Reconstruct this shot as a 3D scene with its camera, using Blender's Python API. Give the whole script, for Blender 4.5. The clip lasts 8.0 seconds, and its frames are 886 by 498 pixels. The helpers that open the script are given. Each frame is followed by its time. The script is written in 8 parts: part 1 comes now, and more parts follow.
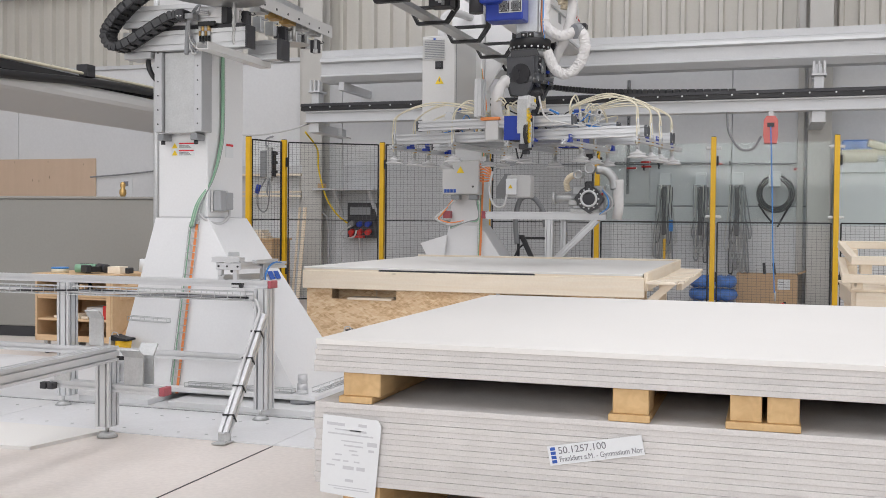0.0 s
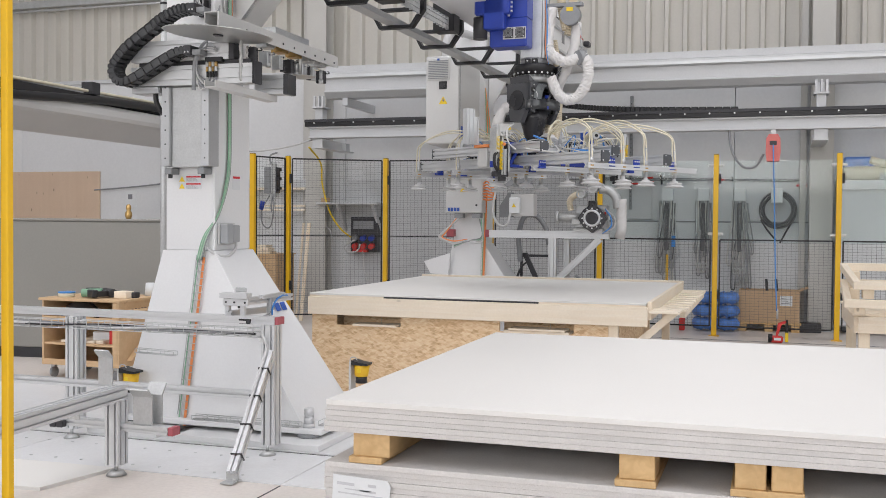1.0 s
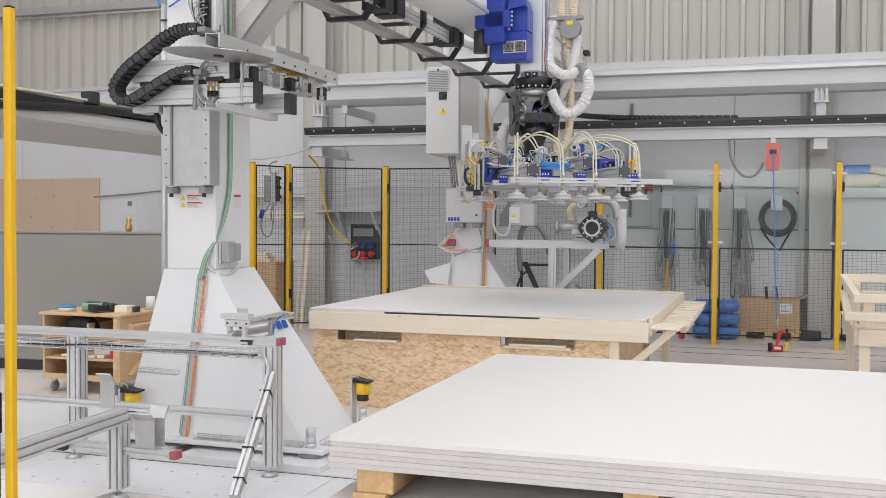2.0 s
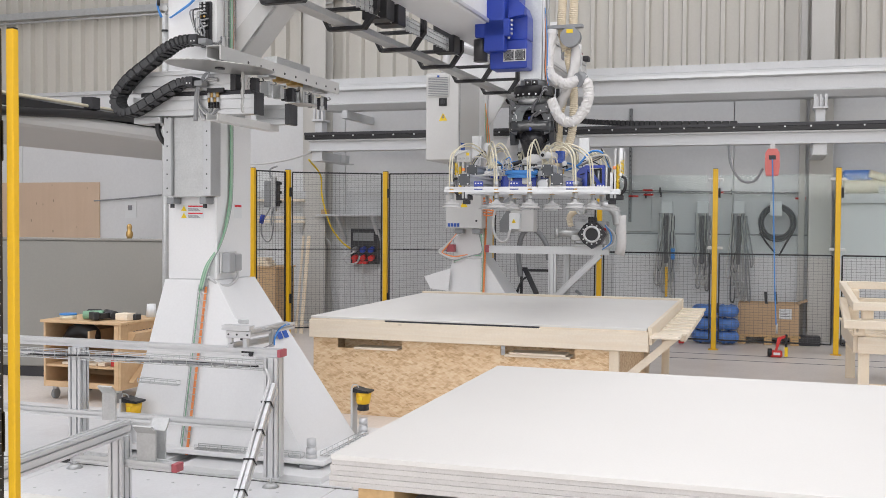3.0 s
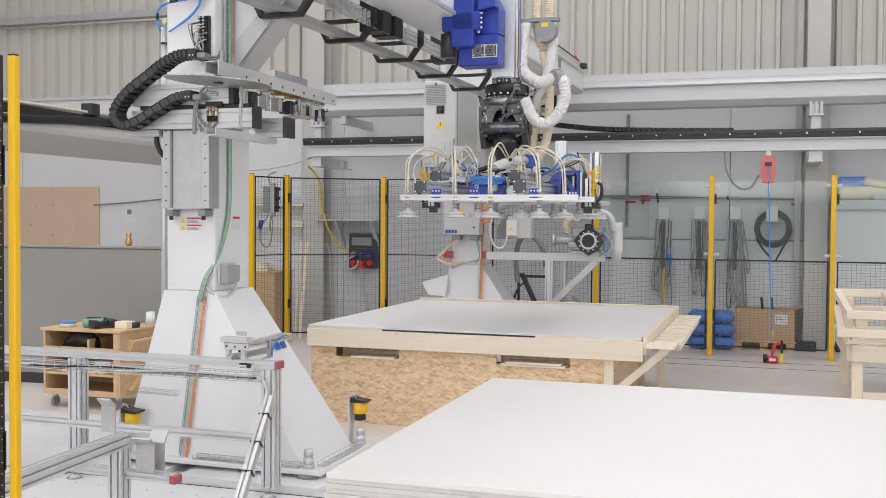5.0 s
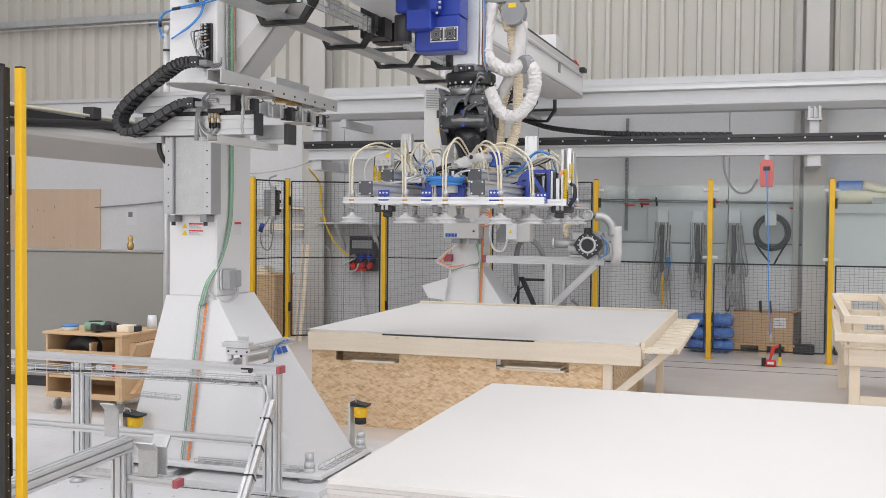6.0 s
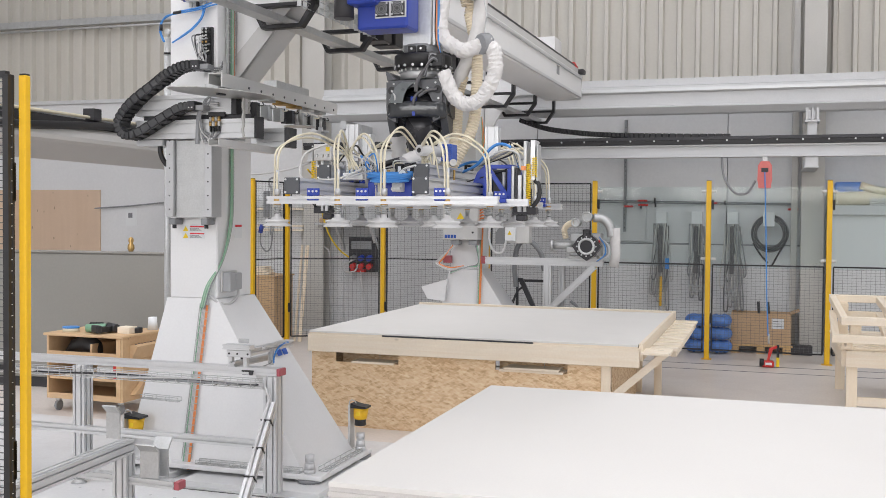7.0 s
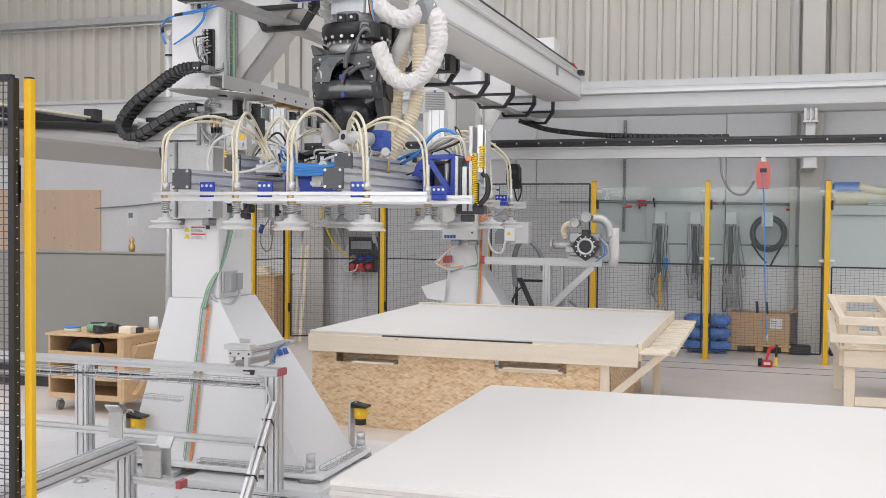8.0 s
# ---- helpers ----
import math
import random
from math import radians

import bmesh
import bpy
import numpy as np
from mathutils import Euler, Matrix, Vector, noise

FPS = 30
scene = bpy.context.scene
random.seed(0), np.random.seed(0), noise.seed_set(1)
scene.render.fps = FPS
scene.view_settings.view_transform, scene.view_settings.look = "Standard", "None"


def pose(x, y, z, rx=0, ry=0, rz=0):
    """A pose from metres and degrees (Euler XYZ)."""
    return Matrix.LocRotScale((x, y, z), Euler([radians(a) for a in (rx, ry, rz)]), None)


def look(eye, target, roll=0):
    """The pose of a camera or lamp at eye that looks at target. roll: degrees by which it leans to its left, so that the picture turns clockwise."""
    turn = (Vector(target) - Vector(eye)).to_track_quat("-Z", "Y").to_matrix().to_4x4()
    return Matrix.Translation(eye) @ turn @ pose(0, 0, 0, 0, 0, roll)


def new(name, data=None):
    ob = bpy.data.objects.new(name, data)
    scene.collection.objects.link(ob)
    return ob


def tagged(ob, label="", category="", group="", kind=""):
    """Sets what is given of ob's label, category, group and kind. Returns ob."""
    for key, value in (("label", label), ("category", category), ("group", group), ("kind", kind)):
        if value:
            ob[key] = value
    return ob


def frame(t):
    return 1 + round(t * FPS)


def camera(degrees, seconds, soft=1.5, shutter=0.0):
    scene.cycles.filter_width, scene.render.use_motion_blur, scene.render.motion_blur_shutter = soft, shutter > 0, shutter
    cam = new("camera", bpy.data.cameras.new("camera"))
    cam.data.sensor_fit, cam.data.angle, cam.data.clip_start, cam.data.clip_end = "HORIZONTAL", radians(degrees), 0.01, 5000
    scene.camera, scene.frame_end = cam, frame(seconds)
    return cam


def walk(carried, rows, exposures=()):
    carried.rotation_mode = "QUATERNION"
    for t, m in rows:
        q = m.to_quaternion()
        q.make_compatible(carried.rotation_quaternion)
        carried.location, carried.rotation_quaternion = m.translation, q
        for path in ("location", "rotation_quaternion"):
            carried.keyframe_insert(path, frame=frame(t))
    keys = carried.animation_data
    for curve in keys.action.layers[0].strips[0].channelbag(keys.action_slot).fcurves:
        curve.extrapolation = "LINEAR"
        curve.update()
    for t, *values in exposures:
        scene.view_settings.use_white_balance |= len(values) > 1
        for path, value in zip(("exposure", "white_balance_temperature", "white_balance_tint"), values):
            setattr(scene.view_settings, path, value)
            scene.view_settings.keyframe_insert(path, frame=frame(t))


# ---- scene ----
cam = camera(47.5, 8.0, soft=0.5)
PATH = [
    (0, (0.089, -1.78, 1.143), (-0.524, 0.123, 1.09), 0.5),
    (0.5, (0.082, -1.804, 1.261), (-0.532, 0.098, 1.207), 0.5),
    (1, (0.078, -1.827, 1.359), (-0.538, 0.075, 1.305), 0.5),
    (1.5, (0.062, -1.827, 1.433), (-0.552, 0.076, 1.377), 0.4),
    (3, (0.063, -1.848, 1.56), (-0.55, 0.055, 1.502), 0.4),
    (3.5, (0.077, -1.861, 1.58), (-0.535, 0.042, 1.523), 0.4),
    (4, (0.089, -1.878, 1.6), (-0.523, 0.025, 1.542), 0.4),
    (4.5, (0.096, -1.886, 1.622), (-0.516, 0.017, 1.562), 0.4),
    (6, (0.12, -1.954, 1.678), (-0.492, -0.051, 1.62), 0.5),
    (6.5, (0.128, -1.977, 1.688), (-0.483, -0.074, 1.63), 0.4),
    (7, (0.13, -1.993, 1.7), (-0.48, -0.09, 1.641), 0.5),
    (7.5, (0.134, -2.009, 1.705), (-0.477, -0.106, 1.645), 0.5),
    (8, (0.14, -2.034, 1.708), (-0.469, -0.13, 1.648), 0.5),
]
walk(cam, [(t, look(eye, target, roll)) for t, eye, target, roll in PATH], exposures=((0, -0.15), (1.0, -0.15), (1.7, -0.12), (3.0, -0.06), (8.0, -0.06)))

# world, light
world = bpy.data.worlds.new("world")
scene.world = world
world.use_nodes = True
wn = world.node_tree
sky = wn.nodes.new("ShaderNodeTexSky")
sky.sky_type, sky.sun_disc = "NISHITA", False
sky.sun_elevation, sky.sun_rotation = radians(40), radians(150)
wn.links.new(sky.outputs[0], wn.nodes["Background"].inputs[0])
wn.nodes["Background"].inputs[1].default_value = 0.1


# serves the roof strips and two added fill lamps in the walls
def area_lamp(x, y, z, sx, sy, watts, rot=(0, 0, 0), color=(1.0, 0.977, 0.985)):
    la = bpy.data.lights.new("skylight_lamp", "AREA")
    la.shape, la.size, la.size_y, la.energy, la.color = "RECTANGLE", sx, sy, watts, color
    ob = new("skylight_lamp", la)
    ob.location, ob.rotation_euler = (x, y, z), [radians(a) for a in rot]
    return ob


for sx in (-9.0, -4.5, 0.0, 4.5):
    area_lamp(sx, 1.5, 7.32, 1.7, 15.5, {-9.0: 300, -4.5: 310, 0.0: 285, 4.5: 190}[sx])
# added fill lamp by the unseen right wall, lifts the floor and trestle there
area_lamp(9.3, 3.0, 3.6, 2.4, 12.0, 170, (0, 90, 0))

# added fill lamp in the unseen rear wall, brightens faces turned to the camera
area_lamp(-2.5, -8.95, 3.6, 12.0, 2.4, 470, (90, 0, 0))


# materials
def material(name, color, rough=0.5, metal=0.0, var=0.06, scale=6.0, bump=0.1, fine=90.0, dirt=0.0, dirt_color=(0.2, 0.17, 0.14), spread=0.0, coat=0.0):
    """A surface with colour drift at two scales, fine relief, and stains of their own shape."""
    m = bpy.data.materials.new(name)
    m.use_nodes = True
    nt = m.node_tree
    N, L = nt.nodes, nt.links
    b = N["Principled BSDF"]
    b.inputs["Metallic"].default_value = metal
    b.inputs["Coat Weight"].default_value = coat
    tc = N.new("ShaderNodeTexCoord")
    n1 = N.new("ShaderNodeTexNoise")
    n1.inputs["Scale"].default_value, n1.inputs["Detail"].default_value = scale, 6
    n2 = N.new("ShaderNodeTexNoise")
    n2.inputs["Scale"].default_value, n2.inputs["Detail"].default_value = fine, 3
    for n in (n1, n2):
        L.new(tc.outputs["Object"], n.inputs["Vector"])
    mixv = N.new("ShaderNodeMath")
    mixv.operation = "ADD"
    L.new(n1.outputs["Fac"], mixv.inputs[0])
    L.new(n2.outputs["Fac"], mixv.inputs[1])
    mr = N.new("ShaderNodeMapRange")
    mr.inputs["From Min"].default_value, mr.inputs["From Max"].default_value = 0.6, 1.4
    mr.inputs["To Min"].default_value, mr.inputs["To Max"].default_value = 1 - var, 1 + var
    L.new(mixv.outputs[0], mr.inputs["Value"])
    val = mr.outputs[0]
    if spread:
        oi = N.new("ShaderNodeObjectInfo")
        r2 = N.new("ShaderNodeMapRange")
        r2.inputs["To Min"].default_value, r2.inputs["To Max"].default_value = 1 - spread, 1 + spread
        L.new(oi.outputs["Random"], r2.inputs["Value"])
        mu = N.new("ShaderNodeMath")
        mu.operation = "MULTIPLY"
        L.new(val, mu.inputs[0])
        L.new(r2.outputs[0], mu.inputs[1])
        val = mu.outputs[0]
    sc = N.new("ShaderNodeVectorMath")
    sc.operation = "SCALE"
    sc.inputs[0].default_value = color
    L.new(val, sc.inputs["Scale"])
    out = sc.outputs[0]
    if dirt:
        n3 = N.new("ShaderNodeTexNoise")
        n3.inputs["Scale"].default_value, n3.inputs["Detail"].default_value, n3.inputs["Roughness"].default_value = scale * 0.45, 8, 0.7
        L.new(tc.outputs["Object"], n3.inputs["Vector"])
        rp = N.new("ShaderNodeMapRange")
        rp.inputs["From Min"].default_value, rp.inputs["From Max"].default_value = 0.52, 0.72
        rp.inputs["To Max"].default_value = dirt
        L.new(n3.outputs["Fac"], rp.inputs["Value"])
        mx = N.new("ShaderNodeMix")
        mx.data_type = "RGBA"
        L.new(rp.outputs[0], mx.inputs["Factor"])
        L.new(out, mx.inputs["A"])
        mx.inputs["B"].default_value = (*dirt_color, 1)
        out = mx.outputs["Result"]
    L.new(out, b.inputs["Base Color"])
    rr = N.new("ShaderNodeMapRange")
    rr.inputs["To Min"].default_value, rr.inputs["To Max"].default_value = max(0.03, rough - 0.08), min(1, rough + 0.08)
    L.new(n1.outputs["Fac"], rr.inputs["Value"])
    L.new(rr.outputs[0], b.inputs["Roughness"])
    if bump:
        bu = N.new("ShaderNodeBump")
        bu.inputs["Strength"].default_value, bu.inputs["Distance"].default_value = bump, 0.003
        L.new(n2.outputs["Fac"], bu.inputs["Height"])
        L.new(bu.outputs[0], b.inputs["Normal"])
    return m


def wood(name, color, dark, axis=0, scale=1.0, spread=0.06):
    """Planed timber: long grain bands and knots along one axis."""
    m = material(name, color, 0.6, 0, 0.06, 3, 0.15, 60, spread=spread)
    nt = m.node_tree
    N, L = nt.nodes, nt.links
    tc = N.new("ShaderNodeTexCoord")
    mp = N.new("ShaderNodeMapping")
    s = [14.0 * scale] * 3
    s[axis] = 1.0 * scale
    mp.inputs["Scale"].default_value = s
    L.new(tc.outputs["Object"], mp.inputs["Vector"])
    n = N.new("ShaderNodeTexNoise")
    n.inputs["Scale"].default_value, n.inputs["Detail"].default_value, n.inputs["Distortion"].default_value = 2.0, 5, 0.6
    L.new(mp.outputs[0], n.inputs["Vector"])
    vo = N.new("ShaderNodeTexVoronoi")
    vo.inputs["Scale"].default_value = 5.5
    mp2 = N.new("ShaderNodeMapping")
    s2 = [1.6] * 3
    s2[axis] = 0.8
    mp2.inputs["Scale"].default_value = s2
    L.new(tc.outputs["Object"], mp2.inputs["Vector"])
    L.new(mp2.outputs[0], vo.inputs["Vector"])
    kn = N.new("ShaderNodeMapRange")
    kn.inputs["From Min"].default_value, kn.inputs["From Max"].default_value = 0.06, 0.14
    kn.inputs["To Min"].default_value, kn.inputs["To Max"].default_value = 0.75, 0.0
    L.new(vo.outputs["Distance"], kn.inputs["Value"])
    gr = N.new("ShaderNodeMapRange")
    gr.inputs["From Min"].default_value, gr.inputs["From Max"].default_value = 0.35, 0.75
    gr.inputs["To Max"].default_value = 0.55
    L.new(n.outputs["Fac"], gr.inputs["Value"])
    sep = N.new("ShaderNodeSeparateColor")
    L.new(vo.outputs["Color"], sep.inputs[0])
    few = N.new("ShaderNodeMath")
    few.operation = "GREATER_THAN"
    few.inputs[1].default_value = 0.5
    L.new(sep.outputs[0], few.inputs[0])
    kf = N.new("ShaderNodeMath")
    kf.operation = "MULTIPLY"
    L.new(kn.outputs[0], kf.inputs[0])
    L.new(few.outputs[0], kf.inputs[1])
    b = N["Principled BSDF"]
    src = b.inputs["Base Color"].links[0].from_socket
    for fac, col in ((gr.outputs[0], dark), (kf.outputs[0], [c * 0.42 for c in dark])):
        mx = N.new("ShaderNodeMix")
        mx.data_type = "RGBA"
        L.new(fac, mx.inputs["Factor"])
        L.new(src, mx.inputs["A"])
        mx.inputs["B"].default_value = (*col, 1)
        src = mx.outputs["Result"]
    L.new(src, b.inputs["Base Color"])
    return m


def osb_material():
    """Pressed strand board: flakes in several directions and tones."""
    m = material("osb", (0.55, 0.33, 0.15), 0.65, 0, 0.1, 5, 0.3, 50)
    nt = m.node_tree
    N, L = nt.nodes, nt.links
    tc = N.new("ShaderNodeTexCoord")
    last = None
    for k, (rot, s) in enumerate(((0.05, 1.0), (0.45, 0.75), (-0.4, 0.85))):
        mp = N.new("ShaderNodeMapping")
        mp.vector_type = "TEXTURE"
        mp.inputs["Rotation"].default_value = (0, rot, 0)
        mp.inputs["Scale"].default_value = (0.055 * s, 0.03, 0.017 * s)
        L.new(tc.outputs["Object"], mp.inputs["Vector"])
        vo = N.new("ShaderNodeTexVoronoi")
        vo.inputs["Scale"].default_value, vo.inputs["Randomness"].default_value = 1.0, 1.0
        L.new(mp.outputs[0], vo.inputs["Vector"])
        sep = N.new("ShaderNodeSeparateColor")
        L.new(vo.outputs["Color"], sep.inputs[0])
        if last is None:
            last = sep.outputs[0]
        else:
            a = N.new("ShaderNodeMath")
            a.operation = "ADD"
            L.new(last, a.inputs[0])
            L.new(sep.outputs[k], a.inputs[1])
            last = a.outputs[0]
    cr = N.new("ShaderNodeValToRGB")
    e = cr.color_ramp.elements
    e[0].position, e[0].color = 0.12, (0.58, 0.37, 0.19, 1)
    e[1].position, e[1].color = 0.85, (0.90, 0.73, 0.51, 1)
    mid = cr.color_ramp.elements.new(0.45)
    mid.color = (0.80, 0.58, 0.35, 1)
    dv = N.new("ShaderNodeMath")
    dv.operation = "DIVIDE"
    dv.inputs[1].default_value = 3.0
    L.new(last, dv.inputs[0])
    L.new(dv.outputs[0], cr.inputs[0])
    L.new(cr.outputs[0], N["Principled BSDF"].inputs["Base Color"])
    return m


def clear_pane(name, tint=(0.9, 0.95, 0.95)):
    m = bpy.data.materials.new(name)
    m.use_nodes = True
    N, L = m.node_tree.nodes, m.node_tree.links
    tr = N.new("ShaderNodeBsdfTransparent")
    tr.inputs[0].default_value = (*tint, 1)
    gl = N.new("ShaderNodeBsdfGlossy")
    gl.inputs["Roughness"].default_value = 0.06
    fr = N.new("ShaderNodeFresnel")
    fr.inputs["IOR"].default_value = 1.3
    mx = N.new("ShaderNodeMixShader")
    L.new(fr.outputs[0], mx.inputs[0])
    L.new(tr.outputs[0], mx.inputs[1])
    L.new(gl.outputs[0], mx.inputs[2])
    L.new(mx.outputs[0], N["Material Output"].inputs[0])
    return m


concrete = material("concrete_floor", (0.72, 0.665, 0.62), 0.4, 0, 0.10, 1.6, 0.25, 40, 0.4, (0.54, 0.46, 0.40))
floor_plate = material("painted_floor_plate", (0.72, 0.725, 0.735), 0.45, 0, 0.05, 4, 0.15, 60, 0.25, (0.48, 0.46, 0.44))
wall_paint = material("wall_paint", (0.72, 0.73, 0.74), 0.7, 0, 0.04, 0.9, 0.12, 30, 0.15, (0.55, 0.55, 0.55))
cladding = material("cladding", (0.62, 0.60, 0.55), 0.5, 0.0, 0.04, 0.8, 0.05, 30)
steel_light = material("light_grey_steel", (0.60, 0.61, 0.62), 0.45, 0.0, 0.05, 2, 0.05, 60)
machine_white = material("machine_white_paint", (0.80, 0.805, 0.81), 0.38, 0, 0.03, 2.5, 0.06, 70, 0.12, (0.62, 0.61, 0.60))
aluminium = material("anodised_aluminium", (0.68, 0.69, 0.70), 0.42, 0.55, 0.05, 6, 0.03, 150)
aluminium_dull = material("dull_aluminium", (0.56, 0.57, 0.58), 0.42, 0.7, 0.06, 6, 0.05, 120)
galv = material("galvanised_sheet", (0.55, 0.56, 0.56), 0.45, 0.6, 0.12, 12, 0.05, 80)
dark_metal = material("dark_metal", (0.045, 0.045, 0.05), 0.45, 0.2, 0.15, 8, 0.1, 90)
black_paint = material("black_plastic", (0.016, 0.016, 0.018), 0.42, 0, 0.2, 9, 0.1, 90)
robot_black = material("robot_black", (0.03, 0.03, 0.034), 0.28, 0, 0.15, 6, 0.05, 60)
grey_paint = material("grey_paint", (0.27, 0.28, 0.29), 0.5, 0, 0.08, 5, 0.08, 70)
beige_panel = material("beige_grey_panel", (0.28, 0.275, 0.255), 0.45, 0, 0.04, 1.5, 0.05, 50)
yellow = material("yellow_paint", (0.80, 0.47, 0.015), 0.4, 0, 0.05, 6, 0.04, 60)
blue_paint = material("blue_paint", (0.018, 0.05, 0.36), 0.35, 0, 0.08, 5, 0.04, 60)
blue_hose = material("blue_hose", (0.06, 0.26, 0.66), 0.4, 0, 0.05, 9, 0.02, 60)
blue_plastic = material("blue_film", (0.10, 0.24, 0.62), 0.3, 0, 0.3, 9, 0.5, 22)
red_plastic = material("red_plastic", (0.60, 0.04, 0.035), 0.4, 0, 0.08, 8, 0.05, 60)
red_cap = material("red_end_cap", (0.42, 0.10, 0.12), 0.45, 0, 0.08, 30, 0.1, 120)
orange = material("orange_cable", (0.85, 0.30, 0.10), 0.5, 0, 0.05, 9, 0.02, 60)
green = material("green_cable", (0.24, 0.44, 0.30), 0.5, 0, 0.1, 9, 0.02, 60)
pale_green = material("pale_green_cable", (0.42, 0.56, 0.44), 0.5, 0, 0.1, 9, 0.02, 60)
cream_hose = material("cream_hose", (0.72, 0.67, 0.52), 0.42, 0, 0.04, 9, 0.05, 60)
tan_hose = material("tan_spiral_hose", (0.78, 0.69, 0.53), 0.5, 0, 0.06, 9, 0.1, 60)
white_wrap = material("white_fabric_wrap", (0.70, 0.69, 0.68), 0.75, 0, 0.08, 14, 0.8, 24)
cup_rubber = material("grey_suction_rubber", (0.58, 0.58, 0.58), 0.6, 0, 0.05, 12, 0.1, 60)
switch_grey = material("switch_box_grey", (0.36, 0.37, 0.38), 0.5, 0, 0.05, 5, 0.05, 70)
grey_box = material("light_grey_enclosure", (0.60, 0.60, 0.59), 0.42, 0, 0.03, 3, 0.05, 60)
gypsum_top = material("gypsum_board_face", (0.77, 0.755, 0.725), 0.75, 0, 0.025, 1.4, 0.08, 120, 0.12, (0.74, 0.71, 0.67))
gypsum_edge = material("gypsum_board_edge", (0.64, 0.62, 0.60), 0.85, 0, 0.08, 7, 0.5, 160, 0.3, (0.52, 0.50, 0.47), spread=0.05)
fibre_board = material("fibre_board", (0.78, 0.765, 0.735), 0.75, 0, 0.03, 2.5, 0.1, 120, 0.15, (0.6, 0.58, 0.54))
pine_x = wood("planed_pine", (0.88, 0.79, 0.655), (0.80, 0.66, 0.48), 0)
pine_y = wood("planed_pine_long", (0.88, 0.79, 0.655), (0.80, 0.66, 0.48), 1)
pine_z = wood("planed_pine_upright", (0.87, 0.77, 0.62), (0.79, 0.63, 0.44), 2)
pallet_wood = wood("pallet_wood", (0.66, 0.45, 0.22), (0.46, 0.27, 0.11), 1)
ply = wood("plywood", (0.66, 0.46, 0.27), (0.56, 0.36, 0.19), 0, 0.6)
board_ply = wood("hardboard_panel", (0.66, 0.50, 0.37), (0.60, 0.44, 0.31), 2, 0.3)
osb = osb_material()
cardboard = material("cardboard", (0.55, 0.38, 0.23), 0.8, 0, 0.06, 4, 0.1, 60)
paper = material("label_paper", (0.74, 0.76, 0.77), 0.6, 0, 0.02, 3, 0.05, 60)
column_grey = material("column_grey", (0.56, 0.55, 0.52), 0.5, 0, 0.05, 2, 0.05, 60)
faint_ink = material("faint_print", (0.56, 0.57, 0.59), 0.7, 0, 0.05, 9, 0)
strap_grey = material("strap_grey", (0.36, 0.36, 0.35), 0.8, 0, 0.15, 9, 0.2, 60)
reel_red = material("faded_red_plastic", (0.66, 0.17, 0.15), 0.45, 0, 0.08, 8, 0.05, 60)
ink = material("grey_print", (0.22, 0.22, 0.24), 0.7, 0, 0.05, 9, 0)
blue_ink = material("blue_print", (0.03, 0.10, 0.42), 0.6, 0, 0.05, 9, 0)
red_ink = material("red_print", (0.65, 0.03, 0.04), 0.6, 0, 0.05, 9, 0)
yellow_sign = material("yellow_sign", (0.85, 0.60, 0.02), 0.5, 0, 0.03, 9, 0)
pane_clear = clear_pane("clear_pane", (0.93, 0.965, 0.96))
skylight_pane = clear_pane("skylight_pane", (0.95, 0.95, 0.95))
brass = material("brass", (0.55, 0.36, 0.14), 0.35, 0.8, 0.1, 9, 0.02)
blade_steel = material("saw_blade_steel", (0.50, 0.50, 0.49), 0.38, 0.85, 0.10, 5, 0.05, 120)
cap_grey = material("profile_cap_grey", (0.085, 0.09, 0.10), 0.5, 0, 0.08, 9, 0.08, 90)
blue_ribbed = material("blue_ribbed_plastic", (0.035, 0.10, 0.45), 0.4, 0, 0.06, 9, 0.04, 60)
galv_ram = material("galvanised_ram", (0.60, 0.62, 0.63), 0.32, 0.5, 0.10, 14, 0.05, 60)
robot_grey = material("robot_cast_grey", (0.085, 0.088, 0.095), 0.38, 0.1, 0.12, 9, 0.12, 80)
dark_film = material("dark_stretch_film", (0.045, 0.048, 0.052), 0.16, 0, 0.25, 14, 0.5, 26, coat=0.3)
strap_film = material("grey_film_strap", (0.15, 0.165, 0.17), 0.3, 0, 0.2, 14, 0.4, 30)
chain_grey = material("chain_grey_plastic", (0.04, 0.041, 0.044), 0.5, 0, 0.15, 9, 0.15, 80)
sleeve_grey = material("cable_sleeve_grey", (0.11, 0.11, 0.115), 0.55, 0, 0.2, 12, 0.5, 60)
ORIGIN = {}


# shapes
def box(bm, x0, x1, y0, y1, z0, z1, bev=0.0, m=None):
    g = bmesh.ops.create_cube(bm, size=1)
    vs = g["verts"]
    for v in vs:
        v.co = Vector(((x0 + x1) / 2 + v.co.x * (x1 - x0), (y0 + y1) / 2 + v.co.y * (y1 - y0), (z0 + z1) / 2 + v.co.z * (z1 - z0)))
    if bev:
        es = list({e for v in vs for e in v.link_edges})
        r = bmesh.ops.bevel(bm, geom=es, offset=bev, segments=1, affect="EDGES", profile=0.5)
        vs = list({v for f in r["faces"] for v in f.verts} | {v for v in vs if v.is_valid})
    if m is not None:
        for v in vs:
            v.co = m @ v.co
    return vs


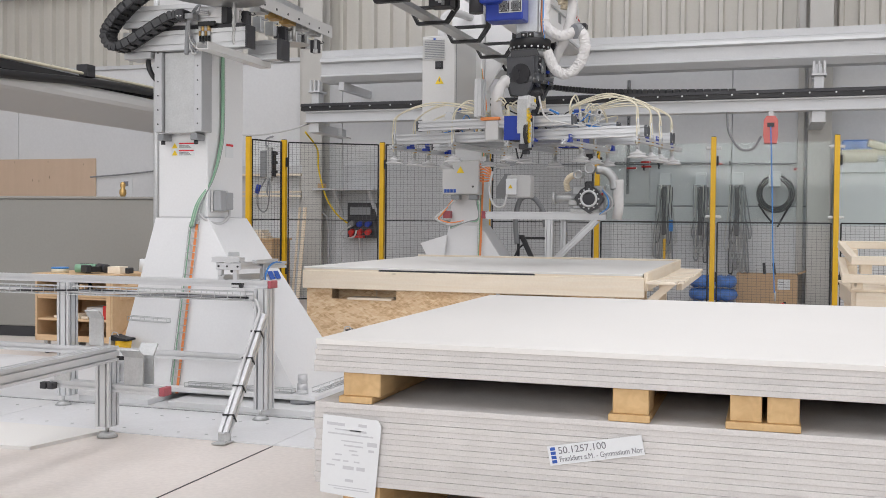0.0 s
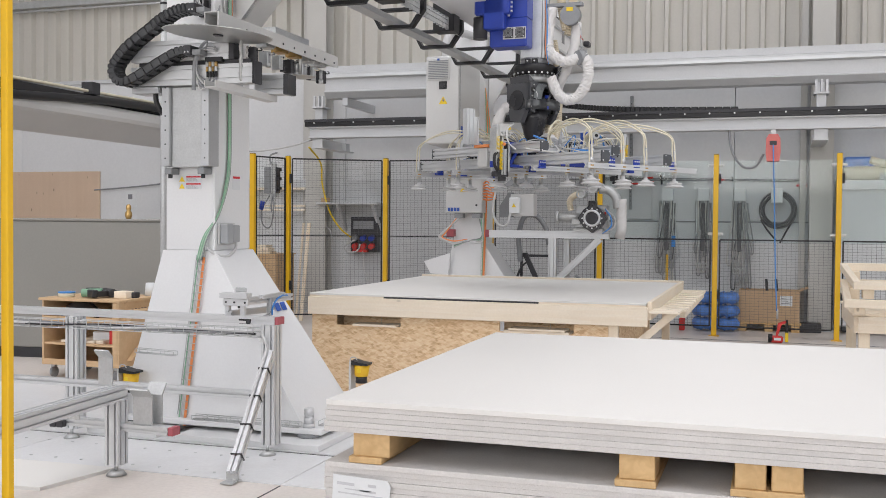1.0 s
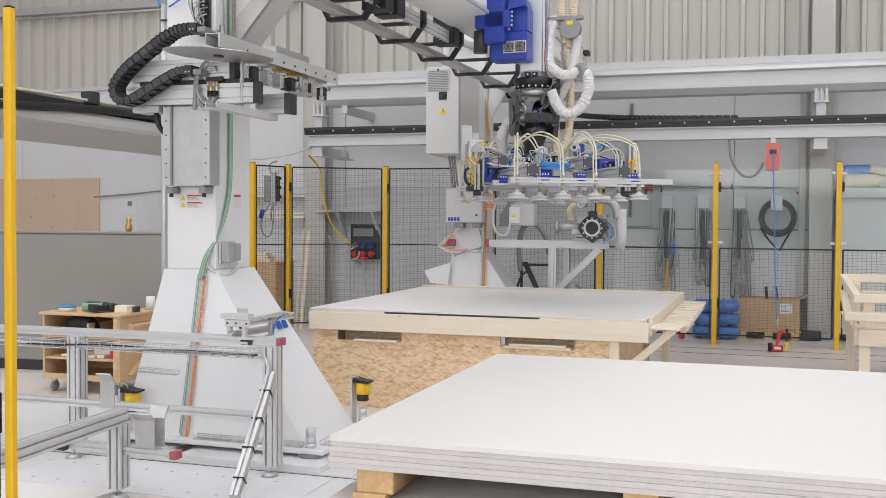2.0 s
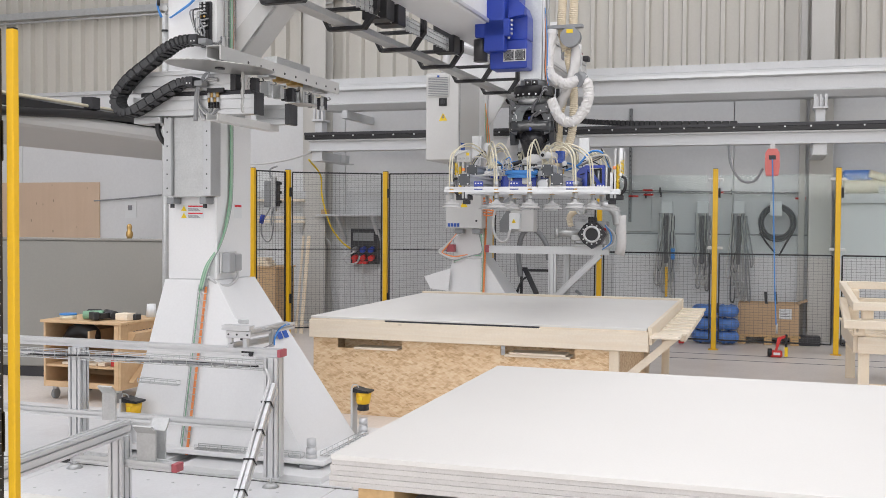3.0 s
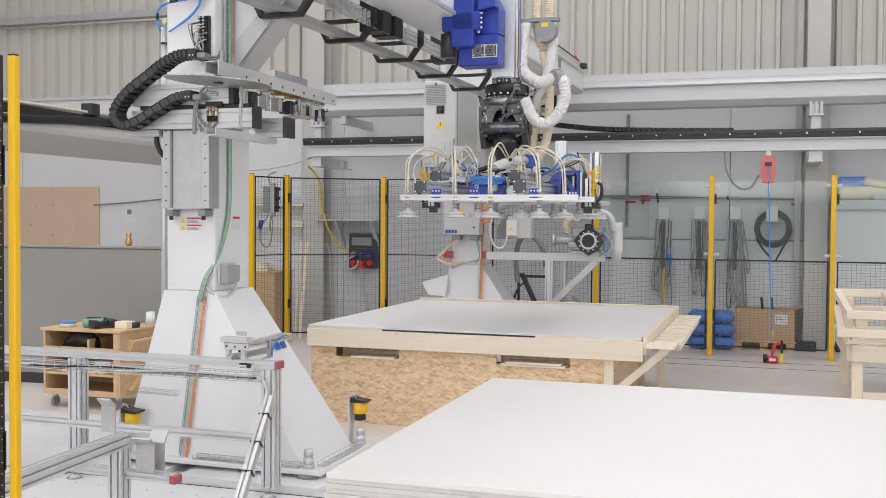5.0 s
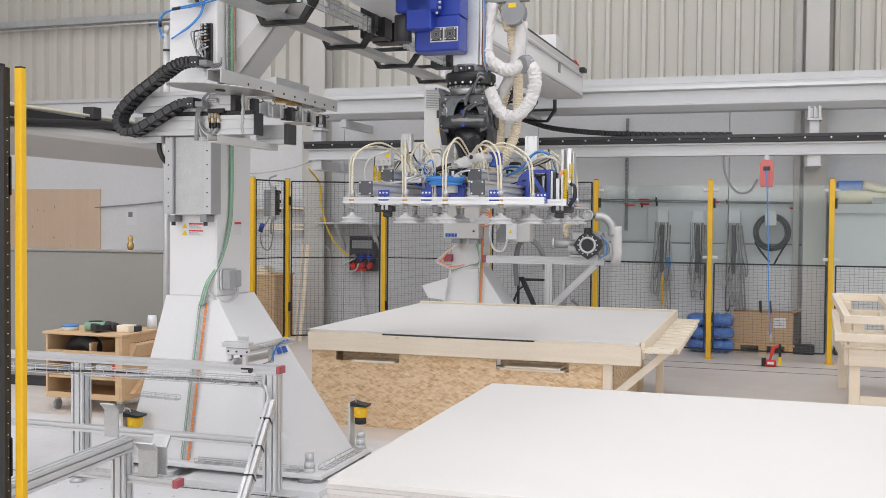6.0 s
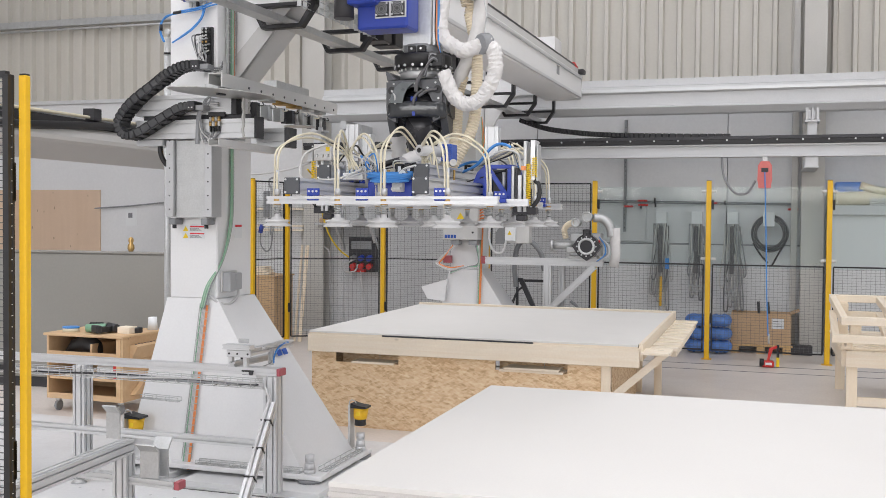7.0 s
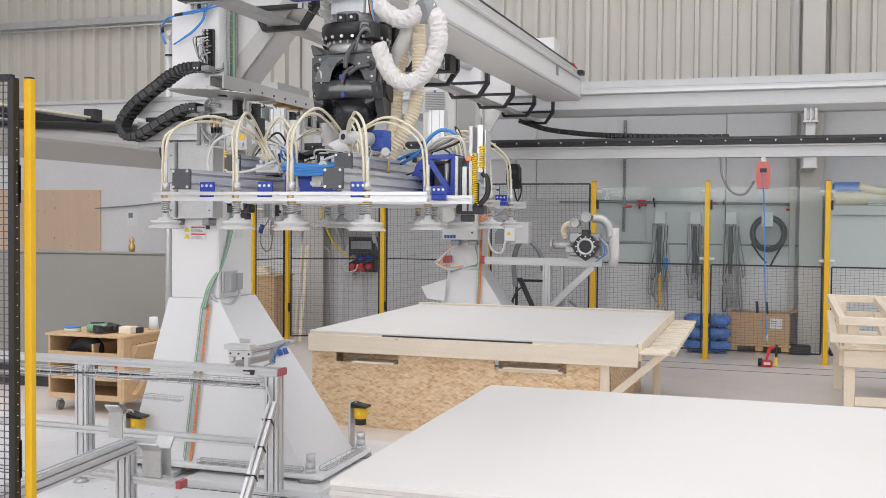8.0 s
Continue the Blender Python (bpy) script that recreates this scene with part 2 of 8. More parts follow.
def prism(bm, poly, axis, a, b, m=None):
    """A polygon in the plane across one axis, drawn out from a to b along it."""
    def p3(p, w):
        q = list(p)
        q.insert(axis, w)
        return Vector(q) if m is None else m @ Vector(q)
    lo = [bm.verts.new(p3(p, a)) for p in poly]
    hi = [bm.verts.new(p3(p, b)) for p in poly]
    n = len(poly)
    fs = [bm.faces.new(lo), bm.faces.new(hi[::-1])]
    for i in range(n):
        fs.append(bm.faces.new((lo[i], hi[i], hi[(i + 1) % n], lo[(i + 1) % n])))
    bmesh.ops.recalc_face_normals(bm, faces=fs)


def loft(bm, low, high):
    lo = [bm.verts.new(p) for p in low]
    hi = [bm.verts.new(p) for p in high]
    n = len(lo)
    fs = [bm.faces.new(lo), bm.faces.new(hi[::-1])]
    for i in range(n):
        fs.append(bm.faces.new((lo[i], hi[i], hi[(i + 1) % n], lo[(i + 1) % n])))
    bmesh.ops.recalc_face_normals(bm, faces=fs)


def rings(bm, pts, radii, seg=12, cap=True, smooth=True):
    """A round skin along a path, with a radius at each point."""
    pts = [Vector(p) for p in pts]
    prev, rows = None, []
    ref = None
    for i, p in enumerate(pts):
        a = pts[max(0, i - 1)]
        b = pts[min(len(pts) - 1, i + 1)]
        d = (b - a)
        if d.length < 1e-9:
            d = Vector((0, 0, 1))
        d.normalize()
        if ref is None:
            ref = d.orthogonal().normalized()
        ref = (ref - d * ref.dot(d))
        if ref.length < 1e-6:
            ref = d.orthogonal()
        ref.normalize()
        s = d.cross(ref)
        rows.append([bm.verts.new(p + (ref * math.cos(2 * math.pi * k / seg) + s * math.sin(2 * math.pi * k / seg)) * radii[i]) for k in range(seg)])
    for r0, r1 in zip(rows, rows[1:]):
        for k in range(seg):
            f = bm.faces.new((r0[k], r0[(k + 1) % seg], r1[(k + 1) % seg], r1[k]))
            f.smooth = smooth
    if cap:
        bm.faces.new(rows[0][::-1])
        bm.faces.new(rows[-1])


def cyl(bm, p0, p1, r, seg=14, r1=None):
    rings(bm, [p0, p1], [r, r if r1 is None else r1], seg)


def curve_pts(ctrl, n=8):
    """Points on a smooth line through the control points."""
    P = [Vector(c) for c in ctrl]
    P = [P[0] * 2 - P[1]] + P + [P[-1] * 2 - P[-2]]
    out = []
    for i in range(1, len(P) - 2):
        for k in range(n):
            t = k / n
            a, b, c, d = P[i - 1:i + 3]
            out.append(0.5 * ((2 * b) + (c - a) * t + (2 * a - 5 * b + 4 * c - d) * t * t + (3 * b - a - 3 * c + d) * t ** 3))
    out.append(P[-2])
    return out


def tube(bm, ctrl, r, seg=8, n=8):
    pts = curve_pts(ctrl, n) if len(ctrl) > 2 else [Vector(c) for c in ctrl]
    rings(bm, pts, [r] * len(pts), seg)


def spiral_hose(bm, ctrl, r, n=10, rib=0.0175, seg=16):
    pts = curve_pts(ctrl, n)
    length = sum((b - a).length for a, b in zip(pts, pts[1:]))
    count = max(8, int(length / rib) * 2)
    fine, acc, want = [], 0.0, 0.0
    for a, b in zip(pts, pts[1:]):
        d = (b - a).length
        while want <= acc + d and len(fine) <= count:
            fine.append(a.lerp(b, (want - acc) / max(d, 1e-9)))
            want += length / count
        acc += d
    rings(bm, fine, [r * (1.0 if k % 2 else 0.84) for k in range(len(fine))], seg, smooth=False)


def profile(bm, p0, p1, w, h, groove=0.022, up=(0, 0, 1)):
    """A slotted aluminium bar from p0 to p1, w across and h high, with a groove down each side."""
    p0, p1 = Vector(p0), Vector(p1)
    d = (p1 - p0).normalized()
    s = d.cross(Vector(up)).normalized()
    u = s.cross(d).normalized()
    a, b, g, k = w / 2, h / 2, 0.0055, groove
    pts = []
    nv, nh = max(1, round(h / 0.045)), max(1, round(w / 0.045))
    k = min(k, 0.4 * w / max(1, nv), 0.4 * h / max(1, nh)) if nv > 1 or nh > 1 else min(k, 0.3 * w, 0.3 * h)
    def run(x0, y0, x1, y1, n, ix, iy):
        for i in range(n):
            f = (i + 0.5) / n
            cx, cy = x0 + (x1 - x0) * f, y0 + (y1 - y0) * f
            tx, ty = (x1 - x0), (y1 - y0)
            ln = math.hypot(tx, ty)
            tx, ty = tx / ln * g, ty / ln * g
            pts.extend([(cx - tx, cy - ty), (cx - tx + ix * k, cy - ty + iy * k), (cx + tx + ix * k, cy + ty + iy * k), (cx + tx, cy + ty)])
    pts.append((-a, -b)); run(-a, -b, a, -b, nh, 0, 1)
    pts.append((a, -b)); run(a, -b, a, b, nv, -1, 0)
    pts.append((a, b)); run(a, b, -a, b, nh, 0, -1)
    pts.append((-a, b)); run(-a, b, -a, -b, nv, 1, 0)
    lo = [bm.verts.new(p0 + s * x + u * y) for x, y in pts]
    hi = [bm.verts.new(p1 + s * x + u * y) for x, y in pts]
    n = len(pts)
    fs = [bm.faces.new(lo), bm.faces.new(hi[::-1])]
    for i in range(n):
        fs.append(bm.faces.new((lo[i], hi[i], hi[(i + 1) % n], lo[(i + 1) % n])))
    bmesh.ops.recalc_face_normals(bm, faces=fs)


def crinkle(bm, amount, seed=1):
    rnd = random.Random(seed)
    for v in bm.verts:
        v.co += Vector((rnd.uniform(-amount, amount), rnd.uniform(-amount, amount), rnd.uniform(-amount, amount)))


def thing(name, at=(0, 0, 0), label="", category="", group="", kind="", rz=0.0):
    ob = new(name)
    ob.empty_display_size = 0.1
    ob.location = at
    ob.rotation_euler = (0, 0, radians(rz))
    ORIGIN[ob] = pose(*at, 0, 0, rz)
    return tagged(ob, label, category, group, kind)


def part(name, bm, mat, parent=None, label="", local=False):
    """Links a bmesh as one mesh under a thing or a part; its points are in the world unless local."""
    me = bpy.data.meshes.new(name)
    if parent is not None and not local:
        base = ORIGIN.get(parent, Matrix())
        bmesh.ops.transform(bm, matrix=base.inverted(), verts=bm.verts)
        ORIGIN_M = base
    else:
        ORIGIN_M = ORIGIN.get(parent, Matrix())
    bm.to_mesh(me)
    bm.free()
    me.materials.append(mat)
    ob = new(name, me)
    if parent is not None:
        ob.parent = parent
    ORIGIN[ob] = ORIGIN_M
    return tagged(ob, label)


def solid(name, bm, mat, label="", category="", group="", kind=""):
    return tagged(part(name, bm, mat), label, category, group, kind)


def B():
    return bmesh.new()


def box_part(name, dims, mat, parent=None, label="", bev=0.003, local=False):
    bm = B()
    box(bm, *dims, bev=bev)
    return part(name, bm, mat, parent, label, local)


def text_part(name, body, size, m, mat, parent, label="", width=None):
    """Lettering with the built-in font, laid into the pose m (x along the line, y up, z out of the surface)."""
    cu = bpy.data.curves.new(name, "FONT")
    cu.body, cu.size, cu.extrude = body, size, 0.0006
    tmp = bpy.data.objects.new(name, cu)
    scene.collection.objects.link(tmp)
    bpy.context.view_layer.update()
    me = bpy.data.meshes.new_from_object(tmp.evaluated_get(bpy.context.evaluated_depsgraph_get()))
    bpy.data.objects.remove(tmp)
    if width:
        xs = [v.co.x for v in me.vertices]
        k = width / (max(xs) - min(xs))
        me.transform(Matrix.Diagonal((k, 1, 1, 1)))
    base = ORIGIN.get(parent, Matrix())
    me.transform(base.inverted() @ m)
    me.materials.clear()
    me.materials.append(mat)
    ob = new(name, me)
    ob.parent = parent
    return tagged(ob, label)



# the hall
def hall():
    bm = B()
    box(bm, -15, 10, -9, 13, -0.3, 0)
    solid("floor", bm, concrete, "pale worn concrete hall floor with joints and dust", "floor", kind="structure")
    for k, (x0, x1, y0, y1) in enumerate(((-2.6, 10, 9.9, 9.915), (-2.6, 10, 10.38, 10.395), (-2.285, -2.277, -9, 2.79), (-1.36, -1.352, -9, 1.3), (-4.9, -1.6, 3.452, 3.478))):
        box_part("floor_joint", (x0, x1, y0, y1, 0.0, 0.002), dark_metal, bpy.data.objects["floor"], bev=0)
    plates = thing("painted_floor_plates", (-3.5, 3.2, 0), "white painted steel floor plates under the gantry and stand", "floor plates", kind="structure")
    for x0, x1, y0, y1, z in ((-4.1, -2.285, 2.80, 3.448, 0.006), (-6.2, -4.105, 2.80, 3.448, 0.006), (-6.2, -2.2, 3.482, 5.1, 0.008), (-2.28, -1.4, 2.80, 3.448, 0.006)):
        box_part("plate", (x0, x1, y0, y1, 0, z), floor_plate, plates, bev=0.001)
    for k in range(26):
        bm = B()
        cyl(bm, (-4.6 + 0.17 * (k % 13), 2.9 + 0.36 * (k // 13), 0.004), (-4.6 + 0.17 * (k % 13), 2.9 + 0.36 * (k // 13), 0.0085), 0.009, 8)
        part("plate_bolt", bm, galv, plates)
    sheet = thing("loose_floor_board", (-3.7, 2.4, 0), "loose pale board lying on the floor by the stand", "board")
    bm = B()
    prism(bm, [(-5.4, 2.08), (-3.36, 2.30), (-3.26, 2.77), (-5.3, 2.72)], 2, 0.0, 0.018)
    part("panel", bm, gypsum_top, sheet)
    # back wall: painted concrete below, profiled sheet above
    w = thing("wall_back", (0, 12.2, 0), "grey painted panel wall with profiled metal sheeting above", "wall", kind="structure")
    x = -15.0
    widths = (3.1, 2.9, 2.45, 0.55, 3.0, 2.62, 3.1, 3.1, 4.2)
    for wd in widths:
        box_part("wall_panel", (x + 0.004, x + wd - 0.004, 12.15, 12.4, 0, 3.56), wall_paint, w, bev=0.006)
        x += wd
    box_part("sheet_sill", (-15, 10, 12.11, 12.40, 3.56, 3.62), steel_light, w)
    bm = B()
    pts = []
    x = -15.0
    while x < 10:
        pts += [(x, 12.30), (x + 0.155, 12.30), (x + 0.175, 12.215), (x + 0.225, 12.215), (x + 0.245, 12.30)]
        x += 0.25
    pts = [p for k, p in enumerate(pts) if k == 0 or p != pts[k - 1]]
    lo = [bm.verts.new((p[0], p[1], 3.60)) for p in pts]
    hi = [bm.verts.new((p[0], p[1], 7.4)) for p in pts]
    for k in range(len(pts) - 1):
        bm.faces.new((lo[k], lo[k + 1], hi[k + 1], hi[k]))
    ob = part("profiled_sheet", bm, cladding, w, "cream profiled metal sheet")
    md = ob.modifiers.new("thick", "SOLIDIFY")
    md.thickness = 0.004
    box_part("sheet_backing", (-15, 10, 12.36, 12.42, 3.56, 7.4), cladding, w, bev=0)
    box_part("lower_panel", (-5.95, -1.9, 12.128, 12.146, 0.05, 1.98), steel_light, w)
    box_part("ledge", (-2.4, 0.8, 12.125, 12.148, 1.38, 1.40), grey_paint, w)
    box_part("board_strip", (-1.95, 0.95, 12.12, 12.147, 0.0, 1.38), wall_paint, w, bev=0.004)
    # unseen walls; the right and rear openings are invented for the fill lamps
    for nm, dims in (("wall_left", (-15.3, -15, -9, 13, 0, 7.4)), ("wall_right", (10, 10.3, -9, 13, 4.9, 7.4)), ("wall_right_base", (10, 10.3, -9, 13, 0, 2.3)), ("wall_behind", (-15, 10, -9.3, -9, 4.85, 7.4)), ("wall_behind_base", (-15, 10, -9.3, -9, 0, 2.35)), ("wall_behind_pier", (-15, -8.6, -9.3, -9, 2.35, 4.85)), ("wall_behind_pier_far", (3.6, 10, -9.3, -9, 2.35, 4.85)),
                     ("wall_right_pier", (10, 10.3, -9, -3.1, 2.3, 4.9)), ("wall_right_pier_far", (10, 10.3, 9.1, 13, 2.3, 4.9))):
        bm = B()
        box(bm, *dims)
        solid(nm, bm, wall_paint, "plain light grey hall wall", "wall", kind="structure")
    bm = B()
    edges = [-15.3]
    for sx in (-9.0, -4.5, 0.0, 4.5):
        edges += [sx - 0.9, sx + 0.9]
    edges.append(10.3)
    for a, b in zip(edges[::2], edges[1::2]):
        box(bm, a, b, -9.3, 13, 7.4, 7.6)
    for sx in (-9.0, -4.5, 0.0, 4.5):
        box(bm, sx - 0.9, sx + 0.9, -9.3, -6.6, 7.4, 7.6)
        box(bm, sx - 0.9, sx + 0.9, 11.6, 13, 7.4, 7.6)
    solid("ceiling", bm, wall_paint, "light hall roof with long skylight strips", "ceiling", kind="structure")
    # steel building columns
    for x0, x1, y0 in ((0.56, 0.84, 11.86), (-6.52, -6.2, 11.86)):
        c = thing("building_column", (x0, y0, 0), "light grey painted steel building column by the wall", "column", "building columns", kind="structure")
        bm = B()
        box(bm, x0, x1, y0, y0 + 0.018, 0, 7.4, 0.002)
        box(bm, x0, x1, 12.12, 12.138, 0, 7.4, 0.002)
        box(bm, (x0 + x1) / 2 - 0.008, (x0 + x1) / 2 + 0.008, y0 + 0.018, 12.12, 0, 7.4)
        part("column_profile", bm, column_grey, c)
        box_part("base_plate", (x0 - 0.05, x1 + 0.05, y0 - 0.06, 12.12, 0, 0.025), steel_light, c)
        box_part("cable_duct", (x0 - 0.12, x0 - 0.04, 12.02, 12.12, 0, 7.3), column_grey, c)
    # conduit along the sheeting
    c = thing("wall_conduit", (-10, 12.2, 4.9), "galvanised cable duct and pipe along the sheeting", "conduit", kind="structure")
    box_part("duct", (-15, -6.1, 12.12, 12.24, 4.86, 4.97), galv, c)
    bm = B()
    tube(bm, [(-15, 12.1, 4.80), (-6.2, 12.1, 4.80)], 0.02)
    tube(bm, [(-8.42, 12.1, 4.86), (-8.42, 12.1, 3.3)], 0.022)
    tube(bm, [(-8.36, 12.1, 7.3), (-8.36, 12.1, 4.9)], 0.022)
    part("pipe", bm, galv, c)


hall()


def rail_track():
    """The white runway beam, and below it the black cable-chain channel on a grey beam."""
    r = thing("runway_beam", (-2, 11.1, 3.05), "white painted steel runway beam along the hall", "beam", kind="structure")
    bm = B()
    prism(bm, [(11.12, 3.07), (11.34, 3.07), (11.34, 3.51), (11.09, 3.51), (11.09, 3.425), (11.05, 3.41), (11.05, 3.335), (11.075, 3.325), (11.075, 3.17), (11.04, 3.16), (11.04, 3.145)], 0, -5.85, 9.9)
    part("beam_profile", bm, steel_light, r)
    box_part("track", (-5.85, 9.9, 11.02, 11.048, 3.34, 3.385), aluminium, r)
    for x in (-5.6, 0.60, 4.3, 7.9):
        box_part("bracket", (x, x + 0.08, 11.10, 12.12, 2.96, 3.07), steel_light, r)
    e = thing("chain_channel", (-2, 10.75, 2.5), "black cable-chain channel on a grey beam with bolts", "cable channel", kind="structure")
    box_part("channel", (-6.0, 9.9, 10.74, 11.0, 2.645, 2.735), black_paint, e, "black trough", bev=0.004)
    box_part("lip", (-6.0, 9.9, 10.728, 10.738, 2.70, 2.74), dark_metal, e)
    bm = B()
    prism(bm, [(10.76, 2.49), (10.98, 2.49), (10.98, 2.643), (10.76, 2.643), (10.76, 2.625), (10.80, 2.62), (10.80, 2.515), (10.76, 2.51)], 0, -5.95, 9.9)
    part("beam_profile", bm, steel_light, e, "grey beam")
    k = 0
    x = -5.85
    while x < 4.6:
        bm = B()
        cyl(bm, (x, 10.727, 2.69), (x, 10.715, 2.69), 0.011, 8)
        part("bolt", bm, aluminium, e)
        x += 0.29
    for x in (-5.95, 0.52, 4.2):
        bm = B()
        for y in (10.80, 11.6):
            box(bm, x + 0.04, x + 0.19, y, y + 0.012, 2.37, 2.488, 0.002)
        box(bm, x + 0.03, x + 0.20, 10.80, 11.9, 2.355, 2.37, 0.002)
        box(bm, x + 0.108, x + 0.122, 10.813, 11.9, 2.371, 2.488)
        box(bm, x + 0.06, x + 0.17, 10.84, 11.0, 2.735, 2.90, 0.004)
        box(bm, x + 0.03, x + 0.20, 10.80, 11.05, 2.90, 2.925, 0.002)
        box(bm, x + 0.105, x + 0.125, 10.82, 11.03, 2.926, 3.07, 0.002)
        box(bm, x + 0.04, x + 0.07, 10.82, 10.86, 2.926, 3.07, 0.002)
        box(bm, x + 0.16, x + 0.19, 10.82, 10.86, 2.926, 3.07, 0.002)
        part("bracket", bm, steel_light, e)
    bm = B()
    pts = [(-2.95, 10.86, 3.0), (-2.6, 10.88, 2.885), (-2.2, 10.88, 2.825), (-1.8, 10.88, 2.79), (-1.2, 10.88, 2.765), (-0.3, 10.88, 2.745)]
    for a, b in zip(curve_pts(pts, 10), curve_pts(pts, 10)[1:]):
        mid = (a + b) / 2
        box(bm, -(b - a).length * 0.46, (b - a).length * 0.46, -0.07, 0.07, -0.03, 0.03, 0.006, Matrix.Translation(mid) @ (b - a).to_track_quat("X", "Z").to_matrix().to_4x4())
    part("cable_chain", bm, black_paint, e, "black plastic cable chain")


rail_track()


# plasterboard stack
def stack():
    ST_X, ST_Y, W, D = -1.372, 1.345, 2.55, 2.27
    def pack(z0, n, th, label, ins, top):
        p = thing("board_pack", (ST_X, ST_Y, z0), label, "board stack", "stacked board packs")
        rnd = random.Random(int(z0 * 1000))
        for k in range(n):
            a, b, c, d = (rnd.uniform(-0.004, 0.004) for _ in range(4))
            bm = B()
            box(bm, ST_X + ins + a, ST_X + W + b, ST_Y + ins + c, ST_Y + D + d, z0 + k * th, z0 + k * th + th - rnd.uniform(0.0002, 0.0007), 0.0009)
            part("gypsum_board", bm, gypsum_top if k == n - 1 and top else gypsum_edge, p)
        return p
    pack(0.252, 15, 0.0185, "lower pack of grey-white gypsum fibre boards on bearers", 0.0, False)
    up = pack(0.634, 6, 0.0183, "upper pack of white gypsum fibre boards on pallet blocks", 0.0, True)
    for z0, nm, h in ((0.5305, "spacer_pallet", 0.103), (0.0, "floor_pallet", 0.25)):
        p = thing("pallet", (ST_X, ST_Y, z0), "low wooden pallet of bearers and boards between the packs" if z0 else "wooden bearers carrying the board packs on the floor", "pallet", "pallets under the boards")
        for x0, x1 in ((-1.272, -1.138), (-0.362, -0.25), (-0.01, 0.082), (0.097, 0.188), (0.82, 0.94)):
            bb = 0.022 if z0 else 0.10
            box_part("bottom_board", (x0 - 0.012, x1 + 0.005 - (0.03 if x0 < -1 else 0), ST_Y + 0.0, ST_Y + D - 0.05, z0, z0 + bb), pallet_wood, p, bev=0.002)
            for y0 in (0.012, 1.0, 2.05):
                box_part("block", (x0, x1, ST_Y + y0, ST_Y + y0 + 0.145, z0 + bb, z0 + h), pallet_wood, p, bev=0.003)
            box_part("bearer", (x0 + 0.02, x1 - 0.02, ST_Y + 0.16, ST_Y + D - 0.08, z0 + bb, z0 + h - 0.002), pallet_wood, p, bev=0.002)
    # delivery note hanging on the lower pack
    n = thing("delivery_note", (-1.23, ST_Y, 0.35), "white printed delivery note taped to the lower pack", "label")
    m = Matrix.Translation((-1.235, ST_Y - 0.011, 0.485)) @ pose(0, 0, 0, 90, 0, 0) @ pose(0, 0, 0, 0, 0, -2.5)
    bm = B()
    prism(bm, [(-0.1, -0.265), (0.1, -0.272), (0.112, -0.02), (0.1, 0.0), (-0.1, 0.0)], 2, -0.001, 0.001, m)
    part("sheet", bm, paper, n)
    rnd = random.Random(4)
    bars = [(-0.085, -0.02, -0.028, 0.010), (-0.055, 0.04, -0.045, 0.004), (0.03, 0.06, -0.025, 0.010), (-0.08, 0.085, -0.06, 0.005), (0.0, 0.06, -0.046, 0.007), (-0.03, 0.05, -0.082, 0.004),
            (-0.02, 0.05, -0.097, 0.005), (0.0, 0.03, -0.113, 0.005), (0.01, 0.035, -0.126, 0.005), (-0.05, -0.025, -0.13, 0.005), (0.065, 0.1, -0.085, 0.014), (0.07, 0.09, -0.107, 0.008),
            (-0.06, -0.03, -0.15, 0.005), (-0.02, 0.0, -0.15, 0.005), (0.02, 0.04, -0.15, 0.005), (-0.08, -0.05, -0.168, 0.005), (-0.02, 0.02, -0.172, 0.012), (0.03, 0.06, -0.172, 0.012), (-0.01, 0.02, -0.215, 0.009), (-0.07, 0.07, -0.238, 0.003), (-0.05, 0.08, -0.246, 0.003)]
    for x0, x1, y, h in bars:
        bm = B()
        box(bm, x0, x1, y - h / 2, y + h / 2, 0.0012, 0.0016, 0, m)
        part("print_bar", bm, faint_ink, n)
    lb = thing("project_label", (-0.4, ST_Y, 0.43), "white paper label with project number and place", "label")
    m = Matrix.Translation((-0.552, ST_Y - 0.005, 0.376)) @ pose(0, 0, 0, 90, -11.2, 0)
    bm = B()
    box(bm, 0, 0.30, 0, 0.062, -0.001, 0.001, 0, m)
    part("sheet", bm, paper, lb)
    text_part("text_line", "50.1257.100", 0.031, m @ pose(0.032, 0.034, 0.0016), ink, lb, width=0.152)
    text_part("text_line", "Frankfurt a.M. - Gymnasium Nor", 0.024, m @ pose(0.032, 0.009, 0.0016), ink, lb, width=0.262)
    for k in range(4):
        bm = B()
        box(bm, 0.008, 0.024, 0.006 + k * 0.0135, 0.0165 + k * 0.0135, 0.0012, 0.0017, 0, m)
        part("logo_bar", bm, blue_ink, lb)


stack()


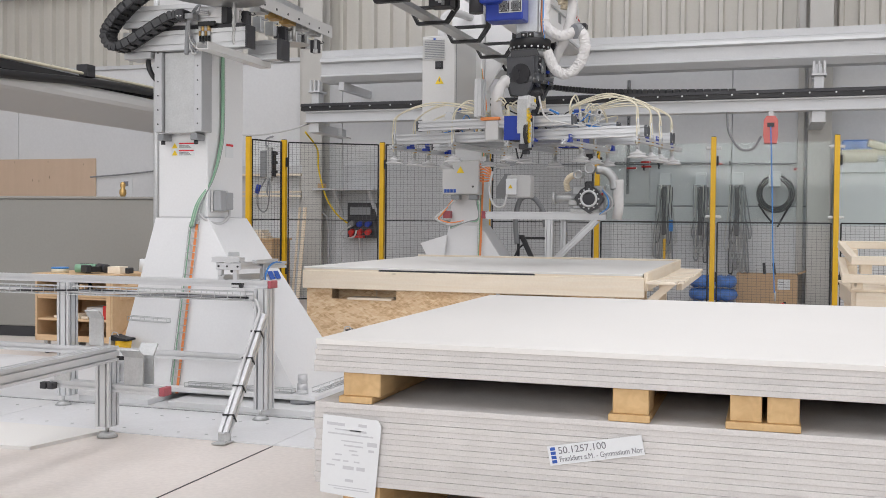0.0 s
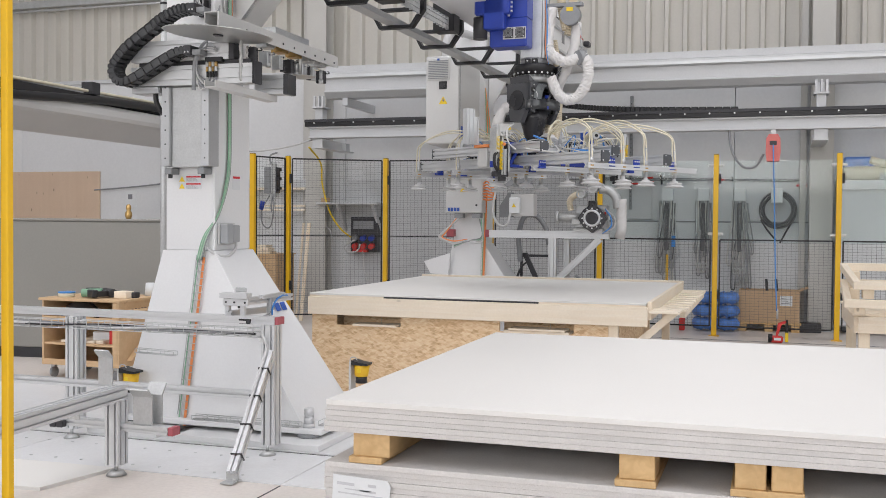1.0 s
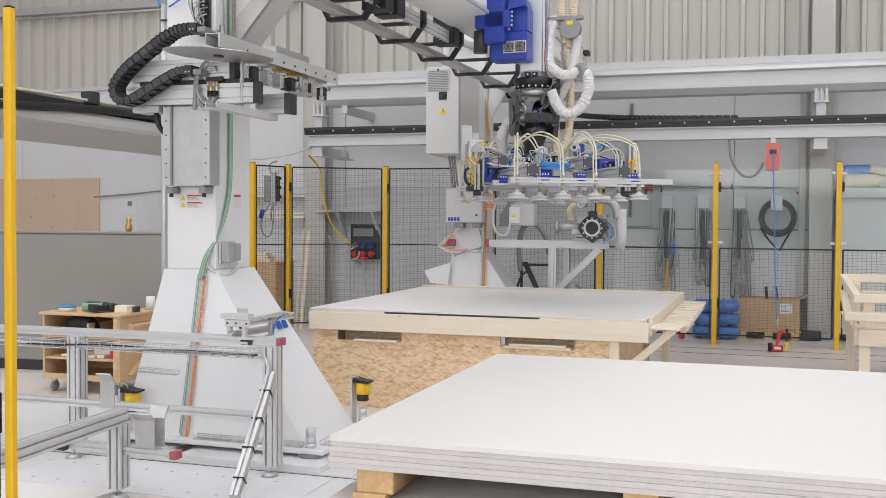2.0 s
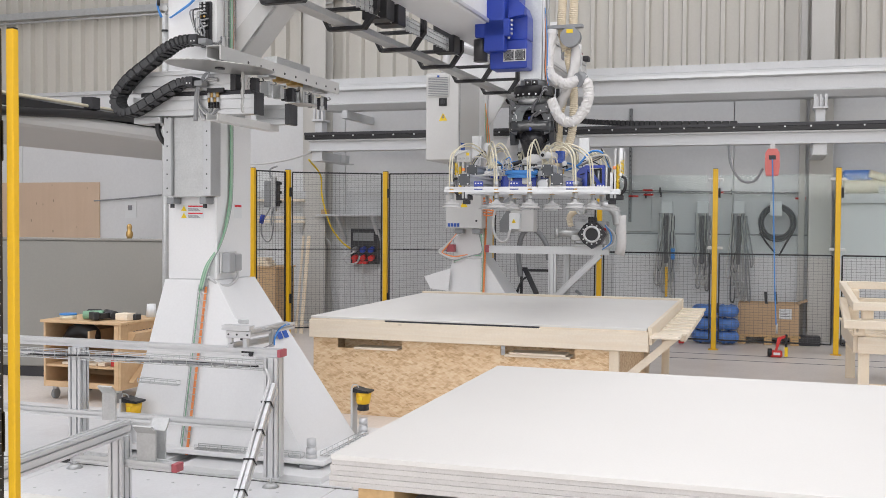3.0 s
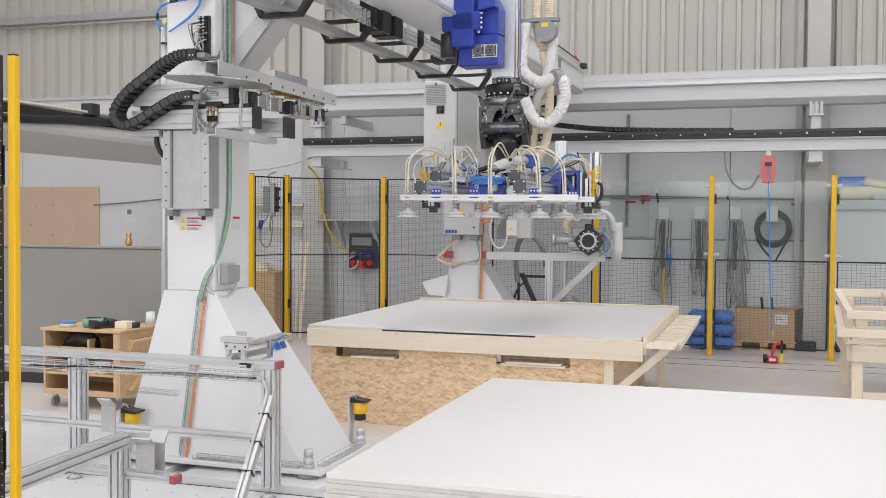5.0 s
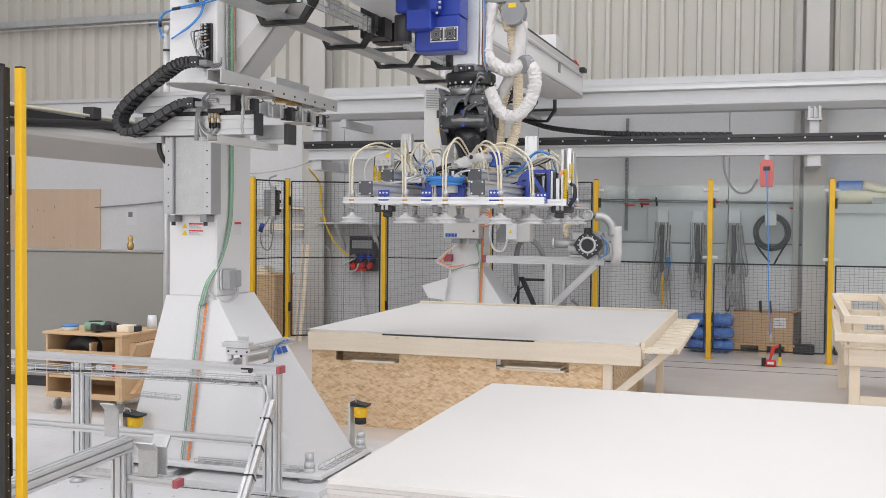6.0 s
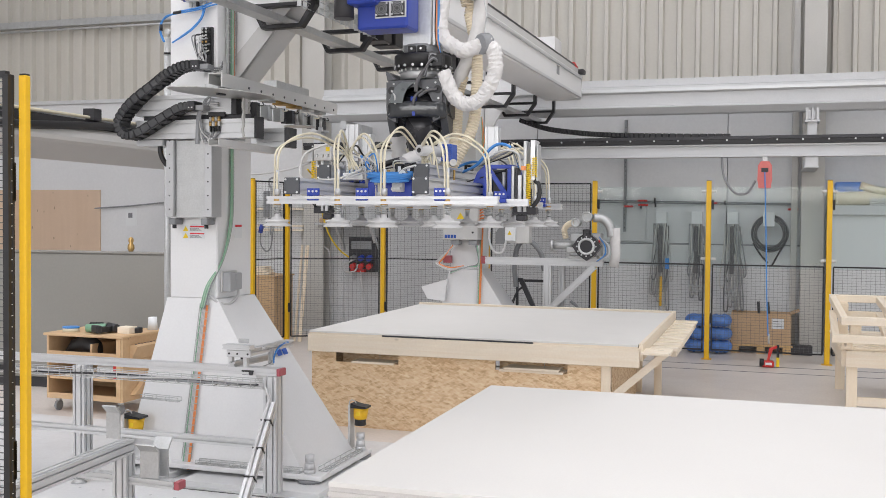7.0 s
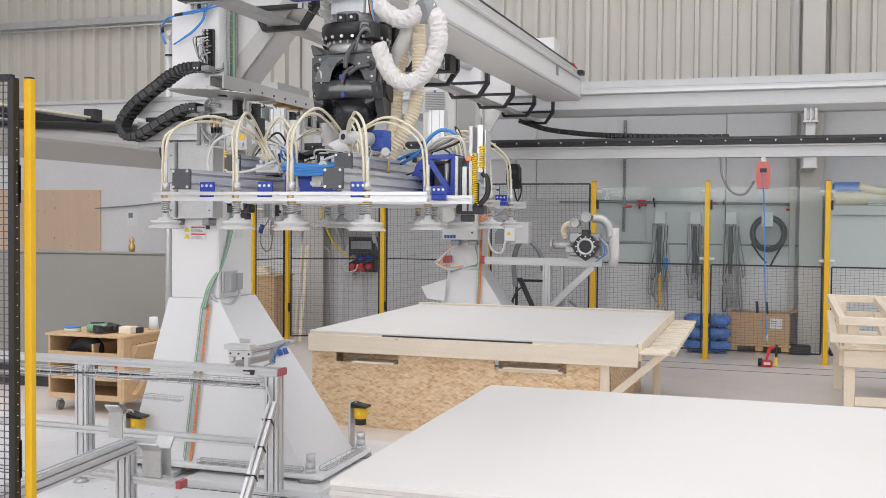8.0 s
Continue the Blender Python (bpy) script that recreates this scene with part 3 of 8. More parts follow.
# assembly table
def table():
    TX0, TX1, TY0, TY1 = -3.43, -0.745, 5.50, 8.28
    t = thing("assembly_table", (-2.1, 5.5, 0), "low assembly table of strand board and pine planks", "table")
    box_part("front_plank", (TX0, TX1, TY0, 5.545, 0.613, 0.756), pine_x, t, bev=0.004)
    # strand board front with two openings
    y0, y1 = 5.565, 5.59
    xs = (-3.42, -3.205, -2.66, -1.86, -1.29, -1.035)
    for a, b in ((0, 1), (2, 3), (4, 5)):
        box_part("osb_panel", (xs[a], xs[b], y0, y1, 0.0, 0.612), osb, t, bev=0)
    for a, b in ((1, 2), (3, 4)):
        box_part("osb_panel", (xs[a], xs[b], y0, y1, 0.0, 0.530), osb, t, bev=0)
        box_part("dark_backing", (xs[a], xs[b], y1 + 0.12, y1 + 0.14, 0.45, 0.612), osb, t, bev=0)
        box_part("slat", (xs[a] + 0.15 * (a == 1) + 0.04 * (a == 3), xs[b] - 0.03, 5.53, 5.75, 0.527, 0.545), pine_x, t, bev=0.002)
        bm = B()
        cyl(bm, ((xs[a] + xs[b]) / 2 + 0.1, 5.6, 0.545), ((xs[a] + xs[b]) / 2 + 0.1, 5.6, 0.612), 0.002, 6)
        part("nail", bm, galv, t)
    box_part("slat", (-1.78, -1.35, 5.52, 5.72, 0.547, 0.562), pine_x, t, bev=0.002)
    box_part("osb_side", (-3.42, -3.395, 5.59, 8.2, 0.0, 0.612), osb, t, bev=0)
    box_part("osb_inner", (-1.095, -1.07, 6.4, 8.2, 0.0, 0.612), osb, t, bev=0)
    for x, y in ((-1.032, 5.55), (-1.09, 8.1), (-0.885, 7.95)):
        box_part("leg", (x, x + 0.07, y, y + 0.06, 0, 0.612), pine_z, t)
    for y in (6.3, 7.2, 8.1):
        box_part("cross_beam", (TX0 + 0.02, -0.77, y, y + 0.05, 0.613, 0.75), pine_x, t)
    box_part("left_plank", (TX0, TX0 + 0.045, 5.546, TY1, 0.613, 0.756), pine_y, t)
    box_part("back_plank", (TX0, -0.715, TY1, TY1 + 0.045, 0.613, 0.80), pine_x, t)
    box_part("right_plank", (-0.752, -0.722, 5.546, TY1, 0.66, 0.792), pine_y, t)
    box_part("side_rail", (-0.56, -0.515, 6.0, TY1, 0.645, 0.69), pine_y, t)
    for k in range(10):
        y = 5.93 + k * 0.245
        box_part("batten", (-0.716, -0.50, y, y + 0.145, 0.692, 0.714), pine_x, t, bev=0.002)
    box_part("batten_front", (-0.735, -0.52, 5.50, 5.76, 0.712, 0.732), pine_x, t, bev=0.002)
    bm = B()
    prism(bm, [(-0.61, 0.71), (-0.53, 0.71), (-1.09, 0.205), (-1.13, 0.245)], 1, 5.60, 5.64)
    part("brace", bm, pine_x, t)
    s = thing("board_sheet", (-2.1, 5.6, 0.757), "pale grey fibre board sheet lying on the table", "board")
    box_part("sheet", (TX0 + 0.012, -0.757, 5.507, 8.24, 0.768, 0.783), fibre_board, s, bev=0.002)
    for d in ((TX0 + 0.014, -2.785, 5.509, 5.56), (-1.545, -0.76, 5.509, 5.56), (-0.86, -0.76, 5.561, 8.2)):
        box_part("shim", (*d, 0.7565, 0.7675), pine_x, s, bev=0)
    # dark strip that paints the shade of the open gap under the sheet
    box_part("gap_strip", (-2.78, -1.55, 5.502, 5.545, 0.7565, 0.7675), dark_metal, s, bev=0)


table()

# gantry
MA = -1.6


def gantry():
    m = pose(-2.19, 6.5, 0, 0, 0, MA)
    beam = thing("gantry_beam", (-2.4, 6.5, 3.2), "pale grey painted gantry beam with linear rails", "gantry", "gantry", rz=0)
    bm = B()
    box(bm, -0.46, 0, -7.5, 3.95, 3.20, 3.50, 0.012, m)
    part("beam_body", bm, machine_white, beam)
    for z in (3.225, 3.455):
        bm = B()
        box(bm, 0.001, 0.022, -7.4, 3.9, z - 0.016, z + 0.016, 0.003, m)
        part("linear_rail", bm, aluminium, beam)
    bm = B()
    box(bm, -0.3, -0.02, -7.4, 3.93, 3.501, 3.57, 0.004, m)
    part("top_cover", bm, grey_box, beam)
    bm = B()
    box(bm, -0.2, -0.03, -7.4, 3.9, 3.57, 3.60, 0.004, m)
    part("gear_rack", bm, dark_metal, beam)
    bm = B()
    box(bm, -0.46, 0.004, 3.95, 3.965, 3.19, 3.51, 0.003, m)
    part("end_plate", bm, grey_box, beam)
    bm = B()
    box(bm, 0.0012, 0.005, 2.6, 2.72, 3.33, 3.43, 0, m)
    part("sign_plate", bm, grey_paint, beam)
    bm = B()
    cyl(bm, m @ Vector((-0.05, 3.7, 3.60)), m @ Vector((-0.05, 4.0, 3.53)), 0.03, 10)
    part("bumper", bm, red_plastic, beam, "red rubber bumper")
    bm = B()
    box(bm, -0.03, 0.05, 3.85, 3.98, 3.5, 3.56, 0.01, m)
    part("stop", bm, dark_metal, beam)
    # hanging tray for the cable chain, on the side away from the robot
    tr = thing("cable_tray", (-2.8, 6.5, 2.95), "grey cable tray hung from the beam on black brackets", "cable tray")
    bm = B()
    prism(bm, [(-0.77, 3.03), (-0.77, 2.985), (-0.66, 2.985), (-0.66, 3.03), (-0.665, 3.03), (-0.665, 2.992), (-0.765, 2.992), (-0.765, 3.03)], 1, -5.8, 4.6, m)
    part("trough", bm, galv, tr)
    for k in range(11):
        y = -5.4 + k * 0.98
        bm = B()
        box(bm, -0.84, -0.55, y, y + 0.06, 2.955, 2.984, 0.004, m)
        prism(bm, [(-0.58, 2.956), (-0.545, 2.956), (-0.44, 3.10), (-0.44, 3.25), (-0.475, 3.25), (-0.475, 3.11)], 1, y, y + 0.06, m)
        prism(bm, [(-0.84, 2.956), (-0.81, 2.956), (-0.90, 3.12), (-0.93, 3.12)], 1, y, y + 0.06, m)
        box(bm, -0.93, -0.44, y, y + 0.06, 3.10, 3.125, 0.002, m)
        part("hanger", bm, black_paint, tr)
    bm = B()
    for k in range(150):
        y = -5.7 + k * 0.066
        box(bm, -0.76, -0.67, y, y + 0.058, 2.994, 3.03, 0.006, m)
    part("cable_chain", bm, black_paint, tr, "black plastic cable chain")
    bm = B()
    for k in range(40):
        y = -2.6 + k * 0.08
        box(bm, -0.50, -0.47, y, y + 0.004, 3.06, 3.17, 0, m)
    for z in (3.06, 3.10, 3.14, 3.17):
        box(bm, -0.475, -0.47, -2.6, 0.6, z - 0.002, z + 0.002, 0, m)
    part("wire_basket", bm, galv, tr)
    for k, y in enumerate((-1.35, -1.12, 0.2)):
        bm = B()
        box(bm, -0.62, -0.42, y, y + 0.16, 3.05, 3.34, 0.006, m)
        part("reader_head", bm, black_paint, tr)


gantry()


def near_column():
    c = thing("gantry_column", (-3.5, 4.1, 0), "white painted gantry column with flared base and cable trays", "gantry column", "gantry columns")
    x0, x1, y0, y1 = -3.69, -3.33, 3.90, 4.36
    bm = B()
    box(bm, x0, x1, y0, y1, 1.158, 4.6, 0.008)
    part("upright", bm, machine_white, c)
    bm = B()
    loft(bm, [(-3.92, 3.74, 0.10), (-2.62, 3.74, 0.10), (-2.57, 4.42, 0.10), (-3.92, 4.48, 0.10)], [(x0 - 0.012, y0 - 0.012, 1.158), (x1 + 0.012, y0 - 0.012, 1.158), (x1 + 0.03, y1, 1.158), (x0, y1, 1.158)])
    part("flared_base", bm, machine_white, c)
    box_part("base_plate", (-3.97, -2.46, 3.67, 4.5, 0.068, 0.10), machine_white, c, bev=0.005)
    box_part("floor_frame", (-4.0, -3.50, 3.50, 4.55, 0.008, 0.045), machine_white, c)
    box_part("floor_frame", (-3.36, -2.40, 3.50, 4.55, 0.008, 0.045), machine_white, c)
    for x, y in ((-2.57, 3.73), (-2.52, 4.44), (-3.9, 3.73)):
        bm = B()
        cyl(bm, (x, y, 0.1), (x, y, 0.125), 0.036, 12)
        cyl(bm, (x, y, 0.125), (x, y, 0.165), 0.034, 6)
        cyl(bm, (x, y, 0.165), (x, y, 0.176), 0.027, 12)
        cyl(bm, (x, y, 0.176), (x, y, 0.218), 0.031, 6)
        part("levelling_bolt", bm, aluminium, c)
        bm = B()
        cyl(bm, (x, y, 0.045), (x, y, 0.068), 0.075, 16)
        part("levelling_foot", bm, grey_paint, c)
    # gusset and bracket that carry the beam
    bm = B()
    prism(bm, [(x1, 2.62), (-2.66, 3.40), (-2.66, 3.9), (x1, 4.0)], 1, 4.14, 4.17)
    part("gusset", bm, machine_white, c)
    bm = B()
    prism(bm, [(x1, 2.62), (-2.66, 3.40), (-2.66, 3.52), (x1, 2.80)], 1, 4.135, 4.42)
    part("gusset_flange", bm, grey_box, c)
    box_part("beam_seat", (x1, -2.2, 3.9, 4.36, 3.6, 3.8), machine_white, c, bev=0.006)
    # cable ladders with green and orange cables
    bm = B()
    for dy in (0.04, 0.10, 0.165):
        box(bm, x1 + 0.012, x1 + 0.020, y0 + 0.05 + dy, y0 + 0.058 + dy, 2.735, 4.4)
    for k in range(36):
        z = 2.74 + k * 0.048
        box(bm, x1 + 0.012, x1 + 0.018, y0 + 0.09, y0 + 0.223, z, z + 0.005)
    part("cable_ladder", bm, galv, c)
    for k, (mt, dx) in enumerate(((cup_rubber, 0.11), (grey_paint, 0.13), (green, 0.15), (orange, 0.19))):
        bm = B()
        tube(bm, [(x1 + 0.014, y0 + dx, 4.4), (x1 + 0.014, y0 + dx, 2.5)], 0.0065, 6)
        part("cable", bm, mt, c)
    for k in range(5):
        bm = B()
        d = 0.008 * k
        tube(bm, [(x1 + 0.016, 4.06 + d, 4.4), (x1 + 0.016, 4.05 + d, 2.5), (x1 + 0.016, 4.05 + d, 1.8), (x1 + 0.016, 4.01 + d, 1.58), (x1 + 0.012, 3.93 + d * 0.5, 1.40), (x1 - 0.06 + d, y0 - 0.03, 1.25), (-3.43 + d, y0 - 0.045, 1.1)], 0.0045, 6)
        part("cable", bm, (green, pale_green, green, pale_green, grey_paint)[k], c)
    # ladder down the flared base
    bm = B()
    def on_base(u, z):
        return Vector((-3.428 - 0.05 * (1.13 - z) + 0.76 * u, 3.885 - 0.145 * (1.158 - z) / 1.058 - 0.016, z))
    for u in (-0.012, 0.078):
        rings(bm, [on_base(u, 1.13), on_base(u, 0.12)], [0.003, 0.003], 6)
    for k in range(22):
        z = 1.12 - k * 0.046
        rings(bm, [on_base(-0.012, z), on_base(0.078, z)], [0.0025, 0.0025], 6)
    part("cable_ladder", bm, galv, c)
    for k, (mt, u) in enumerate(((green, 0.0), (cup_rubber, 0.013), (orange, 0.05), (orange, 0.062), (cup_rubber, 0.027), (cup_rubber, 0.038))):
        bm = B()
        tube(bm, [on_base(u, 1.12) - Vector((0, -0.008, 0)), on_base(u, 0.6) - Vector((0, -0.008, 0)), on_base(u, 0.05) - Vector((0, -0.008, 0))], 0.005, 6)
        part("cable", bm, mt, c)
    # wire trays at the foot
    for a, b, nm in (((-3.36, 3.735, 0.104), (-2.62, 3.735, 0.104), "foot_tray"), ((-2.535, 3.79, 0.104), (-2.53, 4.38, 0.104), "foot_tray"), ((-3.775, 3.73, 0.505), (-3.50, 3.745, 0.495), "wire_tray")):
        bm = B()
        a, b = Vector(a), Vector(b)
        out = (b - a).cross(Vector((0, 0, 1))).normalized() * 0.05
        wires = (Vector((0, 0, 0.025)), Vector(), out * 0.5, out, out + Vector((0, 0, 0.025)))
        for w in wires:
            rings(bm, [a + w, b + w], [0.0024] * 2, 6)
        n = int((b - a).length / 0.075)
        for k in range(n + 1):
            p = a.lerp(b, k / n)
            rings(bm, [p + w for w in wires], [0.002] * 5, 6)
        part(nm, bm, galv, c)
    # blue logo strokes on the sloping side
    face = Matrix.Translation((-3.040, 4.18, 0.78)) @ Matrix(((0, -0.549, 0.836, 0), (1, 0, 0, 0), (0, 0.836, 0.549, 0), (0, 0, 0, 1)))
    for k in range(2):
        bm = B()
        prism(bm, [(k * 0.085, -0.03), (0.06 + k * 0.085, -0.03), (0.075 + k * 0.085, 0.03), (0.015 + k * 0.085, 0.03)], 2, 0.002, 0.006, face)
        part("logo_bar", bm, blue_ink, c)
    # switch boxes
    for dx, zz in ((0.0, 0.0), (0.135, -0.012)):
        box_part("switch_box", (x1 + 0.018, x1 + 0.075 - dx * 0.08, y0 + 0.04 + dx * 0.72, y0 + 0.115 + dx * 0.80, 1.205 - zz * 0.6, 1.335 + zz * 0.8), switch_grey, c, "grey switch box", bev=0.006)
    box_part("switch_plate", (x1 + 0.003, x1 + 0.017, y0 + 0.035, y0 + 0.235, 1.198, 1.34), grey_box, c)
    bm = B()
    tube(bm, [(x1 + 0.045, y0 + 0.20, 1.215), (x1 + 0.045, y0 + 0.19, 1.165), (x1 + 0.04, y0 + 0.11, 1.125), (x1 + 0.03, y0 + 0.02, 1.125), (x1 - 0.01, y0 - 0.02, 1.155), (x1 - 0.035, y0 - 0.035, 1.185)], 0.0095, 8)
    part("conduit", bm, cup_rubber, c)
    # warning labels
    for k, z in enumerate((1.624, 1.578)):
        box_part("warning_label", (-3.592, -3.422, y0 - 0.003, y0, z - 0.022, z + 0.022), paper, c, bev=0)
        bm = B()
        prism(bm, [(-3.588, z - 0.018), (-3.546, z - 0.018), (-3.567, z + 0.017)], 1, y0 - 0.0042, y0 - 0.003)
        part("warning_sign", bm, yellow_sign, c)
        box_part("print_bar", (-3.535, -3.428, y0 - 0.0042, y0 - 0.003, z + 0.008, z + 0.017), red_ink, c, bev=0)
        for j in range(3):
            box_part("print_bar", (-3.535, -3.445 - 0.01 * j, y0 - 0.0042, y0 - 0.003, z - 0.016 + j * 0.007, z - 0.013 + j * 0.007), ink, c, bev=0)
    box_part("side_label", (x1 + 0.001, x1 + 0.003, y0 + 0.225, y0 + 0.325, 1.56, 1.655), paper, c, bev=0)
    box_part("print_bar", (x1 + 0.003, x1 + 0.004, y0 + 0.23, y0 + 0.32, 1.635, 1.65), red_ink, c, bev=0)
    # steel slide plate with rails in front of the upright
    sp = thing("saw_slide", (-3.5, 3.8, 1.7), "steel slide plate with guide rails below the saw", "machine slide")
    box_part("plate", (-3.58, -3.352, 3.80, 3.898, 1.695, 2.205), galv, sp, bev=0.004)
    for xx in (-3.637, -3.350):
        box_part("guide_rail", (xx, xx + 0.055, 3.77, 3.897, 1.70, 2.205), aluminium_dull, sp, bev=0.004)
        for k in range(6):
            bm = B()
            cyl(bm, (xx + 0.028, 3.771, 1.75 + k * 0.09), (xx + 0.028, 3.766, 1.75 + k * 0.09), 0.005, 8)
            part("bolt", bm, dark_metal, sp)
    for xx in (-3.64, -3.40):
        box_part("stop_block", (xx + 0.005, xx + 0.055, 3.80, 3.897, 1.65, 1.692), grey_paint, sp, bev=0.004)
        bm = B()
        cyl(bm, (xx + 0.03, 3.83, 1.625), (xx + 0.03, 3.83, 1.65), 0.014, 8)
        part("stop_bolt", bm, dark_metal, sp)
    # cross-cut saw head above
    s = thing("saw_unit", (-3.4, 3.9, 2.3), "aluminium saw unit with horizontal blade and black cable chain", "saw")
    for z, h, xr in ((2.2405, 0.061, -2.975), (2.3015, 0.061, -2.975), (2.395, 0.066, -3.14), (2.461, 0.066, -3.14)):
        bm = B()
        profile(bm, (-3.85, 3.79, z), (xr, 3.79, z), 0.09, h)
        part("cross_profile", bm, aluminium, s)
    box_part("end_plate", (-2.974, -2.955, 3.74, 3.84, 2.205, 2.345), dark_metal, s)
    box_part("end_plate", (-3.139, -3.10, 3.74, 3.84, 2.36, 2.50), dark_metal, s)
    box_part("carriage", (-3.80, -3.0, 3.76, 3.85, 2.333, 2.361), dark_metal, s, bev=0.004)
    box_part("mount_plate", (-3.84, -3.645, 3.74, 3.90, 2.165, 2.206), aluminium_dull, s)
    bm = B()
    tube(bm, [(-3.70, 3.80, 2.20), (-3.69, 3.79, 2.12), (-3.665, 3.80, 2.06), (-3.645, 3.85, 2.02)], 0.017, 8)
    part("drop_cable", bm, black_paint, s)
    box_part("post", (-3.3, -3.15, 3.86, 3.95, 2.2, 2.52), aluminium_dull, s)
    for z in (2.195, 2.256):
        bm = B()
        profile(bm, (-3.08, 4.02, z), (-2.875, 4.02, z), 0.10, 0.061)
        part("stub_profile", bm, aluminium_dull, s)
    box_part("end_plate", (-2.873, -2.84, 3.96, 4.08, 2.16, 2.29), dark_metal, s)
    bm = B()
    prism(bm, [(-3.06, 2.128), (-2.985, 2.128), (-2.985, 2.17), (-2.99, 2.17), (-2.99, 2.133), (-3.055, 2.133), (-3.055, 2.17), (-3.06, 2.17)], 1, 3.33, 4.10)
    part("channel", bm, grey_box, s)
    bm = B()
    box(bm, -2.945, -2.935, 3.28, 4.95, 2.471, 2.553, 0.001)
    box(bm, -3.03, -2.9455, 3.28, 4.95, 2.547, 2.553, 0.001)
    box(bm, -3.03, -3.025, 3.28, 4.95, 2.49, 2.5465, 0.001)
    part("guard_bar", bm, grey_box, s)
    for k in range(9):
        bm = B()
        cyl(bm, (-2.935, 3.6 + k * 0.16, 2.50), (-2.931, 3.6 + k * 0.16, 2.50), 0.008, 8)
        part("rivet", bm, dark_metal, s)
    box_part("top_plate", (-3.26, -3.05, 3.62, 3.74, 2.512, 2.54), galv, s)
    box_part("top_plate", (-3.10, -3.0, 4.1, 4.6, 2.56, 2.62), galv, s)
    for k in range(5):
        y = 3.95 + k * 0.2
        box_part("valve", (-3.06, -2.98, y, y + 0.1, 2.462, 2.50), brass if k in (1, 2) else galv, s)
        bm = B()
        cyl(bm, (-3.0, y + 0.05, 2.44), (-3.0, y + 0.05, 2.37), 0.012, 8)
        cyl(bm, (-3.0, y + 0.05, 2.37), (-3.0, y + 0.05, 2.34), 0.018, 8)
        part("nozzle", bm, dark_metal if k % 2 else aluminium_dull, s)
    for k in range(7):
        y = 3.8 + k * 0.17
        box_part("clip", (-3.05, -2.99, y, y + 0.05, 2.35, 2.44), (dark_metal, aluminium_dull, galv)[k % 3], s)
        bm = B()
        tube(bm, [(-3.02, y, 2.44), (-2.985, y + 0.03, 2.42), (-2.98, y + 0.08, 2.43), (-3.01, y + 0.12, 2.45)], 0.004, 6)
        part("thin_hose", bm, (black_paint, grey_paint, cream_hose)[k % 3], s)
    # horizontal blade, leaning a few degrees, under the near end of the guard bar
    bm = B()
    n = 88
    tilt = pose(-3.04, 3.45, 2.455, 0, 4, 0)
    poly = []
    for k in range(n):
        a = 2 * math.pi * k / n
        r = 0.323 if k % 2 else 0.311
        poly.append((r * math.cos(a), r * math.sin(a)))
    prism(bm, poly, 2, -0.002, 0.002, tilt)
    part("saw_blade", bm, blade_steel, s, "bright round saw blade with toothed rim")
    bm = B()
    cyl(bm, tilt @ Vector((0, 0, 0.002)), tilt @ Vector((0, 0, 0.022)), 0.05, 20)
    cyl(bm, tilt @ Vector((0, 0, 0.022)), tilt @ Vector((0, 0, 0.085)), 0.024, 16)
    part("spindle", bm, grey_paint, s)
    bm = B()
    cyl(bm, tilt @ Vector((0, 0, -0.012)), tilt @ Vector((0, 0, -0.0025)), 0.03, 20)
    part("blade_nut", bm, dark_metal, s)
    bm = B()
    cyl(bm, (-3.0, 4.45, 2.34), (-3.0, 4.45, 2.344), 0.11, 28)
    cyl(bm, (-3.0, 4.45, 2.344), (-3.0, 4.45, 2.55), 0.018, 10)
    part("score_blade", bm, blade_steel, s)
    # cable chain loop
    path = curve_pts([(-3.36, 3.70, 2.672), (-3.45, 3.69, 2.665), (-3.53, 3.68, 2.628), (-3.62, 3.68, 2.572), (-3.75, 3.66, 2.478), (-3.85, 3.66, 2.39), (-3.90, 3.66, 2.31), (-3.86, 3.66, 2.235), (-3.77, 3.66, 2.235), (-3.62, 3.68, 2.32), (-3.47, 3.70, 2.40), (-3.40, 3.71, 2.41)], 3)
    chain = part("cable_chain", B(), chain_grey, s, "dark grey plastic cable chain loop")
    for a, b in zip(path, path[1:]):
        m = Matrix.Translation((a + b) / 2) @ (b - a).to_track_quat("X", "Z").to_matrix().to_4x4()
        h = (b - a).length
        bm = B()
        box(bm, -h * 0.60, h * 0.60, -0.052, -0.044, -0.029, 0.029, 0.010, m)
        box(bm, -h * 0.44, h * 0.44, -0.056, -0.0525, -0.022, 0.022, 0.0, m)
        box(bm, -h * 0.60, h * 0.60, 0.044, 0.052, -0.029, 0.029, 0.010, m)
        box(bm, -h * 0.30, h * 0.30, -0.043, 0.043, 0.018, 0.026, 0.0, m)
        box(bm, -h * 0.30, h * 0.30, -0.043, 0.043, -0.026, -0.018, 0.0, m)
        box(bm, -h * 0.5, h * 0.5, -0.03, 0.03, -0.012, 0.012, 0.0, m)
        part("link", bm, chain_grey, chain)
    for x, z in ((-3.37, 2.67), (-3.40, 2.41)):
        cl = box_part("chain_clamp", (x, x + 0.05, 3.645, 3.755, z - 0.03, z + 0.03), dark_metal, s)
        for q in range(2):
            bm = B()
            cyl(bm, (x + 0.014 + 0.022 * q, 3.643, z - 0.012), (x + 0.014 + 0.022 * q, 3.638, z - 0.012), 0.005, 8)
            part("screw", bm, aluminium, cl)
        box_part("chain_bracket", (x + 0.05, x + 0.11, 3.66, 3.74, z - 0.028, z + 0.005), grey_paint, s)
    # plugs with loops of grey hose
    rnd = random.Random(2)
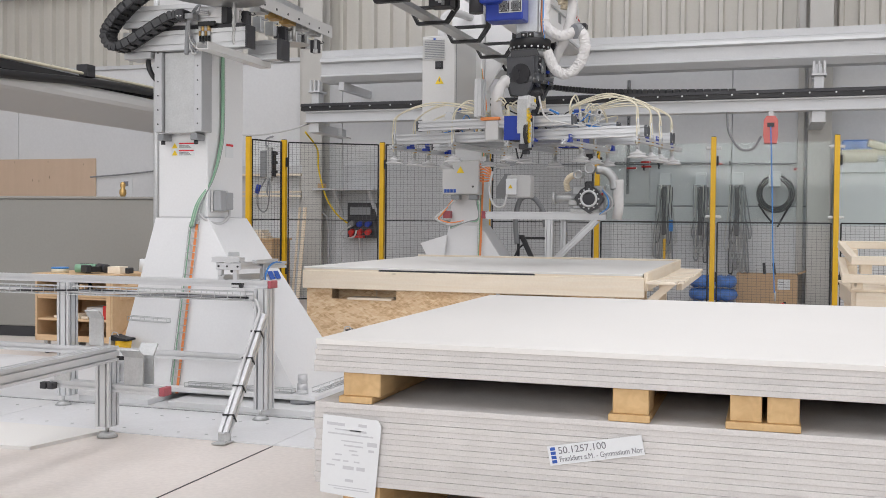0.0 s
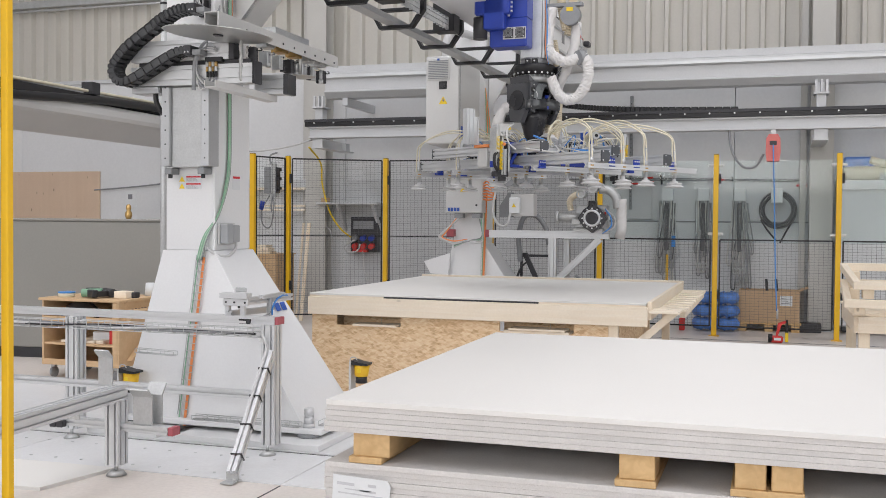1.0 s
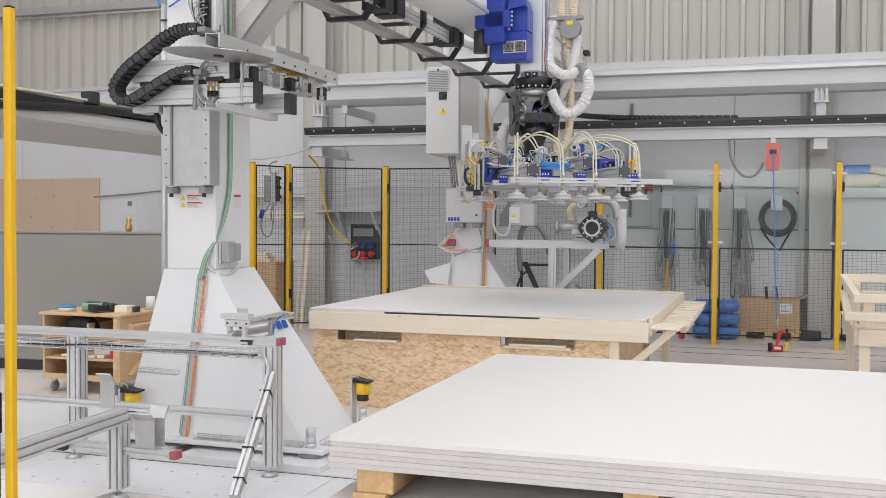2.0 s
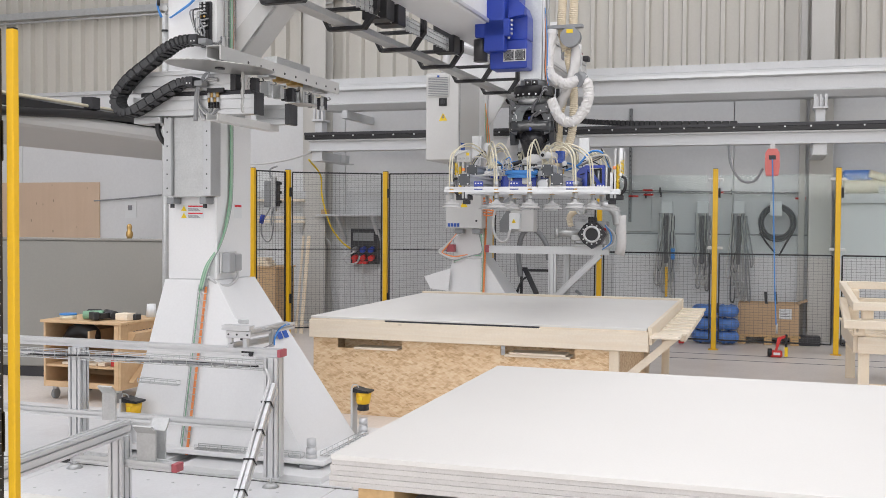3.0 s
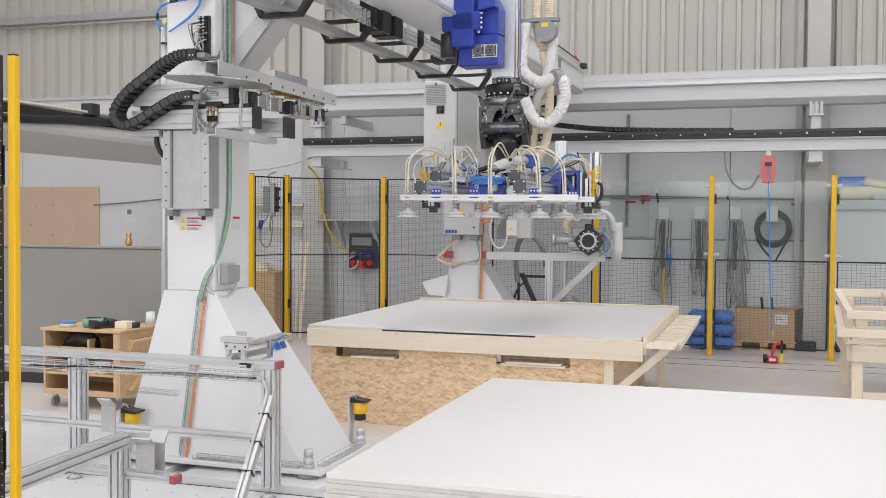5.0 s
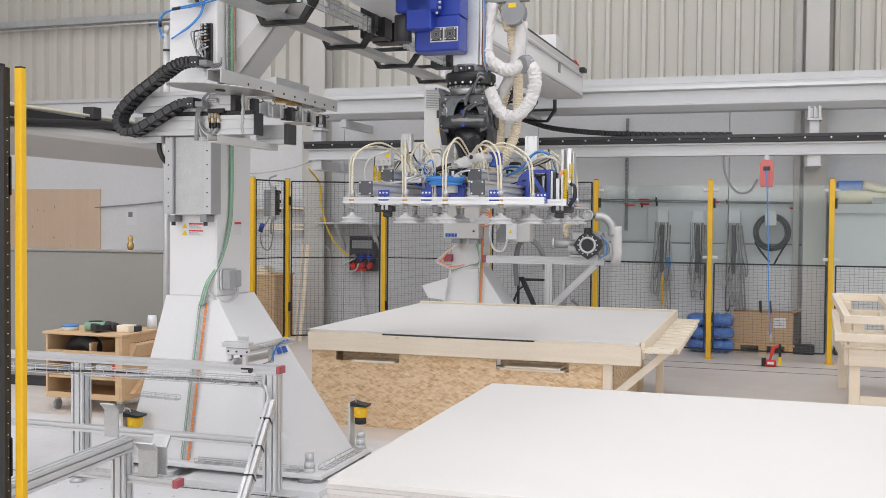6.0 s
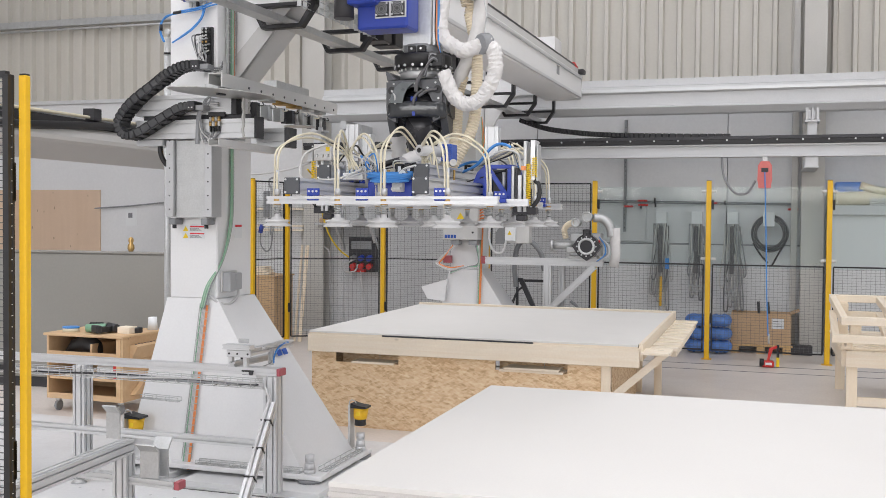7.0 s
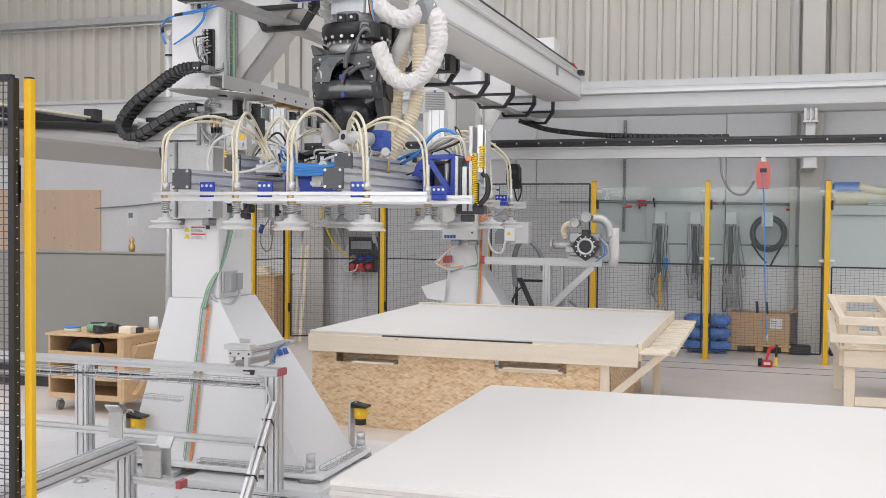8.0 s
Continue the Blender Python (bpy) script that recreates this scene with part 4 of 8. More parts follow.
    box_part("plug_strip", (-3.30, -3.18, 3.73, 3.765, 2.345, 2.375), black_paint, s)
    for k in range(4):
        x = -3.285 + 0.021 * k
        bm = B()
        cyl(bm, (x, 3.735, 2.315), (x, 3.735, 2.345), 0.010, 10)
        pl = part("plug", bm, brass if k % 2 else galv, s)
        bm = B()
        cyl(bm, (x, 3.735, 2.285), (x, 3.735, 2.315), 0.0085, 10)
        part("plug_sleeve", bm, paper if k % 2 else brass, pl)
        bm = B()
        cyl(bm, (x + 0.003, 3.735, 2.25), (x + 0.002, 3.735, 2.285), 0.0075, 10)
        part("plug_tail", bm, black_paint, pl)
        bm = B()
        low = 2.175 + 0.012 * k
        tube(bm, [(x + 0.003, 3.735, 2.25), (x - 0.005, 3.73, low + 0.03), (x - 0.04, 3.725, low), (-3.345 + 0.004 * k, 3.72, low + 0.05), (-3.36 + 0.006 * k, 3.71, 2.30), (-3.355 + 0.006 * k, 3.71, 2.37), (-3.32 + 0.01 * k, 3.715, 2.42 + 0.004 * k), (-3.22, 3.73, 2.415 + 0.006 * k)], 0.0055, 7)
        part("hose", bm, (cup_rubber, grey_paint, cup_rubber, grey_paint)[k], s)
    for k in range(3):
        bm = B()
        tube(bm, [(-3.34, 3.71, 2.36), (-3.32 + 0.01 * k, 3.71, 2.44), (-3.275, 3.71, 2.475 - 0.004 * k), (-3.27, 3.71, 2.455), (-3.30, 3.72, 2.41), (-3.37, 3.72, 2.395 + 0.01 * k)], 0.004, 6)
        part("hose", bm, grey_paint, s)
    bm = B()
    tube(bm, [(-3.365, 3.71, 2.17), (-3.362, 3.71, 2.25), (-3.355, 3.71, 2.35), (-3.335, 3.71, 2.40)], 0.014, 9)
    part("spiral_wrap", bm, grey_paint, s)
    # twist drills and tool bits under the guard bar
    for x, y, z0, z1, rr in ((-2.985, 3.62, 2.20, 2.46, 0.010), (-3.03, 3.78, 2.33, 2.44, 0.008), (-3.0, 3.66, 2.29, 2.44, 0.007)):
        bm = B()
        n = 26
        rings(bm, [(x + rr * 0.25 * math.cos(k * 0.8), y + rr * 0.25 * math.sin(k * 0.8), z0 + (z1 - z0) * k / n) for k in range(n + 1)], [rr * (0.25 if k == 0 else 0.8 + 0.2 * (k % 2)) for k in range(n + 1)], 10)
        part("drill_bit", bm, blade_steel, s)
    # valve island on the column
    v = thing("valve_block", (-3.40, 3.88, 2.8), "black valve block with grey and blue air hoses on the column", "valve block")
    box_part("rail", (-3.432, -3.357, 3.875, 3.899, 2.66, 2.95), dark_metal, v, bev=0.002)
    for k in range(8):
        z = 2.775 + k * 0.0215
        vl = box_part("valve", (-3.424, -3.366, 3.845, 3.874, z, z + 0.018), black_paint, v, bev=0.002)
        for x in (-3.41, -3.382):
            bm = B()
            cyl(bm, (x, 3.845, z + 0.009), (x, 3.838, z + 0.009), 0.0075, 8)
            part("port", bm, galv if k != 3 else brass, vl)
    for k in range(11):
        x = -3.43 + 0.008 * k
        z = 2.77 + rnd.uniform(0, 0.13)
        bm = B()
        tube(bm, [(x, 3.84, z), (x - rnd.uniform(0.02, 0.05), 3.825, z - 0.02), (x - rnd.uniform(-0.02, 0.05), 3.82, 2.73 + rnd.uniform(-0.02, 0.02)), (-3.39 + rnd.uniform(-0.03, 0.03), 3.82, 2.69), (-3.31 + 0.004 * k, 3.82, 2.645 + 0.003 * k), (-3.27, 3.86, 2.67 + 0.005 * k)], 0.0042, 6)
        part("hose", bm, (grey_paint, cup_rubber, grey_paint, dark_metal)[k % 4], v)
    for k in range(3):
        bm = B()
        box(bm, -3.425 + 0.022 * k, -3.408 + 0.022 * k, 3.84, 3.86, 2.68 + 0.02 * (k % 2), 2.74 + 0.01 * k, 0.003)
        part("plug", bm, black_paint, v)
    box_part("air_service_unit", (-3.53, -3.37, 3.82, 3.898, 3.115, 3.19), aluminium, v, bev=0.006)
    for k in range(3):
        bm = B()
        cyl(bm, (-3.505 + 0.05 * k, 3.86, 3.115), (-3.505 + 0.05 * k, 3.86, 3.085), 0.012, 10)
        part("port", bm, galv if k != 1 else black_paint, v)
    bm = B()
    cyl(bm, (-3.56, 3.86, 3.14), (-3.53, 3.86, 3.14), 0.02, 14)
    part("blue_cap", bm, blue_paint, v)
    for ctrl in ([(-3.713, 3.87, 2.866), (-3.735, 3.86, 2.93), (-3.728, 3.86, 2.99), (-3.69, 3.85, 3.03), (-3.62, 3.85, 3.044), (-3.469, 3.85, 3.06), (-3.36, 3.86, 3.085), (-3.30, 3.87, 3.10)], [(-3.72, 3.87, 2.866), (-3.742, 3.86, 2.94), (-3.72, 3.86, 3.01), (-3.60, 3.85, 3.054), (-3.45, 3.85, 3.075), (-3.33, 3.86, 3.11)], [(-3.66, 3.88, 2.862), (-3.58, 3.86, 2.89), (-3.50, 3.86, 2.935), (-3.43, 3.86, 3.0), (-3.405, 3.86, 3.06), (-3.40, 3.87, 3.12)], [(-3.655, 3.88, 2.862), (-3.57, 3.86, 2.90), (-3.49, 3.86, 2.95), (-3.425, 3.86, 3.02), (-3.415, 3.87, 3.12)]):
        bm = B()
        tube(bm, ctrl, 0.0055, 8)
        part("blue_hose", bm, blue_hose, v)
    for x, z in ((-3.60, 3.049), (-3.732, 2.96)):
        bm = B()
        if x < -3.7:
            cyl(bm, (x, 3.858, z - 0.02), (x, 3.858, z + 0.02), 0.011, 10)
        else:
            cyl(bm, (x - 0.03, 3.85, z), (x + 0.03, 3.85, z + 0.006), 0.011, 10)
        part("hose_tape", bm, black_paint, v)
    pipe = thing("steel_pipe", (-3.97, 4.3, 0), "galvanised upright pipe beside the gantry column", "pipe")
    bm = B()
    cyl(bm, (-3.97, 4.3, 0.0), (-3.97, 4.3, 2.98), 0.024, 16)
    part("tube", bm, galv, pipe)
    bm = B()
    cyl(bm, (-3.97, 4.3, 2.86), (-3.97, 4.3, 2.874), 0.027, 16)
    part("band", bm, black_paint, pipe)
    bm = B()
    cyl(bm, (-3.955, 4.27, 3.02), (-3.955, 4.30, 3.02), 0.02, 12)
    cyl(bm, (-3.965, 4.3, 2.98), (-3.96, 4.3, 3.02), 0.008, 10)
    part("pipe_fitting", bm, galv, pipe)


near_column()

# robot on the beam
RX0, RY0, RZ0 = -1.872, 6.70, 2.667
ROBOT_ROWS = [(0, -1.872, 6.70), (1.5, -1.872, 6.70), (3.2, -1.872, 6.70), (3.5, -1.873, 6.675), (4.0, -1.878, 6.53), (4.5, -1.883, 6.30), (6.0, -1.896, 4.92), (6.5, -1.902, 4.43), (7.0, -1.908, 3.93), (7.5, -1.914, 3.42), (8.0, -1.920, 2.88)]
TURN_ROWS = [(0, 79.5), (0.5, 68.0), (1.0, 55.7), (1.5, 42.5), (1.7, 37.0), (2.2, 21.0), (2.8, 4.0), (3.0, 1.0), (3.4, -1.5), (8.0, -1.5)]


def robot():
    r = thing("robot_arm", (0, 0, 0), "blue and black gantry robot carriage with vertical ram and wrist", "robot")
    # upper carriage, static on the robot
    bm = B()
    box(bm, -0.10, 0.09, -0.10, 0.10, 0.09, 1.6, 0.006)
    part("ram", bm, galv_ram, r, "silvery galvanised vertical ram", local=True)
    bm = B()
    for y in (-0.07, 0.07):
        box(bm, 0.092, 0.112, y - 0.02, y + 0.02, 0.09, 1.6, 0.002)
    part("ram_rail", bm, aluminium, r, local=True)
    bm = B()
    box(bm, -0.315, 0.01, -0.30, -0.105, 0.165, 0.41, 0.012)
    prism(bm, [(-0.315, 0.411), (0.01, 0.411), (0.01, 0.60), (-0.02, 0.68), (-0.06, 0.72), (-0.06, 0.86), (-0.29, 0.86), (-0.315, 0.70)], 1, -0.29, -0.104)
    part("gearbox", bm, blue_paint, r, "blue painted gearbox housing", local=True)
    bm = B()
    box(bm, -0.42, -0.11, -0.40, -0.302, 0.42, 0.57, 0.014)
    prism(bm, [(-0.14, 0.575), (0.0, 0.60), (0.008, 0.66), (-0.03, 0.70), (-0.12, 0.66)], 1, -0.37, -0.291)
    part("motor_flange", bm, blue_paint, r, "blue painted motor flange", local=True)
    for k in range(6):
        bm = B()
        cyl(bm, (-0.39 + k * 0.052, -0.36, 0.422), (-0.39 + k * 0.052, -0.36, 0.404), 0.011, 8)
        part("flange_bolt", bm, aluminium, r, local=True)
    for k in range(4):
        bm = B()
        cyl(bm, (-0.105, -0.39, 0.44 + k * 0.036), (-0.09, -0.39, 0.44 + k * 0.036), 0.009, 8)
        part("flange_bolt", bm, aluminium, r, local=True)
    box_part("fan_plate", (-0.195, 0.005, -0.306, -0.301, 0.225, 0.325), aluminium, r, bev=0.001, local=True)
    box_part("back_plate", (-0.34, -0.16, -0.4, 0.4, 0.30, 1.1), blue_paint, r, "blue carriage plate", bev=0.01, local=True)
    for k in range(2):
        fx = -0.145 + k * 0.1
        f = box_part("fan", (fx - 0.042, fx + 0.042, -0.322, -0.307, 0.233, 0.317), dark_metal, r, "square fan guard", local=True)
        bm = B()
        for rr in (0.035, 0.025, 0.014):
            pts = [(fx + rr * math.cos(a * math.pi / 10), -0.326, 0.275 + rr * math.sin(a * math.pi / 10)) for a in range(21)]
            rings(bm, pts, [0.003] * 21, 5, cap=False)
        part("guard_ring", bm, grey_paint, f, local=True)
        for sx in (-0.033, 0.033):
            for sz in (-0.033, 0.033):
                bm = B()
                cyl(bm, (fx + sx, -0.322, 0.275 + sz), (fx + sx, -0.329, 0.275 + sz), 0.006, 8)
                part("screw", bm, aluminium, f, local=True)
    bm = B()
    cyl(bm, (-0.385, -0.33, 0.23), (-0.385, -0.33, 0.41), 0.06, 20)
    part("motor", bm, dark_metal, r, local=True)
    bm = B()
    cyl(bm, (0, 0, 0.03), (0, 0, 0.10), 0.12, 28)
    part("neck", bm, grey_paint, r, local=True)
    bm = B()
    rings(bm, [(0, 0, z) for z in (-0.05, -0.047, -0.018, -0.012, 0.03, 0.04)], [0.150, 0.168, 0.172, 0.178, 0.178, 0.170], 40)
    part("bearing_ring", bm, black_paint, r, "black bearing ring", local=True)
    for k in range(20):
        a = 2 * math.pi * k / 20
        bm = B()
        cyl(bm, (0.174 * math.cos(a), 0.174 * math.sin(a), -0.036), (0.181 * math.cos(a), 0.181 * math.sin(a), -0.036), 0.009, 6)
        part("ring_bolt", bm, aluminium, r, local=True)
    for k in range(2):
        box_part("clamp_block", (-0.05 + k * 0.06, 0.0 + k * 0.06, -0.135, -0.10, 0.045, 0.085), black_paint, r, local=True)
        bm = B()
        cyl(bm, (-0.025 + k * 0.06, -0.135, 0.066), (-0.025 + k * 0.06, -0.14, 0.066), 0.0075, 10)
        part("bolt", bm, aluminium, r, local=True)
    # balancer, white wrapped hose loop, tan hoses
    bm = B()
    cyl(bm, (0.32, -0.06, 0.45), (0.32, 0.02, 0.45), 0.085, 24)
    part("hose_balancer", bm, grey_paint, r, "round grey hose balancer", local=True)
    box_part("balancer_label", (0.29, 0.345, -0.064, -0.06, 0.48, 0.512), yellow_sign, r, bev=0, local=True)
    box_part("balancer_arm", (0.10, 0.42, -0.03, 0.03, 0.53, 0.56), grey_paint, r, local=True)
    bm = B()
    rnd = random.Random(8)
    for ctrl in ([(0.16, -0.02, 0.52), (0.135, -0.05, 0.30), (0.145, -0.07, 0.17), (0.205, -0.08, 0.09), (0.305, -0.08, 0.05), (0.405, -0.08, 0.082)], [(0.44, -0.08, 0.09), (0.48, -0.08, 0.03), (0.49, -0.08, -0.055), (0.465, -0.08, -0.15), (0.41, -0.09, -0.235), (0.345, -0.10, -0.275), (0.28, -0.11, -0.26), (0.22, -0.12, -0.19), (0.178, -0.12, -0.08)]):
        pts = curve_pts(ctrl, 7)
        rings(bm, pts, [0.045 + rnd.uniform(-0.003, 0.003) for _ in pts], 15, smooth=False)
    crinkle(bm, 0.0042, 3)
    part("wrapped_hose", bm, white_wrap, r, "white fabric-wrapped hose loop", local=True)
    bm = B()
    spiral_hose(bm, [(0.23, 0.05, 1.3), (0.23, 0.05, 0.8), (0.22, 0.06, 0.55), (0.26, 0.08, 0.35)], 0.04)
    spiral_hose(bm, [(0.34, 0.05, 1.3), (0.33, 0.05, 0.85), (0.31, 0.1, 0.55), (0.27, 0.10, 0.3)], 0.04)
    part("spiral_hose", bm, tan_hose, r, "tan spiral suction hose", local=True)
    bm = B()
    cyl(bm, (0.402, -0.11, 0.075), (0.442, -0.06, 0.085), 0.06, 20)
    box(bm, 0.395, 0.45, -0.09, -0.07, 0.134, 0.146, 0.002)
    part("hose_clamp", bm, grey_paint, r, "dark grey ring clamp", local=True)
    bm = B()
    tube(bm, [(0.42, -0.08, 0.145), (0.42, -0.06, 0.3), (0.33, -0.02, 0.52)], 0.004, 6)
    part("hook_chain", bm, galv, r, local=True)
    bm = B()
    rings(bm, curve_pts([(0.36, 0.04, 0.40), (0.34, 0.04, 0.2), (0.28, 0.04, 0.02), (0.21, 0.05, -0.12), (0.17, 0.06, -0.22)], 5), [0.042] * 21, 13)
    crinkle(bm, 0.0045, 5)
    part("sleeve", bm, white_wrap, r, local=True)
    for k in range(4):
        bm = B()
        tube(bm, [(0.11, -0.09, 0.7), (0.118 + 0.006 * k, -0.10, 0.4), (0.12 + 0.006 * k, -0.11, 0.15), (0.15, -0.11, 0.03)], 0.005, 6)
        part("cable", bm, (black_paint, orange, grey_paint, blue_hose)[k], r, local=True)
    # wrist, which turns about the ram
    w = bpy.data.objects.new("wrist", None)
    scene.collection.objects.link(w)
    w.parent = r
    ORIGIN[w] = Matrix()
    def wp(name, bm, mat, label=""):
        return part(name, bm, mat, w, label, local=True)
    bm = B()
    cyl(bm, (0, 0, -0.115), (0, 0, -0.05), 0.14, 32)
    wp("flange", bm, aluminium_dull)
    for k in range(22):
        a = 2 * math.pi * k / 22
        bm = B()
        cyl(bm, (0.147 * math.cos(a), 0.147 * math.sin(a), -0.066), (0.147 * math.cos(a), 0.147 * math.sin(a), -0.05), 0.007, 8)
        wp("bolt", bm, aluminium)
    bm = B()
    box(bm, -0.17, 0.17, -0.12, 0.14, -0.15, -0.116, 0.006)
    prism(bm, [(-0.17, -0.15), (0.17, -0.15), (0.16, -0.36), (0.10, -0.44), (-0.10, -0.44), (-0.16, -0.36)], 1, 0.06, 0.14)
    arch = [(0.118 * math.cos(a * math.pi / 10), -0.29 + 0.125 * math.sin(a * math.pi / 10)) for a in range(11)]
    prism(bm, [(-0.172, -0.124), (0.172, -0.124), (0.178, -0.20), (0.165, -0.36), (0.118, -0.38)] + arch + [(-0.118, -0.38), (-0.165, -0.36), (-0.178, -0.20)], 1, -0.145, -0.121)
    for s in (-1, 1):
        prism(bm, [(s * 0.12, -0.116), (s * 0.185, -0.066), (s * 0.192, -0.072), (s * 0.18, -0.124)], 1, -0.14, 0.10)
    wp("fork", bm, robot_grey, "dark grey cast wrist fork")
    for s in (-1, 1):
        bm = B()
        prism(bm, [(-0.12, -0.13), (0.13, -0.13), (0.13, -0.30), (0.08, -0.44), (-0.05, -0.46), (-0.10, -0.36), (-0.12, -0.28)], 0, s * 0.195, s * 0.15)
        wp("fork_cheek", bm, robot_grey)
        bm = B()
        cyl(bm, (s * 0.195, 0.0, -0.27), (s * 0.205, 0, -0.27), 0.085, 24)
        wp("axis_cover", bm, robot_black)
        # black disc on the plate, its colour standing for the shade inside the hole
        bm = B()
        cyl(bm, (s * 0.148, -0.146, -0.185), (s * 0.148, -0.15, -0.185), 0.024, 20)
        wp("cable_hole", bm, black_paint)
    bm = B()
    cyl(bm, (-0.145, 0, -0.29), (0.145, 0, -0.29), 0.118, 32)
    wp("wrist_body", bm, robot_black, "glossy black wrist body")
    bm = B()
    rings(bm, [(0, 0, z) for z in (-0.35, -0.42, -0.50, -0.58, -0.66)], [0.125, 0.12, 0.095, 0.075, 0.07], 28)
    wp("tool_flange", bm, robot_black)
    # belt and strap of dark stretch film
    bm = B()
    belt = []
    for z, d in ((-0.258, 0.0), (-0.27, 0.004), (-0.30, 0.002), (-0.33, 0.003), (-0.352, -0.004)):
        loop = []
        for a in range(48):
            t = 2 * math.pi * a / 48
            c, q = math.cos(t), math.sin(t)
            k = (abs(c) ** 5 + abs(q) ** 5) ** -0.2
            loop.append(bm.verts.new(((0.196 + d) * c * k, (0.163 + d) * q * k, z + 0.006 * math.sin(3 * t))))
        belt.append(loop)
    for lo, hi in zip(belt, belt[1:]):
        for a in range(48):
            bm.faces.new((lo[a], lo[(a + 1) % 48], hi[(a + 1) % 48], hi[a])).smooth = True
    bmesh.ops.recalc_face_normals(bm, faces=bm.faces[:])
    bmesh.ops.solidify(bm, geom=bm.faces[:], thickness=0.003)
    crinkle(bm, 0.0018, 4)
    wp("film_belt", bm, dark_film, "dark stretch film wrapped round the wrist")
    bm = B()
    ring = [(-0.11, -0.168, -0.26), (-0.098, -0.166, -0.21), (-0.075, -0.162, -0.165), (-0.04, -0.15, -0.135), (0.0, -0.10, -0.112)]
    for (x0, y0, z0), (x1, y1, z1) in zip(ring, ring[1:]):
        low = [bm.verts.new(p) for p in ((x0 - 0.045, y0, z0), (x0 + 0.04, y0 - 0.004, z0 - 0.006), (x1 + 0.04, y1 - 0.004, z1 - 0.006), (x1 - 0.045, y1, z1))]
        bm.faces.new(low)
    bmesh.ops.remove_doubles(bm, verts=bm.verts[:], dist=0.0005)
    bmesh.ops.solidify(bm, geom=bm.faces[:], thickness=0.003)
    wp("film_strap", bm, strap_film, "grey translucent film strap")
    bm = B()
    box(bm, -0.015, 0.018, -0.18, -0.15, -0.255, -0.228, 0.004)
    wp("blue_plug", bm, blue_paint)
    bm = B()
    box(bm, -0.006, 0.014, -0.174, -0.168, -0.345, -0.318, 0.003)
    wp("blue_tag", bm, blue_paint)
    for x, z in ((-0.155, -0.24), (-0.135, -0.145), (0.135, -0.145), (0.155, -0.24), (0.085, -0.175), (-0.16, -0.33), (0.15, -0.33), (0.0, -0.145)):
        bm = B()
        cyl(bm, (x, -0.145, z), (x, -0.151, z), 0.0065, 8)
        wp("bolt", bm, galv)
    # cable bundle from the clamp on the ring to the wrist
    bm = B()
    box(bm, 0.12, 0.185, -0.17, -0.11, -0.055, 0.03, 0.008)
    wp("cable_clamp", bm, black_paint)
    for k in range(6):
        bm = B()
        tube(bm, [(0.165, -0.15, -0.04 + 0.012 * k), (0.135 - 0.004 * k, -0.185, -0.012 + 0.008 * k), (0.09 + 0.003 * k, -0.185, -0.05 + 0.004 * k), (0.045 + 0.006 * k, -0.17, -0.11)], 0.0055, 7)
        wp("cable", bm, (sleeve_grey, grey_paint, sleeve_grey, dark_metal, grey_paint, sleeve_grey)[k])
    for ctrl, rr in (([(0.075, -0.18, -0.07), (0.03, -0.18, -0.14), (0.02, -0.175, -0.20)], 0.012), ([(0.06, -0.16, -0.19), (0.02, -0.18, -0.225), (0.0, -0.175, -0.28)], 0.010), ([(0.148, -0.155, -0.185), (0.09, -0.17, -0.195), (0.04, -0.18, -0.23)], 0.010), ([(-0.148, -0.15, -0.185), (-0.12, -0.165, -0.22), (-0.12, -0.16, -0.27)], 0.006)):
        bm = B()
        tube(bm, ctrl, rr, 9)
        wp("cable_sleeve", bm, sleeve_grey if rr > 0.008 else cup_rubber)
    bm = B()
    spiral_hose(bm, [(0.28, 0.06, 0.3), (0.33, 0.05, 0.05), (0.335, 0.04, -0.2), (0.32, 0.03, -0.38), (0.27, 0.0, -0.52), (0.19, -0.02, -0.66)], 0.038)
    spiral_hose(bm, [(0.24, 0.06, -0.08), (0.21, 0.06, -0.2), (0.205, 0.05, -0.35), (0.205, 0.03, -0.48), (0.20, 0.0, -0.60), (0.16, -0.02, -0.68)], 0.04)
    wp("spiral_hose", bm, tan_hose, "tan spiral suction hose")
    bm = B()
    pts = curve_pts([(-0.10, 0.10, -0.30), (-0.20, 0.16, -0.34), (-0.24, 0.20, -0.48), (-0.22, 0.2, -0.62), (-0.16, 0.16, -0.72)], 6)
    rings(bm, pts, [0.05 + rnd.uniform(-0.007, 0.007) for _ in pts], 12)
    wp("wrapped_hose", bm, white_wrap)
    return r, w


robot_ob, wrist_ob = robot()


